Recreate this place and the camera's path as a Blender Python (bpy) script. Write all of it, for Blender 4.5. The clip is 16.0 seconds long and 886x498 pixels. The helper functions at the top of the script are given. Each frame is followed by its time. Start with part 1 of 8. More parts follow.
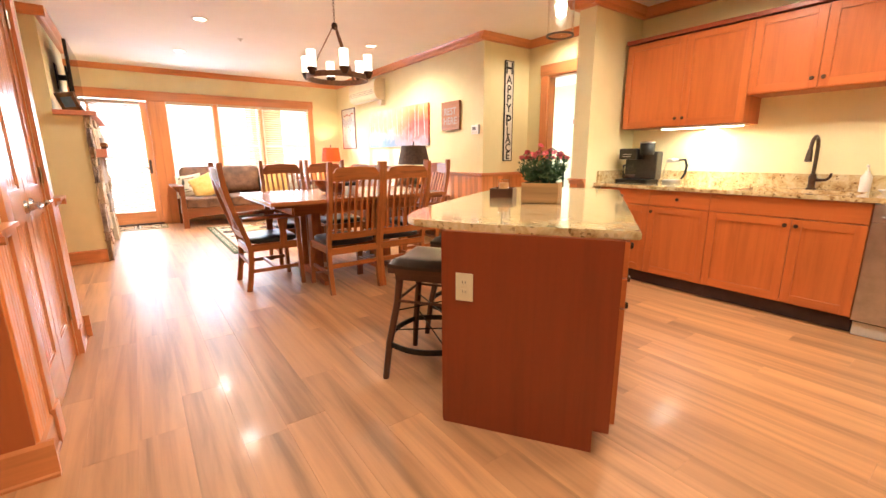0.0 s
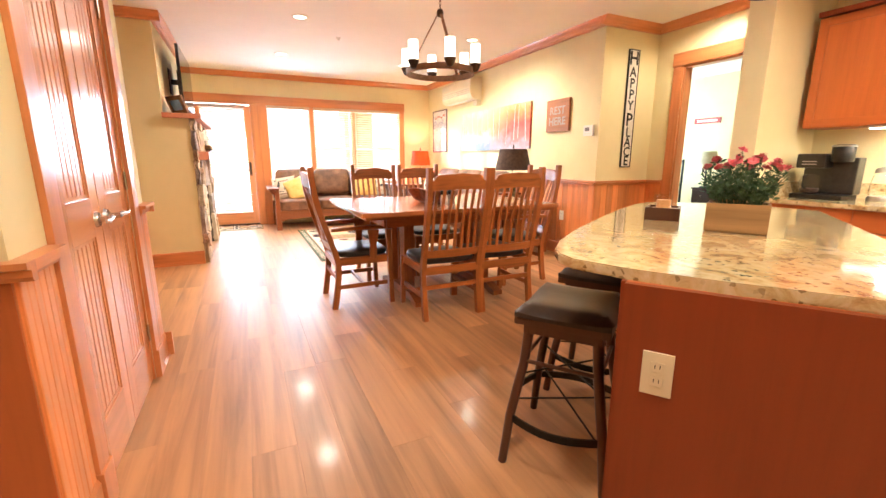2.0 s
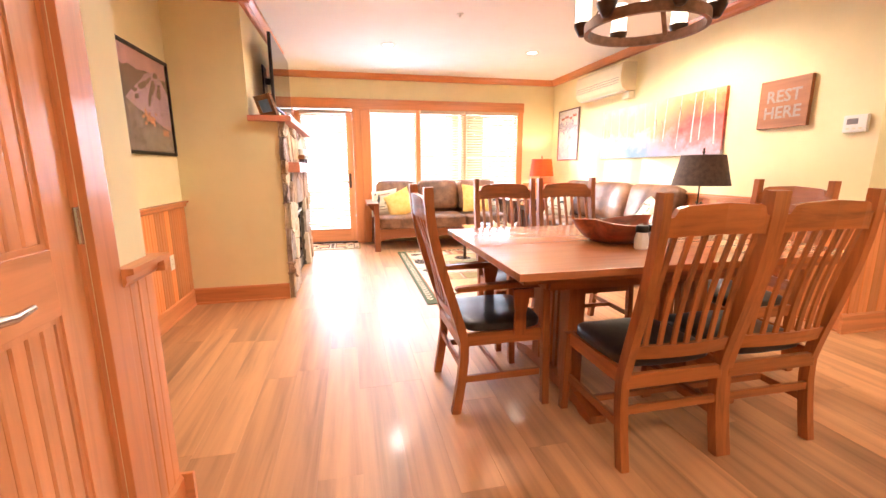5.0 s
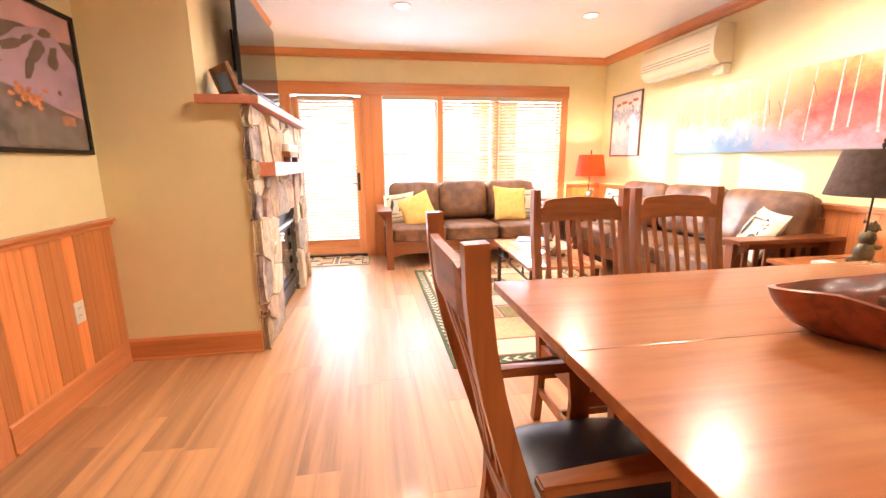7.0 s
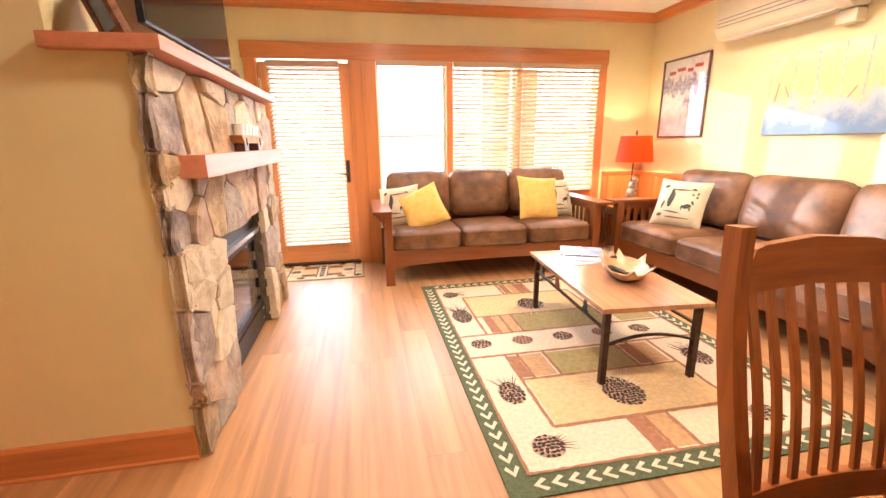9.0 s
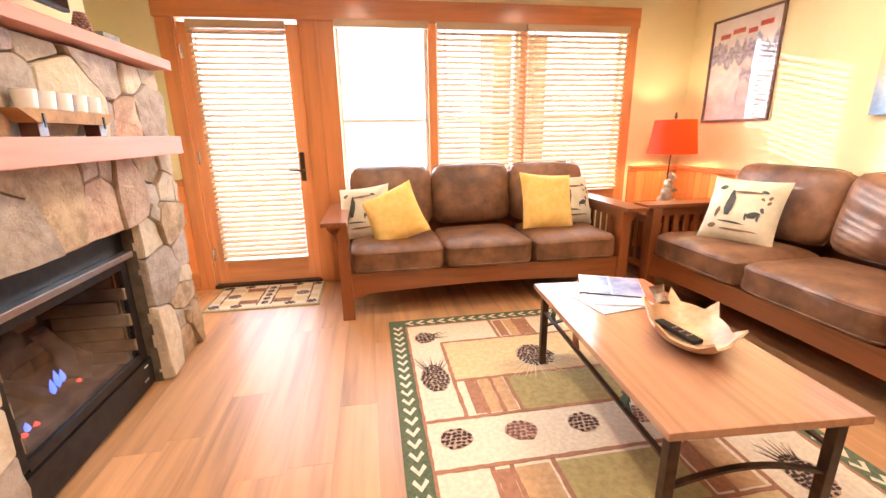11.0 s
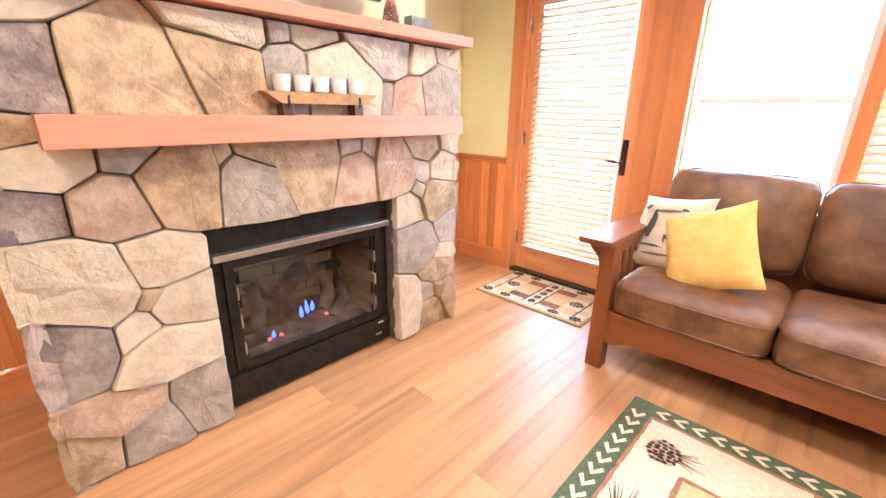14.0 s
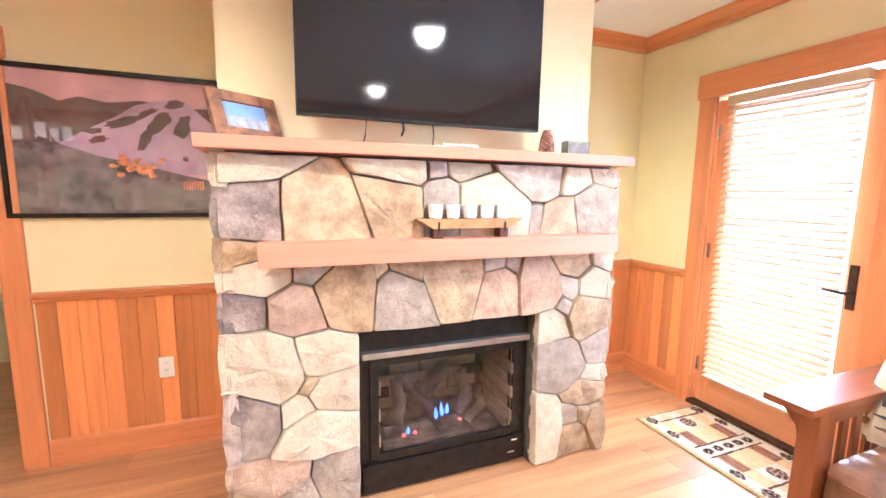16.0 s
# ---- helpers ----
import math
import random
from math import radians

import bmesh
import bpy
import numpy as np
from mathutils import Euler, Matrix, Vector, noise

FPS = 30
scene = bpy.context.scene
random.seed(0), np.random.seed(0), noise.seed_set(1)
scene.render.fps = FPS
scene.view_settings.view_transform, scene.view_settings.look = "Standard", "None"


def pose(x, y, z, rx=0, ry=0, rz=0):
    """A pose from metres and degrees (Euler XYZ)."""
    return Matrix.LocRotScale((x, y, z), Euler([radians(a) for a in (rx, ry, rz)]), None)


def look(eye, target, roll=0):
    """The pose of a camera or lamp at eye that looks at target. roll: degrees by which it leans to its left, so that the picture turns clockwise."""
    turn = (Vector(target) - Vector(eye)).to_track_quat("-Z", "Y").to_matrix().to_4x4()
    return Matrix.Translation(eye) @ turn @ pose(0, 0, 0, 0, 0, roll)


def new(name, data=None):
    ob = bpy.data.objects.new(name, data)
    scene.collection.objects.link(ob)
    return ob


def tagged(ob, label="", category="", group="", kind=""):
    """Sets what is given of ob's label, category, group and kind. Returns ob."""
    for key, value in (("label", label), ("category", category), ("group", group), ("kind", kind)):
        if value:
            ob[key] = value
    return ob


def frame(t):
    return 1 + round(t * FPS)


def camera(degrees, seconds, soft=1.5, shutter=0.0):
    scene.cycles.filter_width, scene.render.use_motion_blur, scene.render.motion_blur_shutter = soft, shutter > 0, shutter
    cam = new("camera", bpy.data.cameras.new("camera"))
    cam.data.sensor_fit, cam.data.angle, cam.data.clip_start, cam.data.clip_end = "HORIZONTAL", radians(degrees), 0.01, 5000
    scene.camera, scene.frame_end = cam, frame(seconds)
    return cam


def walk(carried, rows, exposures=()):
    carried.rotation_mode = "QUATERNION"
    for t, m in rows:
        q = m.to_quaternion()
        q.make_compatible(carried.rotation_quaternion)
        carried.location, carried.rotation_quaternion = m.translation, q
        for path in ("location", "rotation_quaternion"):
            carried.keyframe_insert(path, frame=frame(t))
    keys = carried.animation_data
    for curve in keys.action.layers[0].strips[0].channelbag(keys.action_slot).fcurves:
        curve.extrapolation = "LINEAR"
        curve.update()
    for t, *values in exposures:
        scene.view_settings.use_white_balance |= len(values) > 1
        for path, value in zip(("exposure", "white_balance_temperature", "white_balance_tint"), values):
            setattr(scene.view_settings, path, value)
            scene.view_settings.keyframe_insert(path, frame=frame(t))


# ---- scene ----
cam = camera(93.1, 16.0)
METRES, EYE, TILT, LEAN, TURN = 6.64, 1.25, 0.0, 0.0, -36.3
PATH = [
    (0, (0.896, -0.11, 1.19), (2.035, 1.475, 0.755), -0.4),
    (0.5, (0.907, 0.006, 1.19), (2.032, 1.602, 0.758), -0.4),
    (1, (0.917, 0.145, 1.177), (2.001, 1.771, 0.753), -0.2),
    (1.5, (0.963, 0.322, 1.175), (1.945, 2.013, 0.756), -0.1),
    (2, (1.01, 0.524, 1.205), (1.837, 2.296, 0.786), 0.0),
    (2.5, (1.011, 0.719, 1.2), (1.694, 2.556, 0.801), -0.0),
    (3, (0.985, 0.919, 1.225), (1.568, 2.791, 0.83), -0.0),
    (3.5, (1.023, 1.131, 1.224), (1.531, 3.027, 0.84), -0.1),
    (4, (1.073, 1.385, 1.237), (1.525, 3.295, 0.852), -0.2),
    (4.2, (1.063, 1.508, 1.231), (1.509, 3.421, 0.853), -0.2),
    (6.5, (1.272, 2.844, 1.253), (1.625, 4.772, 0.856), -0.6),
    (7, (1.294, 3.186, 1.276), (1.618, 5.118, 0.873), -0.5),
    (7.5, (1.35, 3.442, 1.292), (1.627, 5.38, 0.884), -0.5),
    (8, (1.305, 3.731, 1.331), (1.592, 5.66, 0.888), -0.5),
    (8.5, (1.287, 4.052, 1.332), (1.603, 5.97, 0.862), -0.8),
    (9, (1.279, 4.35, 1.327), (1.635, 6.255, 0.833), -0.8),
    (9.5, (1.315, 4.651, 1.307), (1.704, 6.546, 0.799), -1.1),
    (9.7, (1.348, 4.75, 1.303), (1.738, 6.645, 0.798), -2.0),
    (11.8, (1.861, 5.627, 1.269), (2.071, 7.522, 0.666), 1.1),
    (12, (1.881, 5.691, 1.275), (2.011, 7.583, 0.643), 0.6),
    (12.5, (2.021, 5.815, 1.283), (1.824, 7.693, 0.623), 0.9),
    (13, (2.155, 5.929, 1.311), (1.57, 7.714, 0.624), 1.0),
    (13.5, (2.17, 6.074, 1.301), (1.218, 7.694, 0.617), 0.3),
    (14, (2.267, 6.162, 1.316), (0.953, 7.534, 0.691), 0.9),
    (14.5, (2.394, 6.273, 1.373), (0.778, 7.317, 0.827), 0.5),
    (15, (2.368, 6.272, 1.417), (0.616, 7.132, 0.98), 0.3),
    (15.5, (2.354, 6.31, 1.466), (0.544, 7.092, 1.131), 0.5),
    (16, (2.371, 6.339, 1.495), (0.522, 7.051, 1.228), 0.8),
]
walk(cam, [(t, look(eye, target, roll)) for t, eye, target, roll in PATH],
     [(0, 0.58, 5700, 8), (2.5, 0.66, 5700, 9), (4, 0.72, 5700, 12), (7, 0.52, 5850, 15), (9, 0.22, 6250, 15), (12, 0.02, 5900, 16), (13.5, 0.20, 5350, 12), (14.5, 0.48, 5100, 12), (16, 0.72, 4850, 11)])

# ---- light ----
SUN_AZ, SUN_EL = radians(-45), radians(12)
world = bpy.data.worlds.new("world")
scene.world = world
world.use_nodes = True
wn = world.node_tree
sky = wn.nodes.new("ShaderNodeTexSky")
sky.sky_type, sky.sun_disc, sky.sun_elevation, sky.sun_rotation = "NISHITA", False, SUN_EL, SUN_AZ
wn.nodes["Background"].inputs["Strength"].default_value = 0.15
wn.links.new(sky.outputs[0], wn.nodes["Background"].inputs[0])


def lamp(name, kind, m, energy, color, size=0.1, size_y=None, spot=None):
    d = bpy.data.lights.new(name, kind)
    d.energy, d.color = energy, color
    if kind == "AREA":
        d.size = size
        if size_y:
            d.shape, d.size_y = "RECTANGLE", size_y
    elif kind == "SUN":
        d.angle = radians(size)
    else:
        d.shadow_soft_size = size
    if spot:
        d.spot_size, d.spot_blend = radians(spot), 0.6
    ob = new(name, d)
    ob.matrix_world = m
    return ob


WARM = (1.0, 0.79, 0.56)
DAY = (0.80, 0.90, 1.0)
lamp("sun", "SUN", look((-5, 15, 4), (-4, 14, 3.7)), 4.5, (1.0, 0.95, 0.88), 0.6)
lamp("window_light", "AREA", look((2.2, 9.75, 1.4), (2.2, 5, 1.2)), 540, DAY, 4.6, 2.6)
CEIL = 2.69
# last three spots are fill added over kitchen, back and hall, without fittings
for lx, ly in ((1.70, 5.60), (3.79, 5.60), (1.64, 7.4), (3.5, 7.4), (1.5, 1.2), (3.9, 1.3), (3.6, 0.2), (1.5, -1.2), (5.15, 3.4)):
    lamp("recessed_lamp", "SPOT", look((lx, ly, CEIL - 0.03), (lx, ly + 0.01, 0)), 45 if lx > 5 else 96 if ly < 2 else 140, WARM, 0.10, spot=165)
lamp("under_cabinet_light", "AREA", look((4.98, 1.68, 1.40), (5.02, 1.68, 0)), 9, (1.0, 0.85, 0.62), 0.1, 0.62)

lamp("bedroom_window_light", "AREA", look((7.4, 7.05, 1.5), (7.2, 3, 1.2)), 95, (0.80, 0.95, 1.0), 2.2, 1.4)

# ---- materials ----
MATS = {}


def mat(name, rough=0.5, metal=0.0, spec=0.5, coat=0.0):
    m = bpy.data.materials.new(name)
    m.use_nodes = True
    b = m.node_tree.nodes["Principled BSDF"]
    b.inputs["Roughness"].default_value = rough
    b.inputs["Metallic"].default_value = metal
    b.inputs["Specular IOR Level"].default_value = spec
    b.inputs["Coat Weight"].default_value = coat
    b.inputs["Coat Roughness"].default_value = 0.12
    MATS[name] = m
    return m, m.node_tree, b


def nd(nt, kind, **kw):
    n = nt.nodes.new(kind)
    for k, v in kw.items():
        n.inputs[k].default_value = v
    return n


def ramp(nt, fac, cols):
    r = nt.nodes.new("ShaderNodeValToRGB")
    while len(r.color_ramp.elements) < len(cols):
        r.color_ramp.elements.new(0.5)
    for e, (p, c) in zip(r.color_ramp.elements, cols):
        e.position, e.color = p, (*c, 1)
    nt.links.new(fac, r.inputs[0])
    return r.outputs[0]


def scaled(c, k):
    return tuple(min(1, v * k) for v in c)


def bump(nt, b, fac, strength, dist=0.002):
    n = nd(nt, "ShaderNodeBump", Strength=strength, Distance=dist)
    nt.links.new(fac, n.inputs["Height"])
    nt.links.new(n.outputs[0], b.inputs["Normal"])


def coords(nt, scale=(1, 1, 1), jitter=True):
    tc = nt.nodes.new("ShaderNodeTexCoord")
    mp = nt.nodes.new("ShaderNodeMapping")
    mp.inputs["Scale"].default_value = scale
    if jitter:
        oi = nt.nodes.new("ShaderNodeObjectInfo")
        add = nt.nodes.new("ShaderNodeVectorMath")
        add.operation = "MULTIPLY_ADD"
        cmb = nt.nodes.new("ShaderNodeCombineXYZ")
        for i in range(3):
            nt.links.new(oi.outputs["Random"], cmb.inputs[i])
        nt.links.new(cmb.outputs[0], add.inputs[0])
        add.inputs[1].default_value = (17, 31, 23)
        nt.links.new(tc.outputs["Object"], add.inputs[2])
        nt.links.new(add.outputs[0], mp.inputs[0])
        return mp.outputs[0], oi.outputs["Random"]
    nt.links.new(tc.outputs["Object"], mp.inputs[0])
    return mp.outputs[0], None


def hue_vary(nt, col, rnd, lo, hi):
    hs = nt.nodes.new("ShaderNodeHueSaturation")
    mr = nd(nt, "ShaderNodeMapRange")
    mr.inputs["To Min"].default_value, mr.inputs["To Max"].default_value = lo, hi
    nt.links.new(rnd, mr.inputs["Value"])
    nt.links.new(mr.outputs[0], hs.inputs["Value"])
    nt.links.new(col, hs.inputs["Color"])
    return hs.outputs[0]


def wood(name, base, axis="z", rough=0.35, contrast=0.35, vary=0.12, coat=0.2, freq=1.0):
    m, nt, b = mat(name, rough, coat=coat)
    s = [26 * freq] * 3
    s["xyz".index(axis)] = 1.6 * freq
    vec, rnd = coords(nt, s)
    n1 = nd(nt, "ShaderNodeTexNoise", Scale=1.0, Detail=5.0, Roughness=0.62, Distortion=0.6)
    nt.links.new(vec, n1.inputs["Vector"])
    s2 = [7] * 3
    s2["xyz".index(axis)] = 0.5
    vec2, _ = coords(nt, s2)
    n2 = nd(nt, "ShaderNodeTexNoise", Scale=1.0, Detail=2.0, Distortion=1.2)
    nt.links.new(vec2, n2.inputs["Vector"])
    mix = nd(nt, "ShaderNodeMath")
    mix.operation = "MULTIPLY_ADD"
    mix.inputs[1].default_value = 0.55
    nt.links.new(n1.outputs["Fac"], mix.inputs[0])
    half = nd(nt, "ShaderNodeMath")
    half.operation = "MULTIPLY"
    half.inputs[1].default_value = 0.45
    nt.links.new(n2.outputs["Fac"], half.inputs[0])
    nt.links.new(half.outputs[0], mix.inputs[2])
    col = ramp(nt, mix.outputs[0], [(0.32, scaled(base, 1 - contrast)), (0.5, base), (0.68, scaled(base, 1 + contrast * 0.6))])
    nt.links.new(hue_vary(nt, col, rnd, 1 - vary, 1 + vary), b.inputs["Base Color"])
    bump(nt, b, n1.outputs["Fac"], 0.12, 0.001)
    return m


def mottled(name, c1, c2, scale=8.0, rough=0.6, bmp=0.2, dist=0.003, metal=0.0, detail=4.0, vary=0.0, spec=0.5, coat=0.0):
    m, nt, b = mat(name, rough, metal, spec, coat)
    vec, rnd = coords(nt, (1, 1, 1))
    n = nd(nt, "ShaderNodeTexNoise", Scale=scale, Detail=detail, Roughness=0.6)
    nt.links.new(vec, n.inputs["Vector"])
    col = ramp(nt, n.outputs["Fac"], [(0.35, c1), (0.65, c2)])
    if vary:
        col = hue_vary(nt, col, rnd, 1 - vary, 1 + vary)
    nt.links.new(col, b.inputs["Base Color"])
    n2 = nd(nt, "ShaderNodeTexNoise", Scale=scale * 9, Detail=3.0)
    nt.links.new(vec, n2.inputs["Vector"])
    if bmp:
        bump(nt, b, n2.outputs["Fac"], bmp, dist)
    return m


def glow(name, color, strength):
    m = bpy.data.materials.new(name)
    m.use_nodes = True
    b = m.node_tree.nodes["Principled BSDF"]
    b.inputs["Base Color"].default_value = (*color, 1)
    b.inputs["Emission Color"].default_value = (*color, 1)
    b.inputs["Emission Strength"].default_value = strength
    return m


def glass(name, tint=(1, 1, 1), rough=0.0):
    m = bpy.data.materials.new(name)
    m.use_nodes = True
    nt = m.node_tree
    out = nt.nodes["Material Output"]
    nt.nodes.remove(nt.nodes["Principled BSDF"])
    tr = nt.nodes.new("ShaderNodeBsdfTransparent")
    tr.inputs[0].default_value = (*tint, 1)
    gl = nd(nt, "ShaderNodeBsdfGlossy", Roughness=rough)
    fr = nd(nt, "ShaderNodeLayerWeight", Blend=0.5)
    pw = nd(nt, "ShaderNodeMath")
    pw.operation = "POWER"
    pw.inputs[1].default_value = 4.0
    nt.links.new(fr.outputs["Facing"], pw.inputs[0])
    ad = nd(nt, "ShaderNodeMath")
    ad.operation = "MULTIPLY_ADD"
    ad.inputs[1].default_value, ad.inputs[2].default_value = 0.8, 0.045
    nt.links.new(pw.outputs[0], ad.inputs[0])
    mx = nt.nodes.new("ShaderNodeMixShader")
    nt.links.new(ad.outputs[0], mx.inputs[0])
    nt.links.new(tr.outputs[0], mx.inputs[1])
    nt.links.new(gl.outputs[0], mx.inputs[2])
    nt.links.new(mx.outputs[0], out.inputs[0])
    return m


M_WALL = mottled("wall_paint", (0.79, 0.71, 0.41), (0.83, 0.75, 0.45), 3.0, 0.75, 0.06, 0.001)
M_CEIL = mottled("ceiling_paint", (0.86, 0.85, 0.82), (0.89, 0.88, 0.85), 2.0, 0.85, 0.1, 0.001)
FIR = (0.64, 0.245, 0.085)
M_FIR = {a: wood("fir_trim_" + a, FIR, a, 0.32, 0.22, 0.05) for a in "xyz"}
M_SHELF = wood("pale_rose_fir_y", (0.62, 0.245, 0.145), "y", 0.5, 0.16, 0.04, 0.0)
M_BOARD = wood("fir_beadboard", (0.70, 0.265, 0.08), "z", 0.36, 0.24, 0.26)
M_DOORW = {a: wood("fir_door_" + a, (0.70, 0.30, 0.125), a, 0.26, 0.2, 0.05, 0.4) for a in "xyz"}
M_CAB = {a: wood("cherry_cabinet_" + a, (0.50, 0.135, 0.030), a, 0.3, 0.22, 0.07, 0.3) for a in "xyz"}
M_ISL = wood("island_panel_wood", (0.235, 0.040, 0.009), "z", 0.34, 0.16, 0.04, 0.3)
M_ISL2 = wood("closet_end_board", (0.47, 0.125, 0.033), "z", 0.34, 0.16, 0.04, 0.3)
M_OAK = {a: wood("oak_" + a, (0.36, 0.112, 0.024), a, 0.32, 0.45, 0.12, 0.15, 1.6) for a in "xyz"}
M_TABLE = wood("oak_table_top", (0.46, 0.17, 0.06), "x", 0.27, 0.22, 0.05, 0.3, 1.2)
M_SOFAW = {a: wood("sofa_oak_" + a, (0.21, 0.062, 0.017), a, 0.33, 0.35, 0.08, 0.2, 1.4) for a in "xyz"}
M_PLANK = wood("vinyl_plank", (0.51, 0.262, 0.112), "y", 0.44, 0.42, 0.15, 0.08, 0.6)
M_LEATHER = mottled("black_leather", (0.020, 0.017, 0.015), (0.035, 0.030, 0.026), 30, 0.32, 0.3, 0.001)
M_SUEDE = mottled("brown_faux_leather", (0.10, 0.041, 0.018), (0.25, 0.118, 0.055), 5.5, 0.48, 0.25, 0.002, vary=0.08)
M_BLACK = mottled("black_metal", (0.015, 0.014, 0.013), (0.03, 0.027, 0.024), 20, 0.4, 0.1, 0.001, 0.6)
M_BRONZE = mottled("dark_bronze", (0.05, 0.03, 0.02), (0.09, 0.055, 0.035), 20, 0.4, 0.1, 0.001, 0.7)
M_STEEL = mottled("brushed_steel", (0.42, 0.41, 0.40), (0.52, 0.51, 0.50), 12, 0.3, 0.05, 0.0005, 0.95)
M_NICKEL = mottled("satin_nickel", (0.5, 0.46, 0.42), (0.6, 0.56, 0.52), 12, 0.22, 0.0, 0.001, 1.0)
M_WHITE = mottled("white_plastic", (0.78, 0.76, 0.70), (0.82, 0.80, 0.74), 6, 0.4, 0.02, 0.0005)
M_ALMOND = mottled("almond_plastic", (0.74, 0.66, 0.46), (0.78, 0.70, 0.50), 6, 0.4, 0.02, 0.0005)
M_VINYLW = mottled("window_vinyl", (0.75, 0.74, 0.70), (0.8, 0.79, 0.75), 6, 0.4, 0.02, 0.0005)
M_GROUT = mottled("mortar", (0.09, 0.075, 0.058), (0.16, 0.135, 0.10), 14, 0.95, 0.6, 0.004)
M_YELLOW = mottled("mustard_cloth", (0.70, 0.44, 0.10), (0.80, 0.55, 0.18), 14, 0.85, 0.35, 0.002)
M_CREAMC = mottled("cream_cloth", (0.62, 0.54, 0.38), (0.72, 0.64, 0.48), 14, 0.85, 0.35, 0.002)
M_INK = mottled("printed_charcoal", (0.05, 0.055, 0.05), (0.09, 0.09, 0.08), 20, 0.85, 0.2, 0.001)
M_INKB = mottled("printed_brown", (0.16, 0.085, 0.05), (0.26, 0.15, 0.09), 20, 0.85, 0.2, 0.001)
M_GLASS = glass("clear_glass")
M_SMOKED = glass("smoked_glass", (0.78, 0.78, 0.80), 0.06)
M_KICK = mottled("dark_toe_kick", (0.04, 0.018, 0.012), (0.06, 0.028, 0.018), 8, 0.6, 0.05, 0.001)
M_BULB = glow("lit_bulb_glass", (1.0, 0.80, 0.52), 9.0)
M_DISC = glow("lit_diffuser", (1.0, 0.86, 0.62), 6.0)


def granite(name):
    m, nt, b = mat(name, 0.08, coat=0.6)
    vec, _ = coords(nt, (1, 1, 1))
    n = nd(nt, "ShaderNodeTexNoise", Scale=9.0, Detail=6.0, Roughness=0.7, Distortion=1.0)
    nt.links.new(vec, n.inputs["Vector"])
    col = ramp(nt, n.outputs["Fac"], [(0.30, (0.20, 0.11, 0.04)), (0.42, (0.50, 0.34, 0.15)), (0.52, (0.62, 0.49, 0.26)), (0.68, (0.70, 0.60, 0.40))])
    v = nd(nt, "ShaderNodeTexVoronoi", Scale=85.0)
    nt.links.new(vec, v.inputs["Vector"])
    spots = ramp(nt, v.outputs["Color"], [(0.12, (0.25, 0.18, 0.10)), (0.22, (1, 1, 1))])
    mx = nt.nodes.new("ShaderNodeMix")
    mx.data_type, mx.blend_type = "RGBA", "MULTIPLY"
    mx.inputs[0].default_value = 0.75
    nt.links.new(col, mx.inputs[6])
    nt.links.new(spots, mx.inputs[7])
    nt.links.new(mx.outputs[2], b.inputs["Base Color"])
    return m


M_GRANITE = granite("gold_granite")


def stone_mat(name, c1, c2, patch=9.0):
    m, nt, b = mat(name, 0.85)
    vec, rnd = coords(nt, (1, 1, 1))
    n = nd(nt, "ShaderNodeTexNoise", Scale=patch, Detail=7.0, Roughness=0.7)
    nt.links.new(vec, n.inputs["Vector"])
    col = ramp(nt, n.outputs["Fac"], [(0.38, c1), (0.58, c2)])
    nt.links.new(hue_vary(nt, col, rnd, 0.85, 1.15), b.inputs["Base Color"])
    n2 = nd(nt, "ShaderNodeTexNoise", Scale=38.0, Detail=6.0, Roughness=0.7)
    nt.links.new(vec, n2.inputs["Vector"])
    bump(nt, b, n2.outputs["Fac"], 0.9, 0.012)
    return m


M_STONE = [stone_mat("stone_tan", (0.31, 0.22, 0.13), (0.51, 0.38, 0.23)), stone_mat("stone_cream", (0.50, 0.41, 0.28), (0.63, 0.54, 0.39)),
           stone_mat("stone_grey", (0.30, 0.245, 0.19), (0.44, 0.37, 0.30)), stone_mat("stone_rose", (0.38, 0.25, 0.17), (0.54, 0.39, 0.27)),
           stone_mat("stone_brown", (0.27, 0.18, 0.10), (0.46, 0.33, 0.19)), stone_mat("stone_smoky", (0.17, 0.125, 0.115), (0.44, 0.36, 0.30), 5.0)]


# ---- mesh helpers ----
def box(bm, x0, x1, y0, y1, z0, z1, m=None):
    c = Matrix.Translation(((x0 + x1) / 2, (y0 + y1) / 2, (z0 + z1) / 2)) @ Matrix.Diagonal((abs(x1 - x0), abs(y1 - y0), abs(z1 - z0), 1))
    return bmesh.ops.create_cube(bm, size=1, matrix=(m @ c if m else c))["verts"]


def bx(x0, x1, y0, y1, z0, z1, bev=0.0, seg=2):
    bm = bmesh.new()
    box(bm, x0, x1, y0, y1, z0, z1)
    if bev:
        bmesh.ops.bevel(bm, geom=bm.edges[:], offset=bev, segments=seg, profile=0.7, affect="EDGES")
    return bm


def cyl(bm, p, q, r, r2=None, n=14, caps=True):
    p, q = Vector(p), Vector(q)
    m = Matrix.Translation((p + q) / 2) @ (q - p).to_track_quat("Z", "Y").to_matrix().to_4x4()
    return bmesh.ops.create_cone(bm, cap_ends=caps, segments=n, radius1=r, radius2=r if r2 is None else r2, depth=(q - p).length, matrix=m)["verts"]


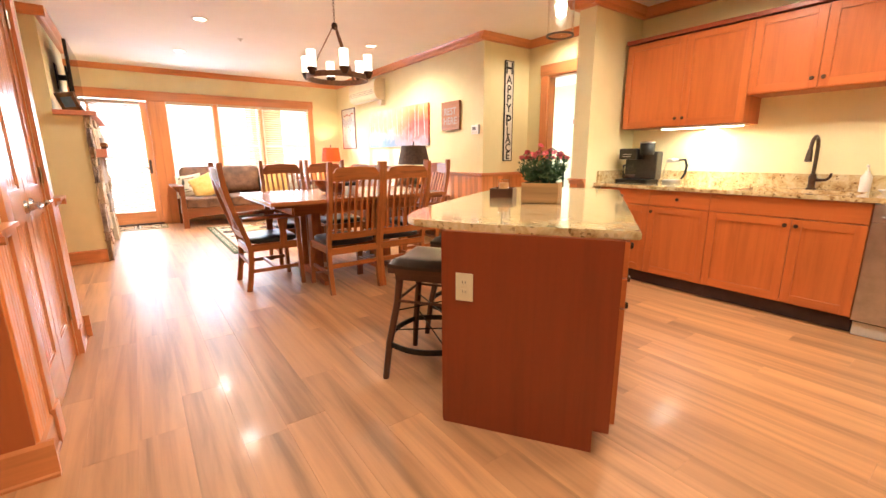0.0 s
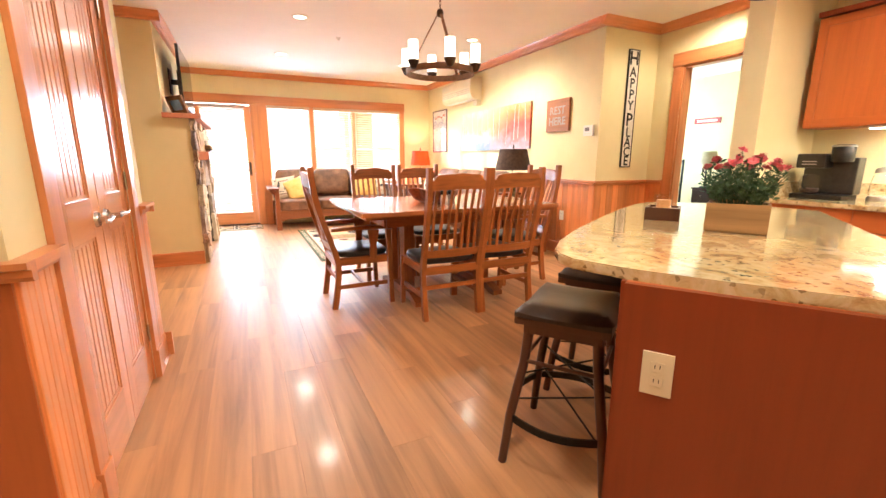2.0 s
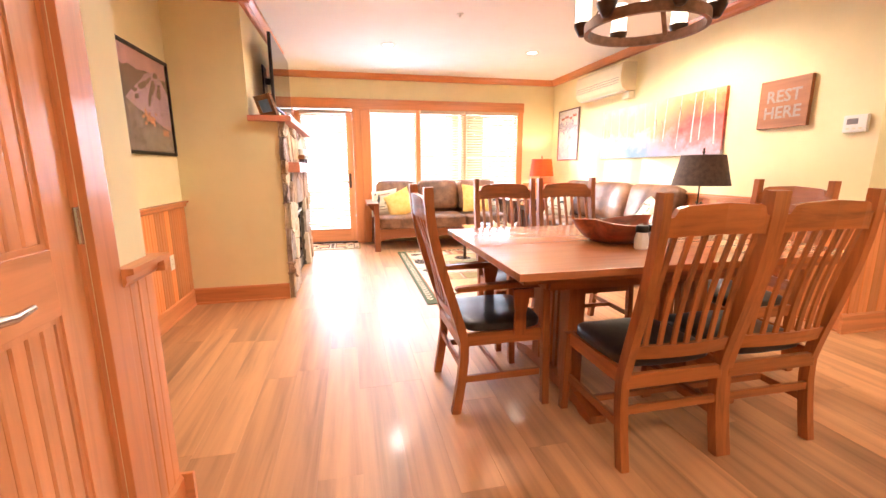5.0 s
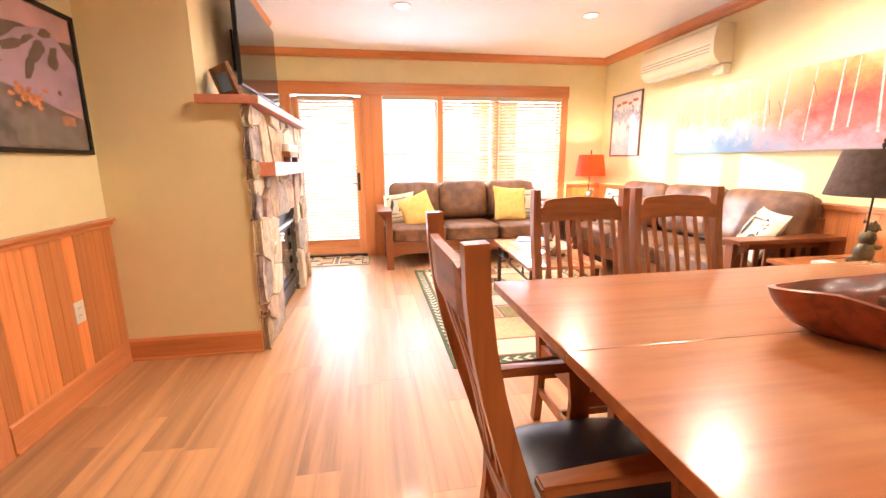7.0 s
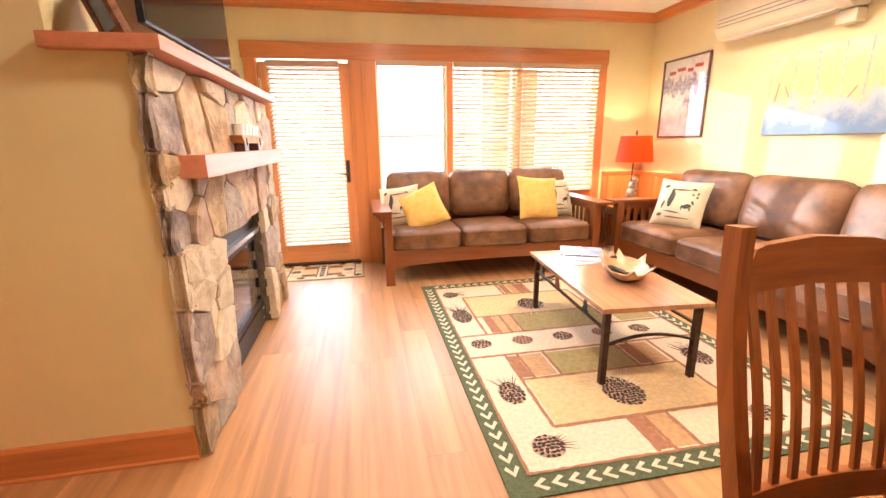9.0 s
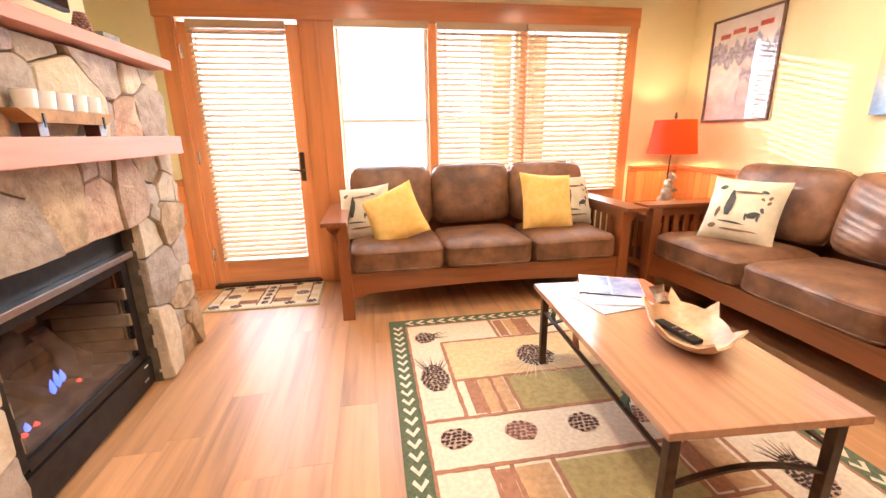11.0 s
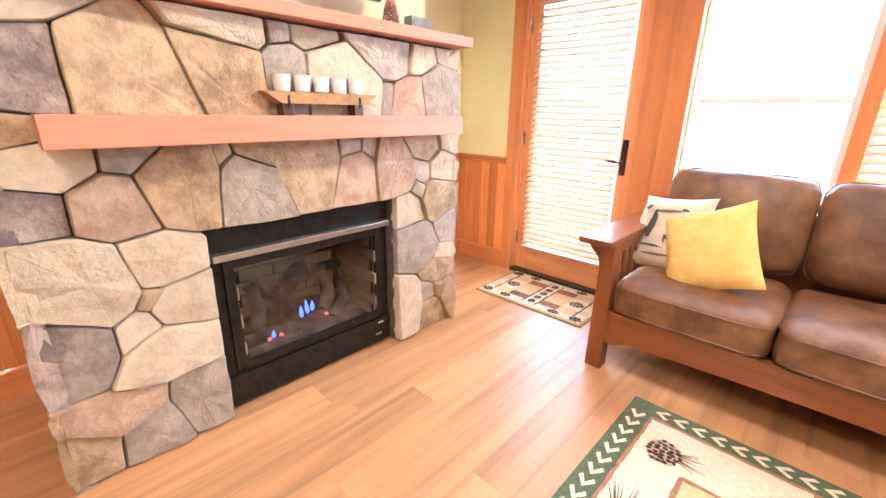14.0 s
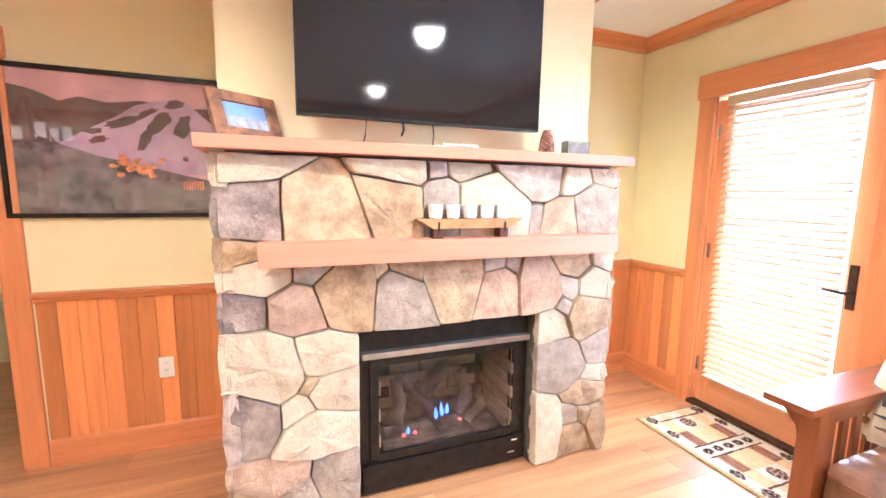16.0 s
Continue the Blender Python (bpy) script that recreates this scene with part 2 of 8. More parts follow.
def lathe(bm, prof, n=24, c=(0, 0)):
    rings = []
    for r, z in prof:
        rings.append([bm.verts.new((c[0] + r * math.cos(2 * math.pi * i / n), c[1] + r * math.sin(2 * math.pi * i / n), z)) for i in range(n)])
    for a, b in zip(rings, rings[1:]):
        for i in range(n):
            bm.faces.new((a[i], a[(i + 1) % n], b[(i + 1) % n], b[i]))
    shell = min(prof[0][0], prof[-1][0]) > 1e-4 and abs(prof[0][1] - prof[-1][1]) < 0.006
    if prof[0][0] > 1e-4 and not shell:
        bm.faces.new(rings[0][::-1])
    if prof[-1][0] > 1e-4 and not shell:
        bm.faces.new(rings[-1])


def prism(bm, pts, h, m=None, t0=0.0):
    """A plate from an outline in its own xy plane, thick from t0 to t0 + h."""
    lo = [bm.verts.new((x, y, t0)) for x, y in pts]
    hi = [bm.verts.new((x, y, t0 + h)) for x, y in pts]
    bm.faces.new(lo[::-1])
    bm.faces.new(hi)
    k = len(pts)
    for i in range(k):
        bm.faces.new((lo[i], lo[(i + 1) % k], hi[(i + 1) % k], hi[i]))
    if m:
        for v in lo + hi:
            v.co = m @ v.co
    return lo + hi


def sweep(bm, pts, w, d, side=(0, 1, 0)):
    """A bar of width w (along side) and depth d along a line of points."""
    side = Vector(side)
    rings = []
    pts = [Vector(p) for p in pts]
    for i, p in enumerate(pts):
        t = (pts[min(i + 1, len(pts) - 1)] - pts[max(i - 1, 0)]).normalized()
        n = t.cross(side).normalized()
        rings.append([bm.verts.new(p + side * a * w / 2 + n * b * d / 2) for a, b in ((-1, -1), (1, -1), (1, 1), (-1, 1))])
    for a, b in zip(rings, rings[1:]):
        for i in range(4):
            bm.faces.new((a[i], a[(i + 1) % 4], b[(i + 1) % 4], b[i]))
    bm.faces.new(rings[0][::-1])
    bm.faces.new(rings[-1])


def tube(bm, pts, r, n=10):
    pts = [Vector(p) for p in pts]
    rings = []
    up = Vector((0.13, 0.2, 1)).normalized()
    for i, p in enumerate(pts):
        t = (pts[min(i + 1, len(pts) - 1)] - pts[max(i - 1, 0)]).normalized()
        a = t.cross(up)
        if a.length < 0.2:
            a = t.cross(Vector((1, 0.1, 0)))
        a.normalize()
        b = t.cross(a)
        rr = r[i] if isinstance(r, (list, tuple)) else r
        rings.append([bm.verts.new(p + (a * math.cos(k * 2 * math.pi / n) + b * math.sin(k * 2 * math.pi / n)) * rr) for k in range(n)])
    for a, b in zip(rings, rings[1:]):
        for k in range(n):
            bm.faces.new((a[k], a[(k + 1) % n], b[(k + 1) % n], b[k]))
    bm.faces.new(rings[0][::-1])
    bm.faces.new(rings[-1])


def part(name, bm, material, parent=None, label="", smooth=False, kind=""):
    me = bpy.data.meshes.new(name)
    bmesh.ops.recalc_face_normals(bm, faces=bm.faces[:])
    bm.to_mesh(me)
    bm.free()
    me.materials.append(material)
    if smooth:
        me.polygons.foreach_set("use_smooth", [True] * len(me.polygons))
        me.set_sharp_from_angle(angle=radians(40))
    ob = new(name, me)
    ob.parent = parent
    if label or kind:
        tagged(ob, label, kind=kind)
    return ob


def thing(name, label, category, x=0, y=0, z=0, rz=0, group=""):
    e = new(name)
    e.matrix_world = pose(x, y, z, 0, 0, rz)
    e.empty_display_size = 0.1
    return tagged(e, label, category, group)


def setting(name, bm, material, label="", category=""):
    return tagged(part(name, bm, material), label, category, kind="structure")


# ---- the plan ----
XR, YW, XN, XC = 4.68, 9.09, -0.34, 0.46   # right wall, window wall, nook wall, closet face
SX, SY0, SY1 = 0.50, 6.10, 8.06            # stone face and its two ends
YA, XH = 4.23, 5.51                        # alcove wall, hall wall
XK = 5.22                                  # kitchen back wall
RAIL = 0.955
XL, YB = -2.2, -3.2                        # far left and back of the place

setting("floor", bx(XL - 0.2, 9.2, YB - 0.2, YW + 0.15, -0.2, -0.006), M_PLANK, "brown wood-look plank floor", "floor")
setting("ceiling", bx(XL - 0.2, 9.2, YB - 0.2, YW + 0.2, CEIL, CEIL + 0.2), M_CEIL, "smooth off-white ceiling", "ceiling")


setting("ceiling_kitchen", bx(4.45, 5.22, -3.2, 2.44, 2.58, CEIL - 0.001), M_CEIL, "lowered off-white ceiling over the kitchen run", "ceiling")


def wall(name, x0, x1, y0, y1, z0=0, z1=None):
    return setting(name, bx(x0, x1, y0, y1, z0 - 0.005 if z0 == 0 else z0, (z1 or CEIL) + (0.005 if z1 is None else 0)), M_WALL, "pale yellow painted wall", "wall")


# window wall: opening for door x 0.30..1.21 and windows x 1.45..4.0
W_TOP, W_SILL = 2.15, 0.75
wall("wall_north_west", XN - 0.15, 0.30, YW, YW + 0.16)
wall("wall_north_mullion", 1.21, 1.47, YW, YW + 0.16, 0, W_TOP)
wall("wall_north_below_window", 1.47, 4.0, YW, YW + 0.16, 0, W_SILL)
wall("wall_north_east", 4.0, XR + 0.15, YW, YW + 0.16)
wall("wall_north_head", 0.30, 4.0, YW, YW + 0.16, W_TOP, CEIL)
wall("wall_east", XR, XR + 0.12, YA, YW)
wall("wall_alcove", XR + 0.12, XH + 0.12, YA, YA + 0.12)
wall("wall_hall_north", XH, XH + 0.12, 3.88, YA)
wall("wall_hall_head", XH, XH + 0.12, 2.95, 3.88, 2.21)
wall("wall_hall_south", XH, XH + 0.12, 2.62, 2.95)
wall("wall_stub", 4.45, XH + 0.12, 2.44, 2.62)
wall("wall_kitchen", XK, XK + 0.12, YB, 2.44)
wall("wall_nook_north", XN - 0.12, XN, 5.03, YW)
wall("wall_nook_head", XN - 0.12, XN, 4.05, 5.03, 2.10)
wall("wall_nook_south", XN - 0.12, XN, 3.47, 4.05)
wall("wall_closet_north", XN - 0.12, XC - 0.1, 3.37, 3.47)
wall("wall_closet_north_face", XC - 0.1, XC, 3.17, 3.47)
wall("wall_closet_head", XC - 0.1, XC, 2.23, 3.17, 2.10)
wall("wall_closet_south_face", XC - 0.1, XC, 1.90, 2.23)
wall("wall_closet_south", XL, XC - 0.1, 1.90, 2.0)
wall("wall_closet_back", XN - 0.12, XN, 2.0, 3.37)
wall("wall_west", XL - 0.12, XL, YB, 2.0)
wall("wall_south", XL - 0.12, XK + 0.12, YB - 0.12, YB)
wall("wall_side_room_west", XL - 0.12, XL, 2.0, YW)
wall("wall_side_room_north", XL, XN - 0.12, 6.0, 6.12)
wall("wall_bedroom_east", 8.9, 9.02, 2.2, 7.2)
wall("wall_bedroom_south", XH + 0.12, 9.02, 2.1, 2.22)
wall("wall_bedroom_north", XH + 0.12, 9.02, 7.1, 7.22)
wall("wall_bedroom_west", XR + 0.12, XR + 0.24, YA + 0.12, 7.1)
# chimney breast: lower part flush with the stone's back, upper part set back
wall("wall_chimney_south", XN, SX - 0.09, SY0, 6.64, 0, 1.645)
wall("wall_chimney_corner", SX - 0.09, SX + 0.008, SY0, SY0 + 0.03, 0, 1.645)
wall("wall_chimney_far_corner", SX - 0.09, SX + 0.008, SY1 - 0.03, SY1, 0, 1.645)
wall("wall_chimney_north", XN, SX - 0.09, 7.59, SY1, 0, 1.645)
wall("wall_chimney_middle", XN, SX - 0.09, 6.64, 7.59, 0.87, 1.645)
wall("wall_chimney_back", XN, 0.06, 6.64, 7.59, 0, 0.87)
wall("wall_chimney_upper", XN, 0.27, SY0, SY1, 1.645)

# ---- trim ----
CROWN = [(0, 0), (0.035, 0), (0.05, 0.012), (0.055, 0.03), (0.085, 0.062), (0.095, 0.085), (0, 0.085)]


def along(name, prof, p, q, z, inward, material, label, category="trim"):
    """A moulding with its profile (out, up) from p to q on the floor plan, standing out towards inward."""
    bm = bmesh.new()
    ends = []
    for e in (p, q):
        ends.append([bm.verts.new((e[0] + inward[0] * o, e[1] + inward[1] * o, z + u)) for o, u in prof])
    k = len(prof)
    for i in range(k):
        bm.faces.new((ends[0][i], ends[0][(i + 1) % k], ends[1][(i + 1) % k], ends[1][i]))
    bm.faces.new(ends[0])
    bm.faces.new(ends[1][::-1])
    return setting(name, bm, material, label, category)


RUNS = [  # start, end, inward normal, has wainscot
    ((XR, YA), (XR, YW), (-1, 0), True), ((XR, YA), (XH, YA), (0, -1), True), ((XH, 4.0), (XH, YA), (-1, 0), True),
    ((4.15, YW), (XR, YW), (0, -1), True), ((XN, YW), (0.185, YW), (0, -1), True), ((XN, SY1), (XN, YW), (1, 0), True),
    ((XN, 5.14), (XN, SY0), (1, 0), True), ((XN, 3.47), (XC, 3.47), (0, 1), True), ((XC, 3.27), (XC, 3.47), (1, 0), True),
    ((XC, 1.90), (XC, 2.12), (1, 0), True), ((XL, 1.90), (XC, 1.90), (0, -1), True),
    ((4.45, 2.44), (4.45, 2.62), (-1, 0), True), ((4.45, 2.62), (5.51, 2.62), (0, 1), True)]
CAPS = [(0, 0), (0.022, 0), (0.03, 0.012), (0.03, 0.03), (0.05, 0.036), (0.05, 0.052), (0, 0.052)]
BASE = [(0, 0), (0.028, 0), (0.028, 0.012), (0.02, 0.018), (0.02, 0.135), (0.012, 0.15), (0, 0.15)]
for p, q, n, _ in RUNS:
    mt = M_FIR["y" if abs(n[0]) else "x"]
    # the ends of neighbouring runs meet in the corners
    d = Vector((q[0] - p[0], q[1] - p[1])).normalized()
    grow = {((XN, 3.47), (XC, 3.47)): (0, 0.05), ((XC, 3.27), (XC, 3.47)): (0, 0.0), ((XL, 1.90), (XC, 1.90)): (0, 0.05), ((XR, YA), (XH, YA)): (-0.05, 0), ((4.45, 2.62), (5.51, 2.62)): (0.05, 0)}.get((p, q), (0, 0))
    pp = (p[0] + d[0] * grow[0], p[1] + d[1] * grow[0])
    qq = (q[0] + d[0] * grow[1], q[1] + d[1] * grow[1])
    along("chair_rail", CAPS, pp, qq, 0.905, n, mt, "reddish fir chair rail above the wainscot")
    along("baseboard", BASE, pp, qq, 0.0, n, mt, "tall reddish fir baseboard", "baseboard")
along("baseboard", BASE, (XN, SY0), (SX + 0.006, SY0), 0.0, (0, -1), M_FIR["x"], "tall reddish fir baseboard", "baseboard")
CR = [((XR, YA), (XR, YW), (-1, 0)), ((XR - 0.09, YA), (XH, YA), (0, -1)), ((XH, 2.62), (XH, YA), (-1, 0)), ((XN, YW), (XR, YW), (0, -1)),
      ((XN, SY1), (XN, YW), (1, 0)), ((0.27, SY1), (XN, SY1), (0, 1)), ((0.27, SY0), (0.27, SY1), (1, 0)), ((XN, SY0), (0.36, SY0), (0, -1)), ((XN, 3.47), (XN, SY0), (1, 0)),
      ((XN, 3.47), (XC + 0.09, 3.47), (0, 1)), ((XC, 1.90), (XC, 3.47), (1, 0)), ((XL, 1.90), (XC + 0.09, 1.90), (0, -1)),
      ((4.36, 2.62), (XH, 2.62), (0, 1)), ((4.45, 2.44), (4.45, 2.62), (-1, 0)), ((4.36, 2.44), (XK, 2.44), (0, -1)), ((XK, YB), (XK, 2.44), (-1, 0))]
for p, q, n in CR:
    low = p[0] >= 4.36 and max(p[1], q[1]) <= 2.62 and p[0] != XH
    along("crown_molding", CROWN, p, q, (2.58 if low else CEIL) - 0.085, n, M_FIR["y" if abs(n[0]) else "x"], "reddish fir crown moulding")


def beadboards(p, q, n, z0=0.15, z1=0.905, w=0.088):
    """Tongued boards side by side on a wall."""
    length = math.hypot(q[0] - p[0], q[1] - p[1])
    k = max(1, round(length / w))
    w = length / k
    d = ((q[0] - p[0]) / length, (q[1] - p[1]) / length)
    rot = Matrix(((d[0], n[0], 0, 0), (d[1], n[1], 0, 0), (0, 0, 1, 0), (0, 0, 0, 1)))
    bm = bmesh.new()
    prism(bm, [(0.001, 0), (w - 0.001, 0), (w - 0.001, 0.0085), (w - 0.004, 0.011), (w * 0.5 + 0.004, 0.011), (w * 0.5, 0.0095), (w * 0.5 - 0.004, 0.011), (0.004, 0.011), (0.001, 0.0085)], z1 - z0, None, z0)
    bmesh.ops.recalc_face_normals(bm, faces=bm.faces[:])
    me = bpy.data.meshes.new("board")
    bm.to_mesh(me)
    bm.free()
    me.materials.append(M_BOARD)
    back = bmesh.new()
    box(back, 0, length, -0.001, 0.003, z0, z1)
    panel = tagged(part("wainscot", back, M_BOARD), "reddish fir beadboard wainscot", "wainscot", kind="structure")
    panel.matrix_world = Matrix.Translation((p[0], p[1], 0)) @ rot
    for i in range(k):
        b = new("board", me)
        b.parent = panel
        b.location = (i * w, 0, 0)


for p, q, n, ws in RUNS:
    if p == (XL, 1.90):
        # plain wide boards on the closet's end wall
        pan = tagged(part("wainscot", bx(XL, XC, 1.896, 1.9, 0.15, 0.905), M_FIR["z"]), "plain reddish wide-board wainscot", "wainscot", kind="structure")
        for i in range(7):
            part("board", bx(XL + 0.38 * i + 0.001, XL + 0.38 * (i + 1) - 0.001, 1.887, 1.895, 0.15, 0.905, 0.001, 1), M_ISL2, pan)
    else:
        beadboards(p, q, n)


def casing(axis, c, a0, a1, face, top, w=0.115, t=0.02, head=True, z0=0.0, label="reddish fir door casing"):
    """Casing round an opening in a wall x=c (axis y) or y=c (axis x), standing out towards face (+1 or -1)."""
    def b(u0, u1, z0_, z1_, tt, mt):
        lo, hi = sorted((c, c + face * tt))
        bm = bx(lo, hi, u0, u1, z0_, z1_, 0.003) if axis == "y" else bx(u0, u1, lo, hi, z0_, z1_, 0.003)
        setting("trim", bm, mt, label, "casing")
    b(a0 - w, a0, z0, top, t, M_FIR["z"])
    b(a1, a1 + w, z0, top, t, M_FIR["z"])
    if head:
        b(a0 - w - 0.012, a1 + w + 0.012, top, top + 0.14, t + 0.006, M_FIR[axis])


casing("y", XC, 2.23, 3.17, 1, 2.10, 0.10)
casing("y", XN, 4.05, 5.03, 1, 2.10, 0.10)
casing("y", XH, 2.95, 3.88, -1, 2.21, 0.11)
casing("y", XH + 0.12, 2.95, 3.88, 1, 2.21, 0.11)
# jambs lining the openings
for axis, c0, c1, a0, a1, top in (("y", XC - 0.1, XC, 2.23, 3.17, 2.10), ("y", XN - 0.12, XN, 4.05, 5.03, 2.10), ("y", XH, XH + 0.12, 2.95, 3.88, 2.21)):
    for y0, y1 in ((a0, a0 + 0.018), (a1 - 0.018, a1)):
        setting("trim", bx(c0 + 0.001, c1 - 0.001, y0, y1, 0, top - 0.018), M_FIR["z"], "reddish fir door jamb", "jamb")
    setting("trim", bx(c0 + 0.001, c1 - 0.001, a0, a1, top - 0.018, top), M_FIR["y"], "reddish fir door jamb", "jamb")
# window wall: one long head over door and windows, posts between
setting("trim", bx(0.175, 4.115, YW - 0.03, YW, 2.15, 2.31, 0.004), M_FIR["x"], "wide reddish fir head casing over patio door and windows", "casing")
for x0, x1, z0 in ((0.19, 0.30, 0), (1.205, 1.475, 0), (4.0, 4.105, 0)):
    setting("trim", bx(x0, x1, YW - 0.022, YW, z0, 2.15, 0.003), M_FIR["z"], "reddish fir window casing", "casing")
setting("trim", bx(1.475, 4.0, YW - 0.05, YW + 0.02, W_SILL - 0.03, W_SILL, 0.004), M_FIR["x"], "reddish fir window sill", "sill")
setting("trim", bx(1.475, 4.0, YW - 0.018, YW, W_SILL - 0.12, W_SILL - 0.03, 0.003), M_FIR["x"], "reddish fir window apron", "apron")
setting("trim", bx(1.32, 1.345, YW - 0.03, YW - 0.022, 0, 2.15, 0.003), M_FIR["z"], "reddish fir cover strip between door and window", "trim")
for x in (2.26, 3.06):
    setting("trim", bx(x - 0.035, x + 0.035, YW + 0.002, YW + 0.12, W_SILL, 2.15, 0.003), M_FIR["z"], "reddish fir mullion between windows", "mullion")


# ---- windows, patio door, blinds ----
def blind(x0, x1, z0, z1, y, tilt, label):
    """A wooden slat blind: head rail, slats, bottom rail, ladders."""
    b = thing("window_blind", label, "blind", (x0 + x1) / 2, y, z1)
    L = x1 - x0
    part("headrail", bx(-L / 2, L / 2, -0.028, 0.028, -0.055, 0, 0.004), M_BLIND, b)
    bm = bmesh.new()
    prism(bm, [(-0.024, 0), (0, 0.003), (0.024, 0), (0.024, 0.0028), (0, 0.0058), (-0.024, 0.0028)], L - 0.01, Matrix(((0, 0, 1, -L / 2 + 0.005), (1, 0, 0, 0), (0, 1, 0, 0), (0, 0, 0, 1))))
    bmesh.ops.recalc_face_normals(bm, faces=bm.faces[:])
    me = bpy.data.meshes.new("slat")
    bm.to_mesh(me)
    bm.free()
    me.materials.append(M_BLIND)
    z = -0.085
    while z > z0 - z1 + 0.04:
        s = new("slat", me)
        s.parent = b
        s.location, s.rotation_euler = (0, 0, z), (radians(tilt + random.uniform(-2, 2)), 0, 0)
        z -= 0.043
    part("bottom_rail", bx(-L / 2 + 0.005, L / 2 - 0.005, -0.025, 0.025, z - 0.008, z + 0.008, 0.004), M_BLIND, b)
    for lx in (-L / 2 + 0.13, L / 2 - 0.13):
        bm = bmesh.new()
        for yy in (-0.027, 0.027):
            cyl(bm, (lx, yy, z), (lx, yy, -0.05), 0.0012, n=5)
        part("ladder_cord", bm, M_CREAMC, b)
    bm = bmesh.new()
    cyl(bm, (-L / 2 + 0.06, -0.04, -0.05), (-L / 2 + 0.06, -0.045, -0.62), 0.004, n=6)
    part("tilt_wand", bm, M_BLIND, b)
    return b


m, nt, b = mat("blind_slat_wood", 0.45)
b.inputs["Base Color"].default_value = (0.58, 0.40, 0.23, 1)
b.inputs["Transmission Weight"].default_value = 0.0
tl = nt.nodes.new("ShaderNodeBsdfTranslucent")
tl.inputs[0].default_value = (0.92, 0.74, 0.50, 1)
mx = nt.nodes.new("ShaderNodeMixShader")
mx.inputs[0].default_value = 0.09
nt.links.new(b.outputs[0], mx.inputs[1])
nt.links.new(tl.outputs[0], mx.inputs[2])
nt.links.new(mx.outputs[0], nt.nodes["Material Output"].inputs[0])
M_BLIND = m


def pane(name, x0, x1, y, z0, z1, parent):
    p = part(name, bx(x0, x1, y, y + 0.006, z0, z1), M_GLASS, parent)
    p.visible_shadow = False
    return p


for i, (x0, x1) in enumerate(((1.475, 2.225), (2.295, 3.025), (3.095, 4.0))):
    w = new("window_%d" % (i + 1))
    w.location = (x0, YW + 0.06, W_SILL)
    tagged(w, "double-hung white vinyl window with a low sill", "window", "windows of the living room", "structure")
    L, H = x1 - x0, 2.15 - W_SILL
    for a in ((0, 0.03, 0, H), (L - 0.03, L, 0, H)):
        part("window_frame", bx(a[0], a[1], 0, 0.07, a[2], a[3], 0.003), M_VINYLW, w)
    for a in ((0.03, L - 0.03, 0, 0.035), (0.03, L - 0.03, H - 0.035, H), (0.03, L - 0.03, 0.63, 0.66)):
        part("sash_rail", bx(a[0], a[1], 0.01, 0.05, a[2], a[3], 0.003), M_VINYLW, w)
    pane("pane", 0.03, L - 0.03, 0.03, 0.035, 0.63, w)
    pane("pane", 0.03, L - 0.03, 0.03, 0.66, H - 0.035, w)
blind(2.29, 3.045, 0.77, 2.148, YW - 0.062, 34, "wooden slat blind lowered over the middle window")
blind(3.055, 3.99, 0.77, 2.148, YW - 0.062, 40, "wooden slat blind lowered over a sunlit window")
hb = thing("window_blind", "wooden slat blind drawn fully up above the clear window", "blind", 1.85, YW - 0.062, 2.148)
part("headrail", bx(-0.37, 0.37, -0.028, 0.028, -0.055, 0, 0.004), M_BLIND, hb)

door = new("door_1")
door.location = (0.315, YW + 0.03, 0.03)
tagged(door, "glazed fir patio door with a wooden slat blind, closed", "door", kind="structure")
DW, DH = 0.88, 2.10
for a in ((0, 0.10), (DW - 0.10, DW)):
    part("stile", bx(a[0], a[1], 0, 0.045, 0, DH, 0.003), M_DOORW["z"], door)
part("bottom_rail", bx(0.10, DW - 0.10, 0, 0.045, 0, 0.21, 0.003), M_DOORW["x"], door)
part("top_rail", bx(0.10, DW - 0.10, 0, 0.045, DH - 0.06, DH, 0.003), M_DOORW["x"], door)
pane("pane", 0.10, DW - 0.10, 0.02, 0.21, DH - 0.06, door)
for z in (0.22, 1.04, 1.84):
    bm = bmesh.new()
    cyl(bm, (-0.004, -0.008, z), (-0.004, -0.008, z + 0.1), 0.008, n=10)
    box(bm, -0.014, 0.02, -0.004, 0.001, z, z + 0.1)
    part("hinge", bm, M_NICKEL, door)
bm = bx(DW - 0.085, DW - 0.045, -0.008, 0, 0.88, 1.12, 0.006)
cyl(bm, (DW - 0.065, -0.05, 0.97), (DW - 0.065, 0, 0.97), 0.011)
cyl(bm, (DW - 0.065, -0.05, 0.97), (DW - 0.17, -0.055, 0.975), 0.009, 0.007)
part("door_handle", bm, M_BRONZE, door, "dark lever handle")
setting("door_threshold", bx(0.30, 1.21, YW - 0.03, YW + 0.15, -0.005, 0.028, 0.004), M_BRONZE, "dark bronze door threshold", "threshold")
for x0, x1 in ((0.30, 0.314), (1.196, 1.21)):
    setting("trim", bx(x0, x1, YW + 0.001, YW + 0.12, 0.03, 2.15), M_FIR["z"], "reddish fir door jamb", "jamb")
bd = blind(0.395, 1.105, 0.22, 2.135, YW - 0.005, 34, "wooden slat blind hung on the glazed patio door")

# bright distance outside
bmq = bmesh.new()
box(bmq, -60, 60, 62, 62.5, -34, 13.4)
setting("backdrop", bmq, glow("bright_hazy_distance", (1.0, 0.97, 0.92), 2.6), "bright hazy daylight distance", "backdrop")


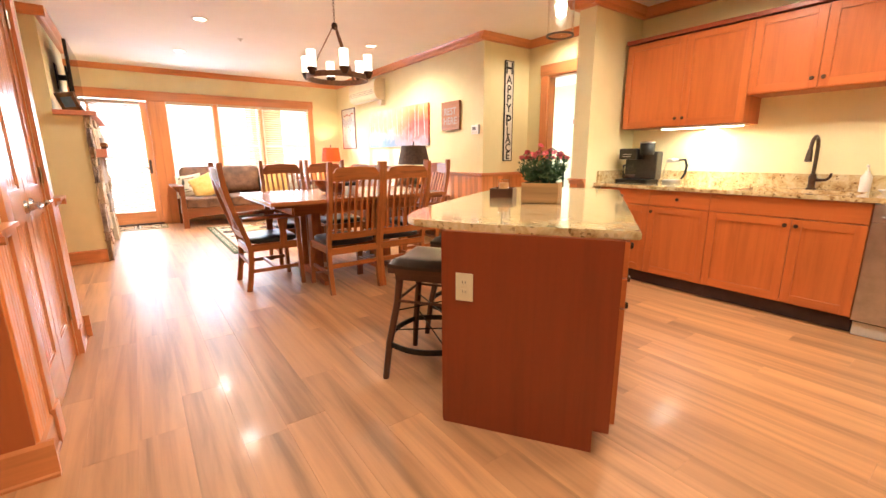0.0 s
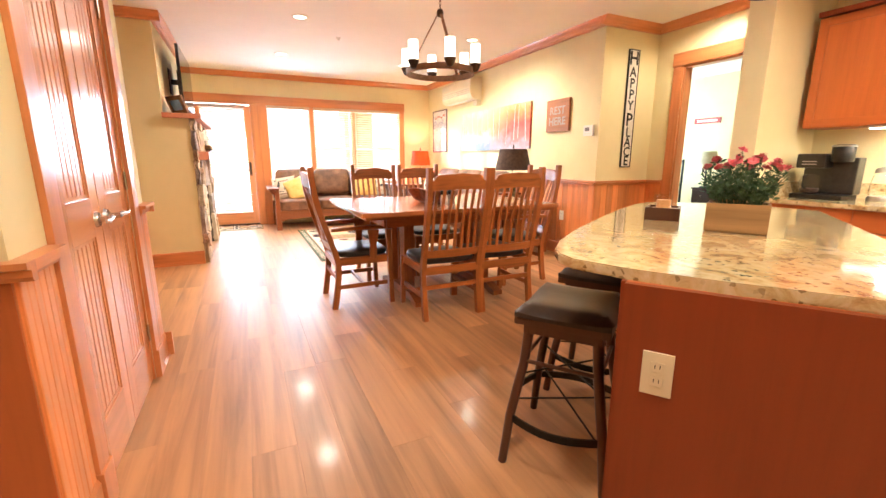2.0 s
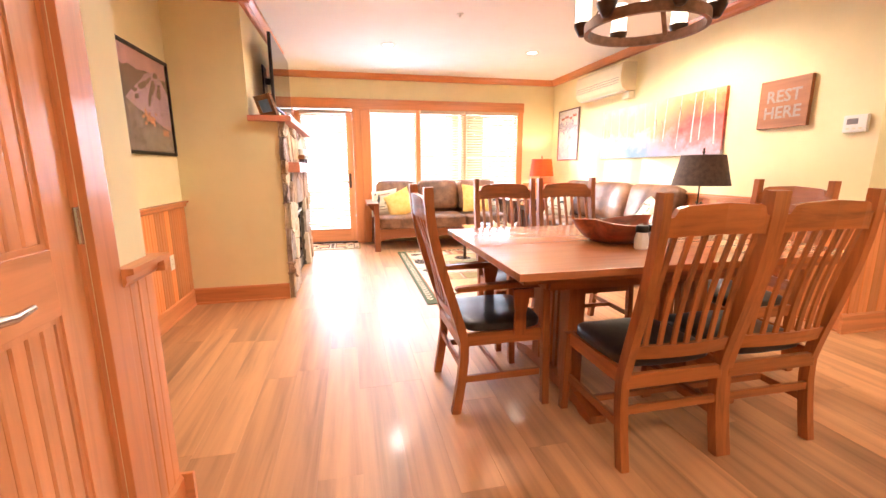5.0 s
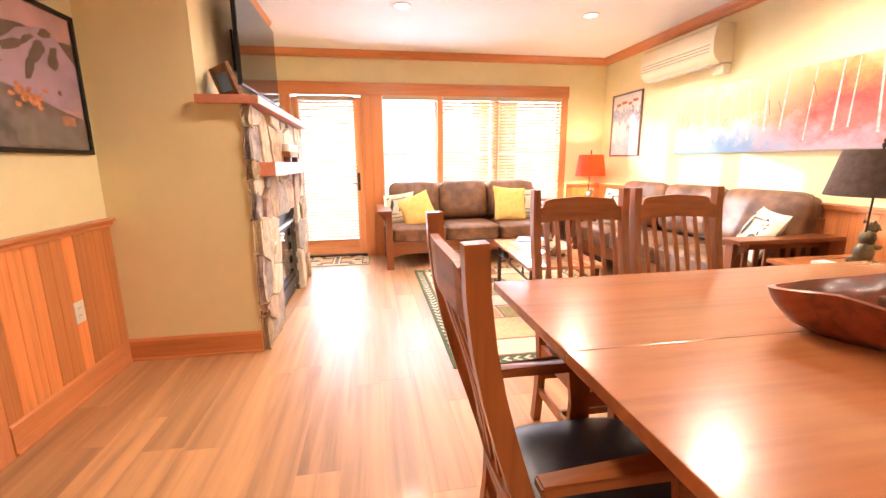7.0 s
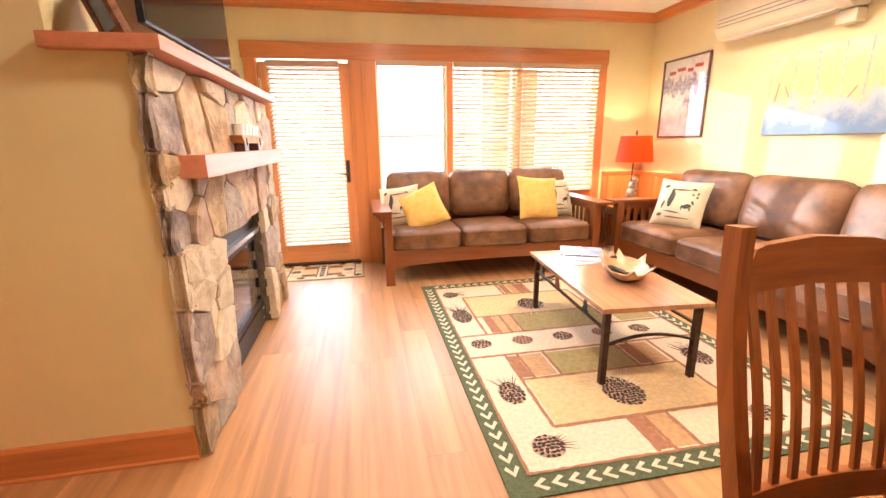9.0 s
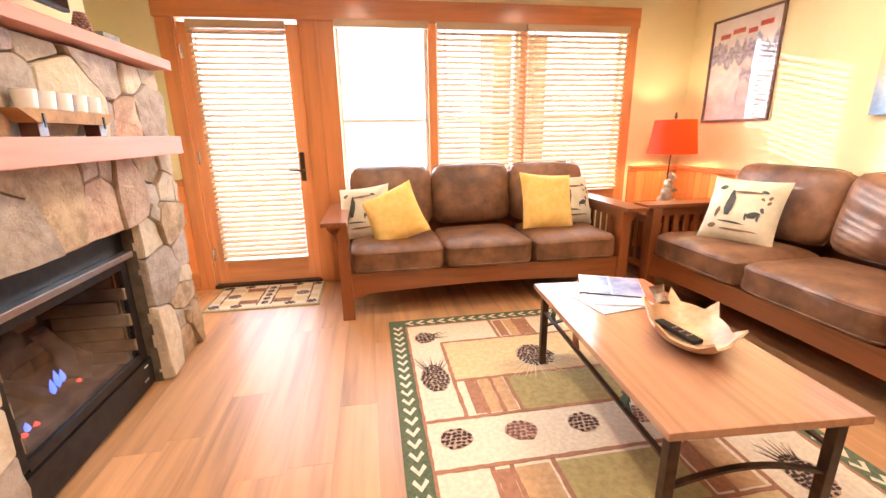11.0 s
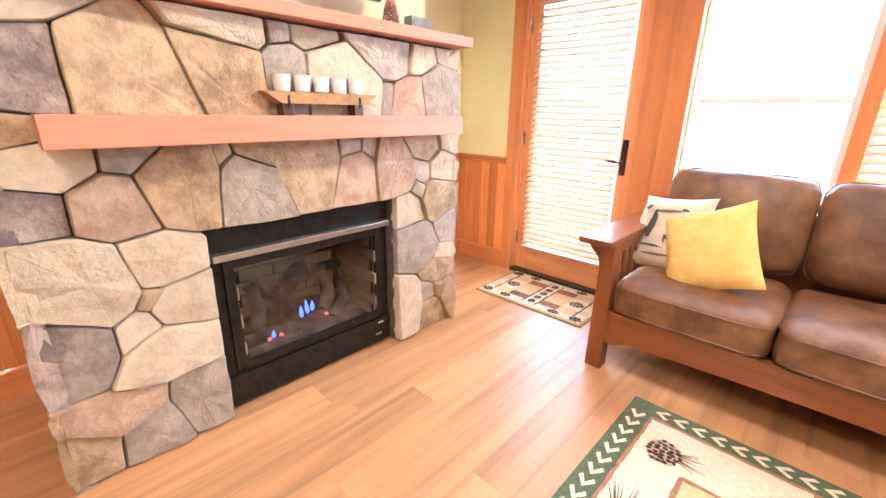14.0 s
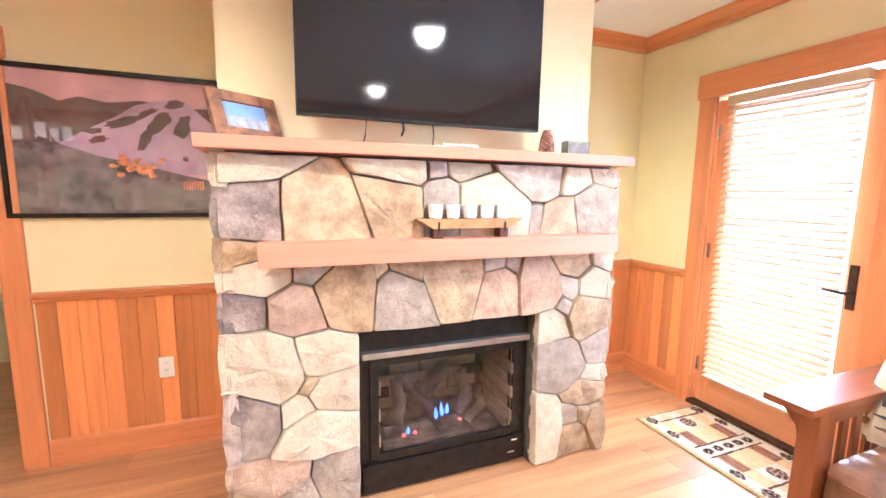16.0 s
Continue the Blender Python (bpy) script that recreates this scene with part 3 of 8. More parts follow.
# stand-in for an unseen dark object, added so the third blind's gaps turn amber
setting("porch_column", bx(3.14, 3.78, 10.3, 10.9, -0.5, 3.2, 0.01), M_OAK["z"], "broad brown block added outside to darken the right-hand blind", "column")


# ---- closet double door ----
def closet_leaf(y0, y1, hinge, label):
    L = y1 - y0
    d = new("door_2")
    d.location = (XC - 0.045, y0, 0.012)
    tagged(d, label, "door", "closet double doors", "structure")
    T, H = 0.038, 2.066
    st, z1, z2 = 0.095, 0.89, 1.045
    for a, bb in ((0, st), (L - st, L)):
        part("stile", bx(0, T, a, bb, 0, H, 0.002), M_DOORW["z"], d)
    for a, bb in ((0, 0.23), (z1, z2), (H - 0.11, H)):
        part("rail", bx(0, T, st, L - st, a, bb, 0.002), M_DOORW["y"], d)
    for a, bb in ((0.23, z1), (z2, H - 0.11)):
        k = 5
        w = (L - 2 * st - 0.03) / k
        for i in range(k):
            yy = st + 0.015 + i * w
            bm = bmesh.new()
            prism(bm, [(0.006, yy + 0.001), (T - 0.012, yy + 0.001), (T - 0.008, yy + 0.006), (T - 0.008, yy + w - 0.006), (T - 0.012, yy + w - 0.001), (0.006, yy + w - 0.001)], bb - a - 0.03, None, a + 0.015)
            part("panel_board", bm, M_DOORW["z"], d)
        bm = bmesh.new()
        for q in ((st, st + 0.015, a, bb), (L - st - 0.015, L - st, a, bb), (st + 0.015, L - st - 0.015, a, a + 0.015), (st + 0.015, L - st - 0.015, bb - 0.015, bb)):
            box(bm, 0.004, T - 0.006, *q)
        part("panel_moulding", bm, M_DOORW["z"], d)
    hy = L - 0.06 if hinge == 0 else 0.06
    s = -1 if hinge == 0 else 1
    bm = bmesh.new()
    cyl(bm, (T, hy, 0.955), (T + 0.012, hy, 0.955), 0.032, 0.028, 20)
    cyl(bm, (T + 0.01, hy, 0.955), (T + 0.055, hy, 0.955), 0.012)
    tube(bm, [(T + 0.05, hy, 0.955), (T + 0.058, hy + s * 0.03, 0.962), (T + 0.06, hy + s * 0.07, 0.955), (T + 0.064, hy + s * 0.115, 0.962)], [0.012, 0.011, 0.009, 0.006])
    part("door_handle", bm, M_NICKEL, d, "satin nickel wave lever handle", True)
    for z in (0.22, 1.04, 1.84):
        bm = bmesh.new()
        yy = -0.003 if hinge == 0 else L + 0.003
        cyl(bm, (T + 0.008, yy, z), (T + 0.008, yy, z + 0.09), 0.007, n=10)
        part("hinge", bm, M_NICKEL, d)


closet_leaf(2.252, 2.697, 0, "fir closet door leaf with two beadboard panels")
closet_leaf(2.703, 3.148, 1, "fir closet door leaf with two beadboard panels")
# plinths of the closet casing
for y0, y1 in ((2.125, 2.232), (3.168, 3.275)):
    setting("trim", bx(XC, XC + 0.03, y0, y1, 0, 0.16, 0.003), M_FIR["z"], "fir plinth block", "trim")

# ---- fireplace ----
FY0, FY1, FZ1 = 6.645, 7.585, 0.865
SHZ0, SHZ1, SHX, SHY = 1.195, 1.29, 0.655, 7.99
# centre (along, up) and weight of each stone of the jointed face
UP = [(0.167, 1.732, -0.0671), (0.201, 1.426, -0.0954), (0.354, 1.427, -0.0840), (0.836, 1.799, 0.0213), (0.800, 1.582, -0.0515), (0.994, 1.811, 0.0437), (1.142, 1.824, 0.0817), (1.029, 1.594, -0.0120), (1.218, 1.597, 0.0278), (1.509, 1.991, 0.2736), (1.665, 1.963, 0.2470), (1.946, 2.061, 0.3426), (1.488, 1.586, -0.0017), (1.671, 1.568, 0.0262), (1.855, 1.608, 0.0710), (0.177, 1.237, -0.1138)]
MID = [(0.221, 1.042, -0.0810), (0.325, 1.039, -0.0802), (0.189, 0.914, -0.0643), (0.298, 0.913, -0.0480), (0.408, 0.950, -0.0595), (0.631, 0.989, -0.1162), (0.722, 1.020, -0.1260), (0.685, 0.930, -0.0963), (1.083, 1.078, -0.0893), (1.227, 1.104, -0.0922), (1.286, 1.103, -0.0954), (1.239, 1.033, -0.0855), (1.480, 1.052, -0.0828), (1.715, 1.208, -0.0698), (1.880, 1.253, -0.0681), (1.682, 1.079, -0.0937), (1.817, 1.074, -0.0906), (1.619, 0.964, -0.1122), (1.786, 0.909, -0.1088)]
LOW_RIGHT = [(1.524, 0.809, -0.1084), (1.550, 0.552, -0.1006), (1.872, 0.687, -0.1451), (1.832, 0.394, -0.1412), (1.777, 0.150, -0.0510), (1.387, -0.089, 0.1601), (1.694, -0.059, 0.0622), (1.758, -0.060, 0.0556), (1.854, -0.085, 0.0635), (1.701, -0.154, 0.1201)]
LOW_LEFT = [(0.191, 0.677, -0.0054), (0.328, 0.711, -0.0189), (0.314, 0.609, -0.0126), (0.361, 0.573, -0.0092), (0.123, 0.531, -0.0047), (0.284, 0.535, -0.0059), (0.334, 0.424, 0.0016), (0.165, -0.160, 0.2314), (0.404, -0.194, 0.2416), (0.201, -0.264, 0.3115), (0.110, -0.258, 0.3063)]
KINDS = '15010512121123241253410202233012120122101204411015113220'


def clip_poly(poly, a, b, c):
    """Keeps the part of a polygon where a*x + b*y <= c."""
    out = []
    for i, p in enumerate(poly):
        q = poly[(i + 1) % len(poly)]
        dp, dq = a * p[0] + b * p[1] - c, a * q[0] + b * q[1] - c
        if dp <= 0:
            out.append(p)
        if dp * dq < 0:
            t = dp / (dp - dq)
            out.append((p[0] + (q[0] - p[0]) * t, p[1] + (q[1] - p[1]) * t))
    return out


def area(poly):
    return abs(sum(p[0] * q[1] - q[0] * p[1] for p, q in zip(poly, poly[1:] + poly[:1]))) / 2


def rough_outline(poly, amp, rnd):
    pts = []
    k = len(poly)
    for i, p in enumerate(poly):
        q, o = poly[(i + 1) % k], poly[i - 1]
        d0 = min(0.25, 0.007 / max(0.001, math.dist(p, q)))
        d1 = min(0.25, 0.007 / max(0.001, math.dist(p, o)))
        pts.append((p[0] + (o[0] - p[0]) * d1, p[1] + (o[1] - p[1]) * d1))
        pts.append((p[0] + (q[0] - p[0]) * d0, p[1] + (q[1] - p[1]) * d0))
        n = int(math.dist(p, q) / 0.06)
        for j in range(1, n):
            t = j / n
            pts.append((p[0] + (q[0] - p[0]) * t + rnd.uniform(-amp, amp), p[1] + (q[1] - p[1]) * t + rnd.uniform(-amp, amp)))
    return pts


def stone_mesh(bm, poly, depth, rnd, m, gap=0.0012):
    """A split stone: outline in (s, z), standing out by depth, with a chipped face."""
    cx, cz = sum(p[0] for p in poly) / len(poly), sum(p[1] for p in poly) / len(poly)
    out = rough_outline(poly, 0.003, rnd)
    size = max(0.03, min(max(abs(p[0] - cx) for p in poly), max(abs(p[1] - cz) for p in poly)))
    rings = []
    tilt = (rnd.uniform(-0.07, 0.07), rnd.uniform(-0.07, 0.07))
    for inset, h in ((gap, 0.0), (gap, 0.45), (gap + 0.002, 0.85), (gap + 0.006, 1.0), (size * 0.45, 1.06)):
        k = 1 - inset / size
        rings.append([bm.verts.new(m @ Vector((cx + (x - cx) * k, cz + (z - cz) * k, depth * h + (tilt[0] * (x - cx) + tilt[1] * (z - cz)) * (h > 0.6)
                      + (0.010 * noise.noise(Vector((x * 14, z * 14, depth * 90))) if h > 0.6 else 0)))) for x, z in out])
    for a, b in zip(rings, rings[1:]):
        for i in range(len(out)):
            bm.faces.new((a[i], a[(i + 1) % len(out)], b[(i + 1) % len(out)], b[i]))
    c = bm.verts.new(m @ Vector((cx, cz, depth * 1.08)))
    for i in range(len(out)):
        bm.faces.new((rings[-1][i], rings[-1][(i + 1) % len(out)], c))


fire = thing("fireplace", "stone-faced gas fireplace with a black metal firebox, lit low", "fireplace", SX - 0.05, SY0, 0)
W = SY1 - SY0
for q in ((0.031, FY0 - SY0, 0, 1.64), (FY1 - SY0, W - 0.031, 0, 1.64), (FY0 - SY0, FY1 - SY0, FZ1, 1.64)):
    part("mortar_bed", bx(-0.035, 0.066, *q), M_GROUT, fire)
rnd = random.Random(5)
SEEDS = UP + MID + LOW_RIGHT + LOW_LEFT
near_end, far_end = [], []
kinds = [int(c) for c in KINDS]
TO_FACE = Matrix(((0, 0, 1, 0.055), (1, 0, 0, 0), (0, 1, 0, 0), (0, 0, 0, 1)))
for i, (s, z, w) in enumerate(SEEDS):
    poly = [(0.004, 0.004), (W - 0.004, 0.004), (W - 0.004, 1.636), (0.004, 1.636)]
    for j, (s2, z2, w2) in enumerate(SEEDS):
        if j != i and poly:
            poly = clip_poly(poly, 2 * (s2 - s), 2 * (z2 - z), s2 * s2 + z2 * z2 - w2 - s * s - z * z + w)
    if len(poly) < 3:
        continue
    # cut away the firebox
    f0, f1 = FY0 - SY0, FY1 - SY0
    if any(f0 < p[0] < f1 and p[1] < FZ1 for p in poly) or f0 < sum(p[0] for p in poly) / len(poly) < f1:
        cuts = (clip_poly(poly, 0, -1, -FZ1), clip_poly(poly, 1, 0, f0), clip_poly(poly, -1, 0, -f1))
        poly = max(cuts, key=area)
    if len(poly) < 3:
        continue
    bm = bmesh.new()
    depth = rnd.uniform(0.042, 0.068)
    stone_mesh(bm, poly, depth, rnd, TO_FACE)
    for cells, edge in ((near_end, 0.004), (far_end, W - 0.004)):
        zs = [p[1] for p in poly if abs(p[0] - edge) < 0.002]
        if len(zs) > 1:
            cells.append((min(zs), max(zs), depth, M_STONE[kinds[i % len(kinds)]]))
    part("stone", bm, M_STONE[kinds[i % len(kinds)]], fire, smooth=False)
# returns of the corner stones on the near and far end
for y_end, fl, cells in ((0.0, -1, near_end), (W, 1, far_end)):
    for z0, z1, depth, mt in cells:
        if z1 - z0 < 0.05:
            continue
        bm = bmesh.new()
        box(bm, 0.060, 0.053 + depth, 0, 0.05, z0 + 0.004, z1 - 0.004)
        bmesh.ops.subdivide_edges(bm, edges=bm.edges[:], cuts=2, use_grid_fill=True)
        for v in bm.verts:
            u, t = abs(v.co.y - 0.025) / 0.025, abs(v.co.z - (z0 + z1) / 2) / ((z1 - z0) / 2)
            v.co.y = y_end + fl * (v.co.y * (1 - 0.25 * max(0, t - 0.8) / 0.2) - 0.040 + rnd.uniform(-0.003, 0.003))
            v.co += Vector((0.006 * noise.noise(v.co * 30), 0.0, 0.006 * noise.noise(v.co * 22)))
        bmesh.ops.bevel(bm, geom=[e for e in bm.edges if e.calc_face_angle(0) > 1.0], offset=0.009, segments=2, affect="EDGES")
        part("stone", bm, mt, fire)
# firebox
fb = thing("gas_firebox", "black metal gas firebox with glass front, logs and brick lining", "fireplace insert", SX - 0.045, FY0, 0)
FW = FY1 - FY0
for q in ((0.012, FW - 0.012, 0.735, FZ1 - 0.012), (0.012, 0.075, 0.17, 0.735), (FW - 0.075, FW - 0.012, 0.17, 0.735), (0.012, FW - 0.012, 0.012, 0.17)):
    part("surround", bx(-0.02, 0.012, *q), M_BLACK, fb)
part("hood", bx(0.01, 0.055, 0.02, FW - 0.02, 0.715, 0.745, 0.005), M_STEEL, fb, "dull steel heat hood")
bm = bmesh.new()
for q in ((0.06, 0.10, 0.19, 0.715), (FW - 0.10, FW - 0.06, 0.19, 0.715), (0.10, FW - 0.10, 0.67, 0.715), (0.10, FW - 0.10, 0.175, 0.215)):
    box(bm, 0.012, 0.03, *q)
part("door_frame", bm, M_BLACK, fb)
part("lower_panel", bx(0.012, 0.034, 0.02, FW - 0.02, 0.02, 0.165, 0.003), M_BLACK, fb)
p = part("glass_front", bx(0.016, 0.020, 0.10, FW - 0.10, 0.215, 0.67), M_SMOKED, fb)
p.visible_shadow = False
part("label_plate", bx(0.034, 0.036, FW - 0.10, FW - 0.065, 0.135, 0.143), M_WHITE, fb)
part("badge", bx(0.034, 0.036, FW - 0.12, FW - 0.08, 0.065, 0.075), M_STEEL, fb)
bm = bmesh.new()
box(bm, -0.36, -0.35, 0.10, FW - 0.10, 0.17, 0.72)
box(bm, -0.36, -0.02, 0.09, 0.10, 0.17, 0.72)
box(bm, -0.36, -0.02, FW - 0.10, FW - 0.09, 0.17, 0.72)
box(bm, -0.36, -0.02, 0.09, FW - 0.09, 0.16, 0.175)
box(bm, -0.36, -0.02, 0.10, FW - 0.10, 0.70, 0.715)
part("liner", bm, M_BLACK, fb)
M_FBRICK = mottled("fire_brick", (0.20, 0.14, 0.09), (0.32, 0.23, 0.15), 20, 0.9, 0.4, 0.002, vary=0.15)
bm = bx(-0.006, 0.006, -0.088, 0.088, -0.031, 0.031, 0.003, 1)
bme = bpy.data.meshes.new("brick")
bm.to_mesh(bme)
bm.free()
bme.materials.append(M_FBRICK)
for r in range(7):
    z = 0.21 + r * 0.068
    for c in range(4):
        y = 0.19 + c * 0.184 + (0.045 if r % 2 else -0.045)
        if 0.18 < y < FW - 0.17:
            o = new("brick", bme)
            o.parent, o.location = fb, (-0.343, y, z)
    for c in range(2):
        for yy in (0.104, FW - 0.104):
            o = new("brick", bme)
            o.parent, o.location, o.rotation_euler = fb, (-0.26 + c * 0.17 + (0.03 if r % 2 else -0.02), yy, z), (0, 0, radians(90))
M_LOG = mottled("charred_log", (0.03, 0.022, 0.018), (0.20, 0.14, 0.10), 12, 0.95, 0.8, 0.006)
for pts, r in (([(-0.25, 0.16, 0.235), (-0.27, 0.45, 0.25), (-0.25, 0.76, 0.235)], 0.05), ([(-0.12, 0.15, 0.22), (-0.14, 0.4, 0.215), (-0.12, 0.60, 0.225)], 0.035),
               ([(-0.10, 0.48, 0.21), (-0.2, 0.37, 0.36), (-0.27, 0.28, 0.45)], 0.03), ([(-0.12, 0.58, 0.26), (-0.17, 0.66, 0.34), (-0.24, 0.64, 0.47)], 0.034),
               ([(-0.14, 0.24, 0.22), (-0.2, 0.26, 0.36), (-0.25, 0.25, 0.47)], 0.035), ([(-0.1, 0.62, 0.22), (-0.15, 0.74, 0.28), (-0.26, 0.78, 0.33)], 0.028), ([(-0.3, 0.42, 0.3), (-0.31, 0.5, 0.42), (-0.3, 0.6, 0.46)], 0.05)):
    bm = bmesh.new()
    full = [Vector(pts[0]).lerp(Vector(pts[1]), t / 4) for t in range(4)] + [Vector(pts[1]).lerp(Vector(pts[2]), t / 4) for t in range(5)]
    tube(bm, [q + Vector((noise.noise(q * 22), noise.noise(q * 19), noise.noise(q * 25))) * 0.014 for q in full], [r * (1 + 0.25 * noise.noise(q * 15)) for q in full], 9)
    part("log", bm, M_LOG, fb, smooth=True)
part("ember_bed", bx(-0.30, -0.04, 0.14, FW - 0.14, 0.175, 0.205, 0.01), M_LOG, fb)
M_FLAME = glow("blue_flame", (0.12, 0.22, 1.0), 3.0)
M_EMBER = glow("red_ember", (1.0, 0.12, 0.08), 2.0)
for y, z, h, mt in ((0.44, 0.27, 0.075, M_FLAME), (0.475, 0.28, 0.09, M_FLAME), (0.50, 0.29, 0.06, M_FLAME), (0.28, 0.215, 0.04, M_FLAME), (0.26, 0.21, 0.02, M_EMBER), (0.32, 0.21, 0.022, M_EMBER), (0.58, 0.24, 0.02, M_EMBER)):
    bm = bmesh.new()
    lathe(bm, [(0.0, 0), (0.012, h * 0.25), (0.009, h * 0.6), (0.0, h)], 8)
    bmesh.ops.transform(bm, matrix=pose(-0.09, y, z, rnd.uniform(-12, 12), rnd.uniform(-12, 12), 0), verts=bm.verts)
    part("flame", bm, mt, fb, smooth=True)

mantel = tagged(part("mantel_shelf", bx(0.265, 0.63, 6.05, 8.085, 1.645, 1.695, 0.004), M_SHELF), "long reddish fir mantel shelf on top of the stone", "shelf")
shelf = tagged(part("stone_shelf", bx(0.53, SHX, 6.248, SHY, SHZ0, SHZ1, 0.004), M_SHELF), "thick fir beam shelf set into the stone", "shelf")


# ---- soft shapes ----
def cushion(w, d, h, n=7.0, cuts=9, puff=0.0, crease=0.0):
    """A stuffed box, standing on z=0, its edges rounded; puff domes the top."""
    bm = bmesh.new()
    bmesh.ops.create_cube(bm, size=2)
    bmesh.ops.subdivide_edges(bm, edges=bm.edges[:], cuts=cuts, use_grid_fill=True)
    for v in bm.verts:
        x, y, z = v.co
        r = (abs(x) ** n + abs(y) ** n + abs(z) ** n) ** (-1 / n)
        x, y, z = x * r, y * r, z * r
        if z > 0:
            z += puff * (1 - x ** 4) * (1 - y ** 4)
        k = crease * noise.noise(Vector((x * 2.3 + w, y * 2.3, z * 2 + h)))
        v.co = (x * w / 2 + k, y * d / 2 + k, (z + 1) * h / 2 + k)
    return bm


def seam(bm, w, d, z, r=0.004):
    """Piping round a cushion."""
    pts = []
    for i in range(41):
        a = 2 * math.pi * i / 40
        c, s = math.cos(a), math.sin(a)
        k = (abs(c) ** 9 + abs(s) ** 9) ** (-1 / 9)
        pts.append((c * k * w / 2, s * k * d / 2, z))
    tube(bm, pts, r, 6)


def throw_pillow(label, w, x, y, z, rx, ry, rz, cloth, prints=()):
    p = thing("throw_pillow", label, "pillow", x, y, z)
    p.matrix_world = pose(x, y, z, 0, 0, rz) @ pose(0, 0, 0, rx, ry, 0)
    h = lambda u, v: 0.075 * max(0.0, (1 - abs(u) ** 2.6) * (1 - abs(v) ** 2.6)) ** 0.55
    bm = bmesh.new()
    N = 16
    for s in (1, -1):
        g = [[None] * (N + 1) for _ in range(N + 1)]
        for i in range(N + 1):
            for j in range(N + 1):
                u, v = -1 + 2 * i / N, -1 + 2 * j / N
                k = 1 - 0.07 * (1 - abs(u) ** 2) * abs(v) ** 3
                k2 = 1 - 0.07 * (1 - abs(v) ** 2) * abs(u) ** 3
                g[i][j] = bm.verts.new((u * w / 2 * k2, s * (h(u, v) + 0.004 * noise.noise(Vector((u * 3, v * 3, x)))), (v * k + 1) * w / 2))
        for i in range(N):
            for j in range(N):
                bm.faces.new((g[i][j], g[i + 1][j], g[i + 1][j + 1], g[i][j + 1]))
    bmesh.ops.remove_doubles(bm, verts=bm.verts[:], dist=0.003)
    part("cover", bm, cloth, p, smooth=True)
    for mt, shapes in prints:
        bm = bmesh.new()
        for cu, cv, du, dv in shapes:
            k = 10
            c = bm.verts.new((cu * w / 2, -h(cu, cv) - 0.006, (cv + 1) * w / 2))
            ring = []
            for i in range(k):
                a = 2 * math.pi * i / k
                j = 1 + 0.35 * math.sin(i * 7.3 + cu * 20)
                u, v = cu + du * j * math.cos(a), cv + dv * j * math.sin(a)
                ring.append(bm.verts.new((u * w / 2, -h(u, v) - 0.005, (v + 1) * w / 2)))
            for i in range(k):
                bm.faces.new((c, ring[i], ring[(i + 1) % k]))
        part("printed_motif", bm, mt, p, kind="stuff")
    return p


LODGE = ((M_INK, [(-0.3, 0.1, 0.12, 0.28), (-0.3, 0.4, 0.06, 0.12), (0.35, -0.15, 0.16, 0.09), (0.2, -0.25, 0.03, 0.12), (0.5, -0.25, 0.03, 0.12), (0.55, 0.0, 0.06, 0.07), (-0.1, -0.45, 0.35, 0.03), (0.5, 0.55, 0.09, 0.05), (-0.6, 0.6, 0.1, 0.06)]),
         (M_INKB, [(0.1, 0.5, 0.3, 0.05), (-0.55, -0.15, 0.05, 0.18), (0.65, 0.25, 0.05, 0.05), (0.65, 0.4, 0.05, 0.05), (0.5, 0.33, 0.05, 0.05), (0.1, -0.65, 0.4, 0.04), (-0.62, -0.6, 0.12, 0.06)]))


# ---- dining set ----
def lean(z):
    """How far a chair's back has leaned at height z: quick above the seat, upright at the top."""
    t = max(0.0, min(1.0, (z - 0.37) / 0.775))
    return math.sin(math.pi / 2 * t) ** 1.25


def back_curve(x, rake=0.135, z0=0.0, z1=1.145):
    """Side view of a chair's back post: foot splayed back, top leaning back."""
    out = []
    for i in range(13):
        z = z0 + (z1 - z0) * i / 12
        y = -0.045 * max(0, 1 - z / 0.35) ** 1.5 if z < 0.35 else -rake * lean(z)
        out.append((x, y + 0.045, z))
    return out


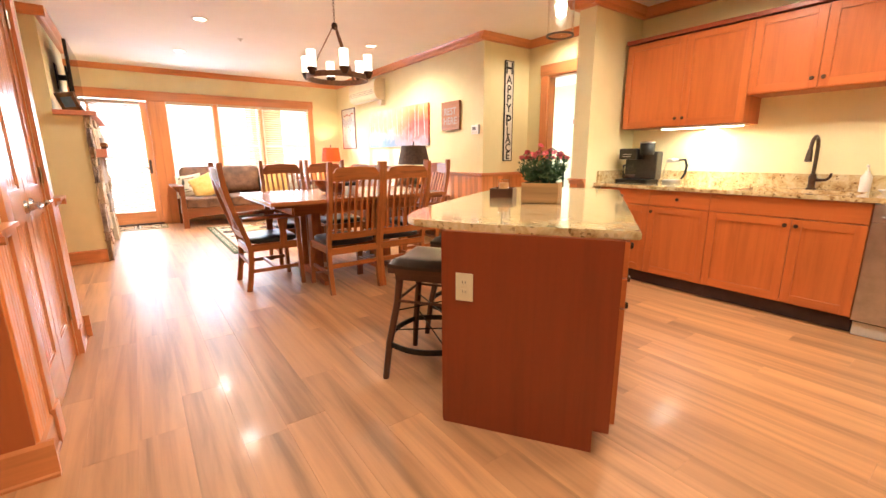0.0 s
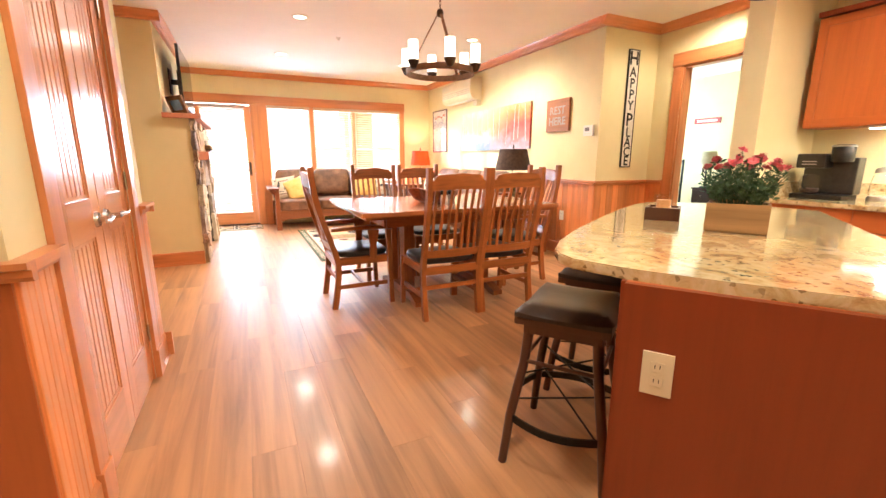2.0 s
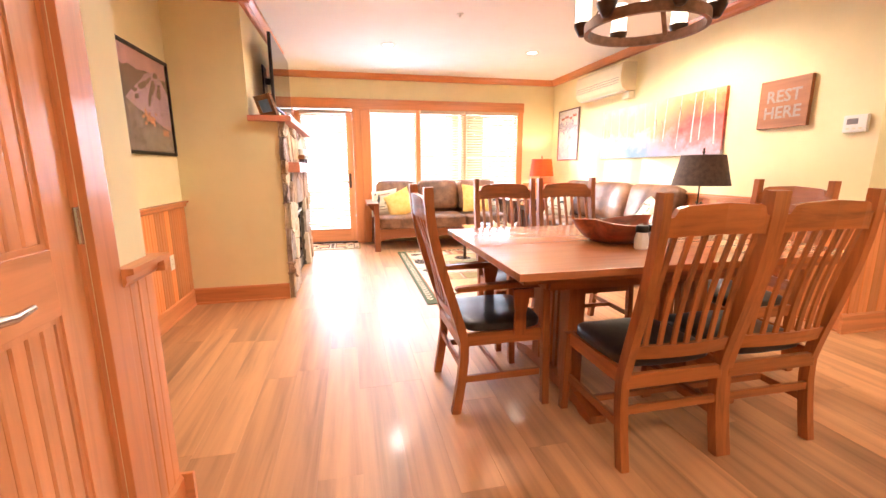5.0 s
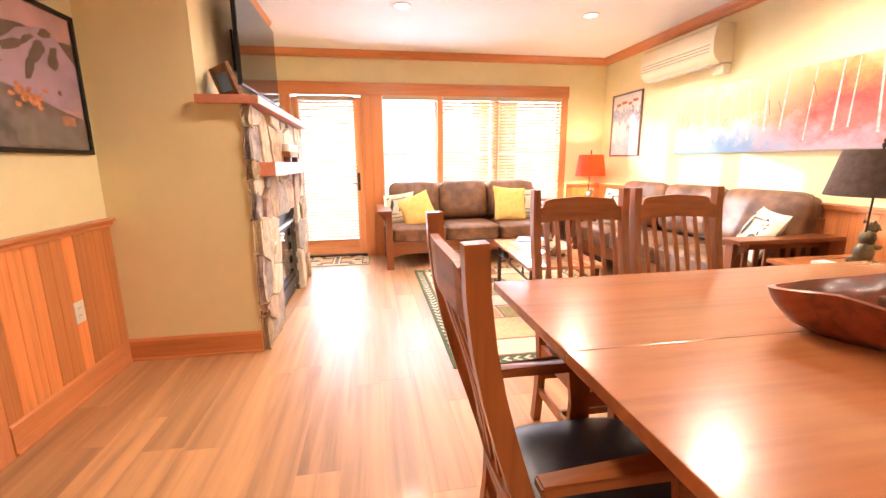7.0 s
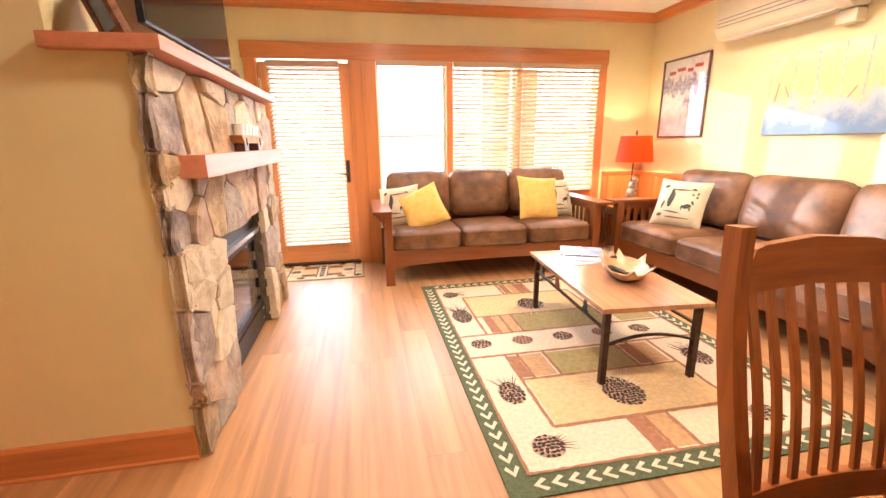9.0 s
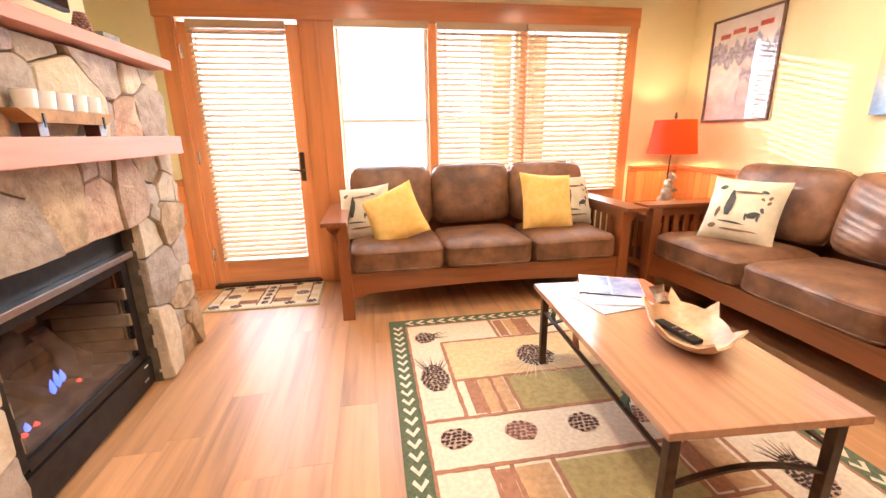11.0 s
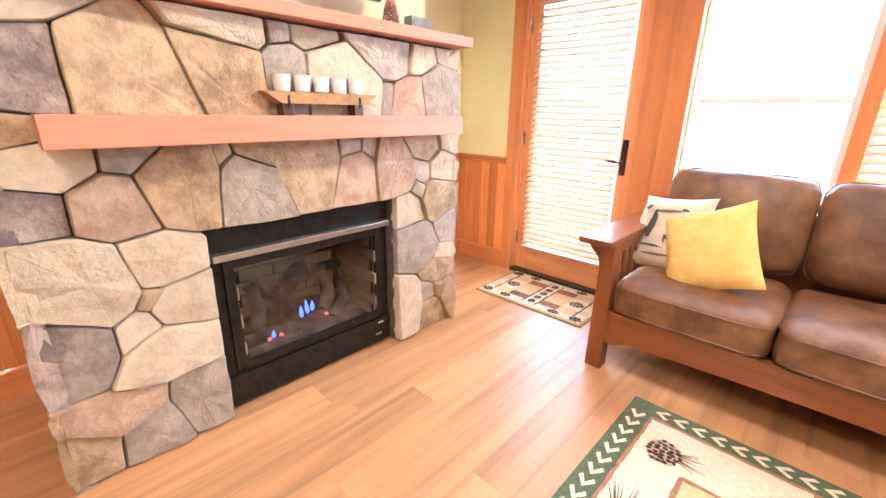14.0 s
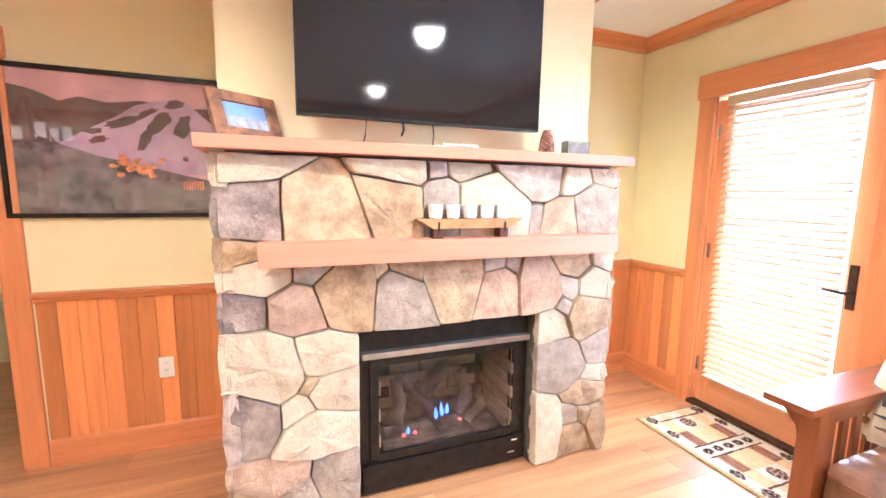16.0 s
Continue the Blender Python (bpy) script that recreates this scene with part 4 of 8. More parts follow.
def dining_chair(x, y, rz, arms, label, group="chairs round the dining table"):
    c = thing("dining_armchair" if arms else "dining_chair", label, "chair", x, y, 0, rz, group)
    W = 0.50
    h = W / 2 - 0.02
    rake = 0.175 if arms else 0.14
    yb = lambda z: 0.045 - rake * lean(z)
    for s in (-1, 1):
        bm = bmesh.new()
        sweep(bm, back_curve(s * h, rake), 0.036, 0.044, (1, 0, 0))
        bmesh.ops.bevel(bm, geom=[e for e in bm.edges if len(e.link_faces) == 2 and e.calc_face_angle(0) > 1 and (abs((e.verts[0].co - e.verts[1].co).normalized().x) < 0.5 or e.verts[0].co.z > 1)], offset=0.013, segments=3, affect="EDGES")
        part("back_leg", bm, M_OAK["z"], c)
        bm = bx(s * h * 1.04 - 0.019, s * h * 1.04 + 0.019, 0.445, 0.483, 0, 0.64 if arms else 0.42, 0.004)
        for v in bm.verts:
            v.co.y += 0.02 * max(0, 0.3 - v.co.z) / 0.3
        part("front_leg", bm, M_OAK["z"], c)
        part("side_rail", bx(s * h - 0.011, s * h + 0.011, 0.06, 0.45, 0.36, 0.425, 0.003), M_OAK["y"], c)
        part("side_stretcher", bx(s * h - 0.009, s * h + 0.009, 0.03, 0.45, 0.165, 0.20, 0.003), M_OAK["y"], c)
    part("front_rail", bx(-h, h, 0.455, 0.477, 0.355, 0.42, 0.003), M_OAK["x"], c)
    part("back_rail", bx(-h, h, 0.02, 0.045, 0.35, 0.41, 0.003), M_OAK["x"], c)
    part("back_stretcher", bx(-h, h, 0.022, 0.040, 0.235, 0.27, 0.003), M_OAK["x"], c)
    part("cross_stretcher", bx(-h, h, 0.24, 0.258, 0.168, 0.197, 0.003), M_OAK["x"], c)
    # crest rail with scooped shoulders, bowed backwards
    bm = bmesh.new()
    top = [(-h + 0.01, 1.055), (-h + 0.035, 1.06), (-h + 0.05, 1.09), (-h + 0.075, 1.098), (0, 1.108), (h - 0.075, 1.098), (h - 0.05, 1.09), (h - 0.035, 1.06), (h - 0.01, 1.055)]
    rows = []
    for (u, z) in top:
        zb = 0.985 + 0.012 * (1 - (u / h) ** 2)
        bow = -0.025 * (1 - (u / h) ** 2)
        rows.append([bm.verts.new((u, yb(zz) + bow + dy, zz)) for dy, zz in ((-0.011, zb), (0.011, zb), (0.011, z), (-0.011, z))])
    for a, b in zip(rows, rows[1:]):
        for i in range(4):
            bm.faces.new((a[i], a[(i + 1) % 4], b[(i + 1) % 4], b[i]))
    bm.faces.new(rows[0])
    bm.faces.new(rows[-1][::-1])
    part("crest_rail", bm, M_OAK["x"], c)
    bm = bmesh.new()
    rows = []
    for i in range(9):
        u = -h + 0.012 + (2 * h - 0.024) * i / 8
        bow = -0.022 * (1 - (u / h) ** 2)
        rows.append([bm.verts.new((u, yb(zz) + bow + dy, zz)) for dy, zz in ((-0.011, 0.485), (0.011, 0.485), (0.011, 0.545), (-0.011, 0.545))])
    for a, b in zip(rows, rows[1:]):
        for i in range(4):
            bm.faces.new((a[i], a[(i + 1) % 4], b[(i + 1) % 4], b[i]))
    bm.faces.new(rows[0])
    bm.faces.new(rows[-1][::-1])
    part("lower_back_rail", bm, M_OAK["x"], c)
    n = 7
    for i in range(n):
        u = -h + 0.055 + (2 * h - 0.11) * i / (n - 1)
        bow = -0.022 * (1 - (u / h) ** 2)
        bm = bmesh.new()
        pts = []
        for k in range(9):
            z = 0.54 + 0.455 * k / 8
            pts.append((u, yb(z) + bow + 0.022 * math.sin(math.pi * k / 8), z))
        sweep(bm, pts, 0.021, 0.010, (1, 0, 0))
        part("back_slat", bm, M_OAK["z"], c)
    bm = cushion(W - 0.035, 0.43, 0.06, 5, 8, 0.25, 0.004)
    bmesh.ops.translate(bm, vec=(0, 0.262, 0.415), verts=bm.verts)
    part("seat", bm, M_LEATHER, c, "black leather seat", True)
    if arms:
        for s in (-1, 1):
            bm = bmesh.new()
            ol = [(s * h - 0.022, 0.0), (s * h + 0.022, 0.0), (s * h + 0.03, 0.3), (s * h + 0.038, 0.47), (s * h + 0.02, 0.51), (s * h - 0.02, 0.51), (s * h - 0.035, 0.47), (s * h - 0.028, 0.3)]
            prism(bm, ol if s > 0 else ol[::-1], 0.026, None, 0.64)
            bmesh.ops.bevel(bm, geom=bm.edges[:], offset=0.005, segments=2, affect="EDGES")
            for v in bm.verts:
                v.co.z += 0.012 * math.sin(v.co.y * 6)
            part("arm", bm, M_OAK["y"], c)
            bm = bmesh.new()
            ol = [(0.30, 0.40), (0.36, 0.40), (0.36, 0.52), (0.385, 0.64), (0.29, 0.64), (0.305, 0.52)]
            prism(bm, ol, 0.02, Matrix(((0, 0, 1, s * (h + 0.012) - 0.01), (1, 0, 0, 0), (0, 1, 0, 0), (0, 0, 0, 1))))
            part("arm_support", bm, M_OAK["z"], c)
    return c


SIDE = "mission oak dining chair with curved slats and a black leather seat"
HEAD = "mission oak armchair with curved slats at the table's end"
TX0, TX1, TY0, TY1, TZ = 1.745, 3.50, 3.445, 4.70, 0.823
for cx in (2.39, 2.885):
    dining_chair(cx, 3.30, 0, False, SIDE)
dining_chair(2.295, 5.00, 180, False, SIDE)
dining_chair(2.82, 5.00, 180, False, SIDE)
dining_chair(1.59, 4.085, -90, True, HEAD)
dining_chair(3.69, 4.08, 90, True, HEAD)

tb = thing("dining_table", "oak mission dining table with a wide trestle base", "table", (TX0 + TX1) / 2, (TY0 + TY1) / 2, 0)
L2, D2 = (TX1 - TX0) / 2, (TY1 - TY0) / 2
for i in range(2):
    y0 = -D2 + i * D2
    part("tabletop_leaf", bx(-L2, L2, y0 + 0.0006, y0 + D2 - 0.0006, TZ - 0.032, TZ, 0.003), M_TABLE, tb)
part("top_edge", bx(-L2 + 0.03, L2 - 0.03, -D2 + 0.03, D2 - 0.03, TZ - 0.055, TZ - 0.033, 0.003), M_OAK["x"], tb)
for s in (-1, 1):
    part("apron", bx(-L2 + 0.24, L2 - 0.24, s * (D2 - 0.22) - 0.011, s * (D2 - 0.22) + 0.011, TZ - 0.145, TZ - 0.056, 0.003), M_OAK["x"], tb)
    part("apron", bx(s * (L2 - 0.24) - 0.011, s * (L2 - 0.24) + 0.011, -D2 + 0.232, D2 - 0.232, TZ - 0.145, TZ - 0.056, 0.003), M_OAK["y"], tb)
    px = s * (L2 - 0.50)
    for t in (-1, 1):
        part("leg", bx(px - 0.045, px + 0.045, t * 0.17 - 0.045, t * 0.17 + 0.045, 0.075, TZ - 0.145, 0.005), M_OAK["z"], tb)
    bm = bmesh.new()
    prism(bm, [(-0.46, 0), (-0.36, 0), (-0.33, 0.02), (0.33, 0.02), (0.36, 0), (0.46, 0), (0.46, 0.04), (0.30, 0.085), (-0.30, 0.085), (-0.46, 0.04)], 0.09, Matrix(((0, 0, 1, px - 0.045), (1, 0, 0, 0), (0, 1, 0, 0), (0, 0, 0, 1))))
    part("foot", bm, M_OAK["y"], tb)
    for t in (-0.06, 0.0, 0.06):
        part("trestle_slat", bx(px - 0.008, px + 0.008, t - 0.018, t + 0.018, 0.085, TZ - 0.145, 0.002), M_OAK["z"], tb)
part("long_stretcher", bx(-L2 + 0.545, L2 - 0.545, -0.05, 0.05, 0.25, 0.29, 0.004), M_OAK["x"], tb)

# carved bowl on the table
bowl = thing("wooden_bowl", "hand-carved reddish wooden bowl with a wavy rim, on the dining table", "bowl", 2.57, 4.02, TZ)
bm = bmesh.new()
N = 40
prof = [(0.001, 0.0), (0.15, 0.0), (0.215, 0.03), (0.26, 0.08), (0.278, 0.118), (0.258, 0.121), (0.236, 0.085), (0.19, 0.045), (0.12, 0.026), (0.001, 0.024)]
rings = []
for r, z in prof:
    r *= 0.86
    ring = []
    for i in range(N):
        a = 2 * math.pi * i / N
        k = 1 + (0.12 * math.sin(3 * a + 0.6) + 0.06 * math.sin(5 * a)) * min(1, r / 0.25)
        ring.append(bm.verts.new((r * k * 1.0 * math.cos(a), r * k * 0.72 * math.sin(a), z + 0.014 * math.sin(2 * a + 1) * (z > 0.06))))
    rings.append(ring)
for a, b in zip(rings, rings[1:]):
    for i in range(N):
        bm.faces.new((a[i], a[(i + 1) % N], b[(i + 1) % N], b[i]))
part("bowl_body", bm, wood("bowl_burl", (0.27, 0.06, 0.018), "x", 0.3, 0.75, 0.05, 0.4, 1.0), bowl, smooth=True)
rnd = random.Random(8)
for i in range(5):
    bm = bmesh.new()
    bmesh.ops.create_icosphere(bm, subdivisions=2, radius=0.015)
    for v in bm.verts:
        v.co *= 1 + 0.3 * noise.noise(v.co * 120)
    bmesh.ops.translate(bm, vec=(0.07 + 0.035 * i - 0.02, rnd.uniform(-0.03, 0.04), 0.07 + 0.008 * (i % 2)), verts=bm.verts)
    part("pine_cone", bm, M_INKB, bowl)
for nm, x, y, mt, lb in (("salt_shaker", 2.545, 3.795, M_WHITE, "faceted white salt shaker with a black cap, on the dining table"), ("pepper_shaker", 2.615, 3.80, M_STEEL, "faceted clear pepper shaker with a black cap, on the dining table")):
    sh = thing(nm, lb, "shaker", x, y, TZ, 12, "salt and pepper shakers")
    bm = bmesh.new()
    lathe(bm, [(0.001, 0), (0.031, 0), (0.034, 0.008), (0.034, 0.05), (0.027, 0.082), (0.001, 0.084)], 8)
    part("jar", bm, mt, sh)
    bm = bmesh.new()
    lathe(bm, [(0.001, 0.0845), (0.028, 0.0845), (0.031, 0.09), (0.031, 0.112), (0.027, 0.119), (0.001, 0.12)], 20)
    part("cap", bm, M_BLACK, sh, "", True)


# ---- sofas ----
def sofa(x, y, rz, length, seats, label):
    """Its front at local y=0, facing -y; the back at y=0.86."""
    s_ = thing("sofa", label, "sofa", x, y, 0, rz)
    A = 0.07
    L = length / 2
    D = 0.86
    for s in (-1, 1):
        cx = s * (L - A / 2)
        for yy in (0.045, D - 0.06):
            bm = bx(cx - 0.033, cx + 0.033, yy - 0.04, yy + 0.04, 0, 0.695, 0.004)
            for v in bm.verts:
                if v.co.z < 0.1:
                    v.co.x += -s * 0.0 + (0.01 if v.co.x > cx else -0.01) * (1 - v.co.z / 0.1)
            part("leg", bm, M_SOFAW["z"], s_)
        bm = bx(cx + s * 0.05 - 0.085, cx + s * 0.05 + 0.085, -0.05, D - 0.02, 0.695, 0.725, 0.006)
        part("armrest", bm, M_SOFAW["y"], s_)
        bm = bmesh.new()
        prism(bm, [(0.033, 0.694), (0.12, 0.694), (0.10, 0.66), (0.055, 0.61), (0.033, 0.52)], 0.03, Matrix(((s, 0, 0, cx), (0, 0, 1, 0.03), (0, 1, 0, 0), (0, 0, 0, 1))))
        part("corbel", bm, M_SOFAW["z"], s_)
        part("arm_rail", bx(cx - 0.012, cx + 0.012, 0.085, D - 0.10, 0.20, 0.34, 0.003), M_SOFAW["y"], s_)
        part("arm_rail", bx(cx - 0.012, cx + 0.012, 0.085, D - 0.10, 0.63, 0.695, 0.003), M_SOFAW["y"], s_)
        for i in range(7):
            yy = 0.15 + (D - 0.32) * i / 6
            part("arm_slat", bx(cx - 0.007, cx + 0.007, yy - 0.022, yy + 0.022, 0.34, 0.63, 0.002), M_SOFAW["z"], s_)
    w = L - A / 2
    bm = bmesh.new()
    pts = [(-w, 0.155), (-w + 0.08, 0.155)] + [(-w + 0.16 + (2 * w - 0.32) * i / 10, 0.185 + 0.025 * math.sin(math.pi * i / 10)) for i in range(11)] + [(w - 0.08, 0.155), (w, 0.155), (w, 0.335), (-w, 0.335)]
    prism(bm, pts, 0.026, Matrix(((1, 0, 0, 0), (0, 0, 1, 0.03), (0, 1, 0, 0), (0, 0, 0, 1))))
    part("front_rail", bm, M_SOFAW["x"], s_)
    part("seat_deck", bx(-w, w, 0.06, D - 0.12, 0.25, 0.324, 0.004), M_SOFAW["x"], s_)
    part("back_frame", bx(-w, w, D - 0.085, D - 0.055, 0.2, 0.84, 0.004), M_SOFAW["x"], s_)
    sw = (length - 2 * A) / seats
    for i in range(seats):
        cx = -length / 2 + A + sw * (i + 0.5)
        bm = cushion(sw - 0.006, 0.66, 0.185, 9, 10, 0.22, 0.008)
        seam(bm, sw - 0.008, 0.662, 0.155)
        seam(bm, sw - 0.008, 0.662, 0.03)
        bmesh.ops.translate(bm, vec=(cx, 0.345, 0.325), verts=bm.verts)
        part("seat_cushion", bm, M_SUEDE, s_, smooth=True)
        bm = cushion(sw - 0.004, 0.50, 0.20, 6, 10, 0.45, 0.012)
        seam(bm, sw - 0.01, 0.50, 0.14)
        bmesh.ops.transform(bm, matrix=pose(cx, 0.735, 0.775, 78, 0, 0) @ pose(0, 0, -0.1), verts=bm.verts)
        part("back_cushion", bm, M_SUEDE, s_, smooth=True)
    return s_


sofa(2.535, 8.165, 0, 2.17, 3, "brown faux leather mission sofa with oak frame, below the windows")
sofa(3.83, 7.02, -90, 2.54, 3, "brown faux leather mission sofa with oak frame, below the long painting")
throw_pillow("cream throw pillow with lodge print, leaning in the sofa corner", 0.42, 1.62, 8.52, 0.51, -24, -8, -22, M_CREAMC, LODGE)
throw_pillow("mustard yellow throw pillow on the sofa", 0.43, 1.92, 8.38, 0.51, -28, -22, -2, M_YELLOW)
throw_pillow("mustard yellow throw pillow on the sofa", 0.47, 3.10, 8.48, 0.515, -22, 5, 6, M_YELLOW)
throw_pillow("cream throw pillow with lodge print, at the sofa end", 0.42, 3.36, 8.60, 0.52, -20, 3, 12, M_CREAMC, LODGE)
throw_pillow("cream throw pillow with lodge print, on the long sofa", 0.46, 4.13, 7.77, 0.52, -22, 2, -62, M_CREAMC, LODGE)
throw_pillow("cream throw pillow with lodge print, by the black lamp", 0.42, 4.18, 6.02, 0.52, -28, 4, -112, M_CREAMC, LODGE)


# ---- end tables and lamps ----
def end_table(x0, x1, y0, y1, h, label):
    t = thing("end_table", label, "side table", (x0 + x1) / 2, (y0 + y1) / 2, 0)
    a, b = (x1 - x0) / 2, (y1 - y0) / 2
    part("tabletop", bx(-a, a, -b, b, h - 0.025, h, 0.004), M_TABLE, t)
    for sx in (-1, 1):
        for sy in (-1, 1):
            part("leg", bx(sx * (a - 0.055) - 0.024, sx * (a - 0.055) + 0.024, sy * (b - 0.055) - 0.024, sy * (b - 0.055) + 0.024, 0, h - 0.025, 0.003), M_SOFAW["z"], t)
        part("apron", bx(sx * (a - 0.055) - 0.008, sx * (a - 0.055) + 0.008, -b + 0.08, b - 0.08, h - 0.10, h - 0.025, 0.002), M_SOFAW["y"], t)
        part("lower_rail", bx(sx * (a - 0.055) - 0.008, sx * (a - 0.055) + 0.008, -b + 0.08, b - 0.08, 0.12, 0.16, 0.002), M_SOFAW["y"], t)
        for i in range(4):
            yy = (i - 1.5) * 0.075
            part("side_slat", bx(sx * (a - 0.055) - 0.005, sx * (a - 0.055) + 0.005, yy - 0.016, yy + 0.016, 0.16, h - 0.10, 0.002), M_SOFAW["z"], t)
    for sy in (-1, 1):
        part("apron", bx(-a + 0.08, a - 0.08, sy * (b - 0.055) - 0.008, sy * (b - 0.055) + 0.008, h - 0.10, h - 0.025, 0.002), M_SOFAW["x"], t)
    part("lower_shelf", bx(-a + 0.06, a - 0.06, -b + 0.06, b - 0.06, 0.16, 0.178, 0.002), M_SOFAW["x"], t)


end_table(3.93, 4.60, 8.42, 9.03, 0.62, "oak mission end table in the corner between the sofas")
end_table(3.92, 4.60, 4.86, 5.56, 0.62, "oak mission end table at the end of the long sofa")


def table_lamp(x, y, z, r0, r1, h, zs, shade_mat, base_mat, label, harp=True):
    """Lamp with a lumpy animal-like figure as its base and a drum shade."""
    l = thing("table_lamp", label, "lamp", x, y, z)
    bm = bmesh.new()
    lathe(bm, [(0.001, 0), (0.085, 0), (0.088, 0.012), (0.075, 0.024), (0.001, 0.026)], 20)
    part("base", bm, base_mat, l)
    bm = bmesh.new()
    for c, r in (((0.0, 0, 0.10), (0.055, 0.05, 0.08)), ((0.01, 0, 0.19), (0.045, 0.042, 0.06)), ((0.025, -0.005, 0.255), (0.036, 0.034, 0.036)), ((0.055, -0.01, 0.245), (0.022, 0.016, 0.015)), ((-0.03, 0.03, 0.05), (0.04, 0.03, 0.03)),
                 ((0.045, 0.03, 0.13), (0.045, 0.014, 0.018)), ((0.04, -0.035, 0.14), (0.04, 0.014, 0.018)), ((0.0, 0.025, 0.29), (0.012, 0.008, 0.014)), ((0.0, -0.03, 0.29), (0.012, 0.008, 0.014)), ((0.04, 0.04, 0.04), (0.03, 0.02, 0.02)), ((0.04, -0.04, 0.04), (0.03, 0.02, 0.02))):
        bmesh.ops.create_icosphere(bm, subdivisions=2, radius=1, matrix=Matrix.Translation(c) @ Matrix.Diagonal((*r, 1)))
    for v in bm.verts:
        v.co += v.normal * 0.004 * noise.noise(v.co * 60)
    part("figure", bm, base_mat, l, smooth=True)
    bm = bmesh.new()
    cyl(bm, (-0.02, 0, 0.02), (0, 0, zs + h + 0.02), 0.006, n=8)
    part("stem", bm, M_BRONZE, l)
    bm = bmesh.new()
    n = 32
    rr = [[bm.verts.new((r * math.cos(2 * math.pi * i / n), r * math.sin(2 * math.pi * i / n), zz)) for i in range(n)] for r, zz in ((r0, zs), (r1, zs + h), (r1 - 0.003, zs + h), (r0 - 0.003, zs))]
    for k in range(4):
        a, b = rr[k], rr[(k + 1) % 4]
        for i in range(n):
            bm.faces.new((a[i], a[(i + 1) % n], b[(i + 1) % n], b[i]))
    part("shade", bm, shade_mat, l, smooth=True)
    bm = bmesh.new()
    for k in range(3):
        a = k * 2.094
        cyl(bm, (0, 0, zs + h - 0.01), (r1 * 0.98 * math.cos(a), r1 * 0.98 * math.sin(a), zs + h - 0.006), 0.0025, n=6)
    part("shade_ring", bm, M_BRONZE, l)
    bm = bmesh.new()
    lathe(bm, [(0.001, 0), (0.010, 0.004), (0.013, 0.02), (0.006, 0.03), (0.010, 0.042), (0.001, 0.055)], 10)
    bmesh.ops.translate(bm, vec=(0, 0, zs + h + 0.01), verts=bm.verts)
    part("finial", bm, M_BRONZE, l)
    return l


M_REDSH, nt, b = mat("red_mica_shade", 0.6)
b.inputs["Base Color"].default_value = (0.48, 0.05, 0.025, 1)
tl = nt.nodes.new("ShaderNodeBsdfTranslucent")
tl.inputs[0].default_value = (1.0, 0.27, 0.04, 1)
mx = nt.nodes.new("ShaderNodeMixShader")
mx.inputs[0].default_value = 0.75
nt.links.new(b.outputs[0], mx.inputs[1])
nt.links.new(tl.outputs[0], mx.inputs[2])
nt.links.new(mx.outputs[0], nt.nodes["Material Output"].inputs[0])
M_DARKSH = mottled("dark_brown_shade", (0.055, 0.032, 0.022), (0.085, 0.05, 0.035), 30, 0.8, 0.2, 0.001)
M_RESIN = mottled("silvered_resin", (0.20, 0.17, 0.13), (0.55, 0.50, 0.42), 14, 0.3, 0.3, 0.002, 0.4)
M_DARKRES = mottled("bronze_resin", (0.07, 0.055, 0.03), (0.22, 0.18, 0.10), 14, 0.35, 0.3, 0.002, 0.4)
table_lamp(4.33, 8.74, 0.62, 0.20, 0.165, 0.285, 0.46, M_REDSH, M_RESIN, "lit table lamp with a red shade and a silvery bear base")
lamp("lamp_glow", "POINT", pose(4.33, 8.74, 1.20), 22, (1.0, 0.70, 0.38), 0.035)
table_lamp(4.20, 5.20, 0.62, 0.235, 0.175, 0.265, 0.445, M_DARKSH, M_DARKRES, "unlit table lamp with a dark shade and bronze moose base")
coa = tagged(part("napkin_holder", bx(3.98, 4.08, 5.22, 5.32, 0.62, 0.66, 0.004), M_WHITE), "small white coaster box on the end table", "box")

# ---- coffee table ----
# oak paled in its base colour to carry part of the sky's reflection
M_COFFEE = wood("sky_paled_oak", (0.46, 0.245, 0.14), "y", 0.16, 0.25, 0.05, 0.8, 1.2)
CX0, CX1, CY0, CY1, CZ = 2.505, 3.135, 6.165, 7.375, 0.475
ct = thing("coffee_table", "oak-topped coffee table on a dark iron frame with pine tree cut-outs", "coffee table", (CX0 + CX1) / 2, (CY0 + CY1) / 2, 0, -4)
a, b_ = (CX1 - CX0) / 2, (CY1 - CY0) / 2
part("tabletop", bx(-a, a, -b_, b_, CZ - 0.028, CZ, 0.005), M_COFFEE, ct)
for sx in (-1, 1):
    for sy in (-1, 1):
        part("leg", bx(sx * (a - 0.05) - 0.017, sx * (a - 0.05) + 0.017, sy * (b_ - 0.05) - 0.017, sy * (b_ - 0.05) + 0.017, 0.012, CZ - 0.028, 0.003), M_BRONZE, ct)
    bm = bmesh.new()
    sweep(bm, [(sx * (a - 0.05), -b_ + 0.06, 0.33), (sx * (a - 0.05), b_ - 0.06, 0.33)], 0.02, 0.01, (1, 0, 0))
    part("side_bar", bm, M_BRONZE, ct)
for sy in (-1, 1):
    bm = bmesh.new()
    sweep(bm, [(x, sy * (b_ - 0.05), 0.24 + 0.05 * math.sin(math.pi * (x / (a - 0.05) + 1) / 2)) for x in [(-1 + i / 5) * (a - 0.05) for i in range(11)]], 0.02, 0.01, (0, 1, 0))
    part("arched_bar", bm, M_BRONZE, ct)
M_TREEG = mottled("green_painted_iron", (0.02, 0.06, 0.045), (0.035, 0.09, 0.065), 10, 0.5, 0.1, 0.001, 0.3)
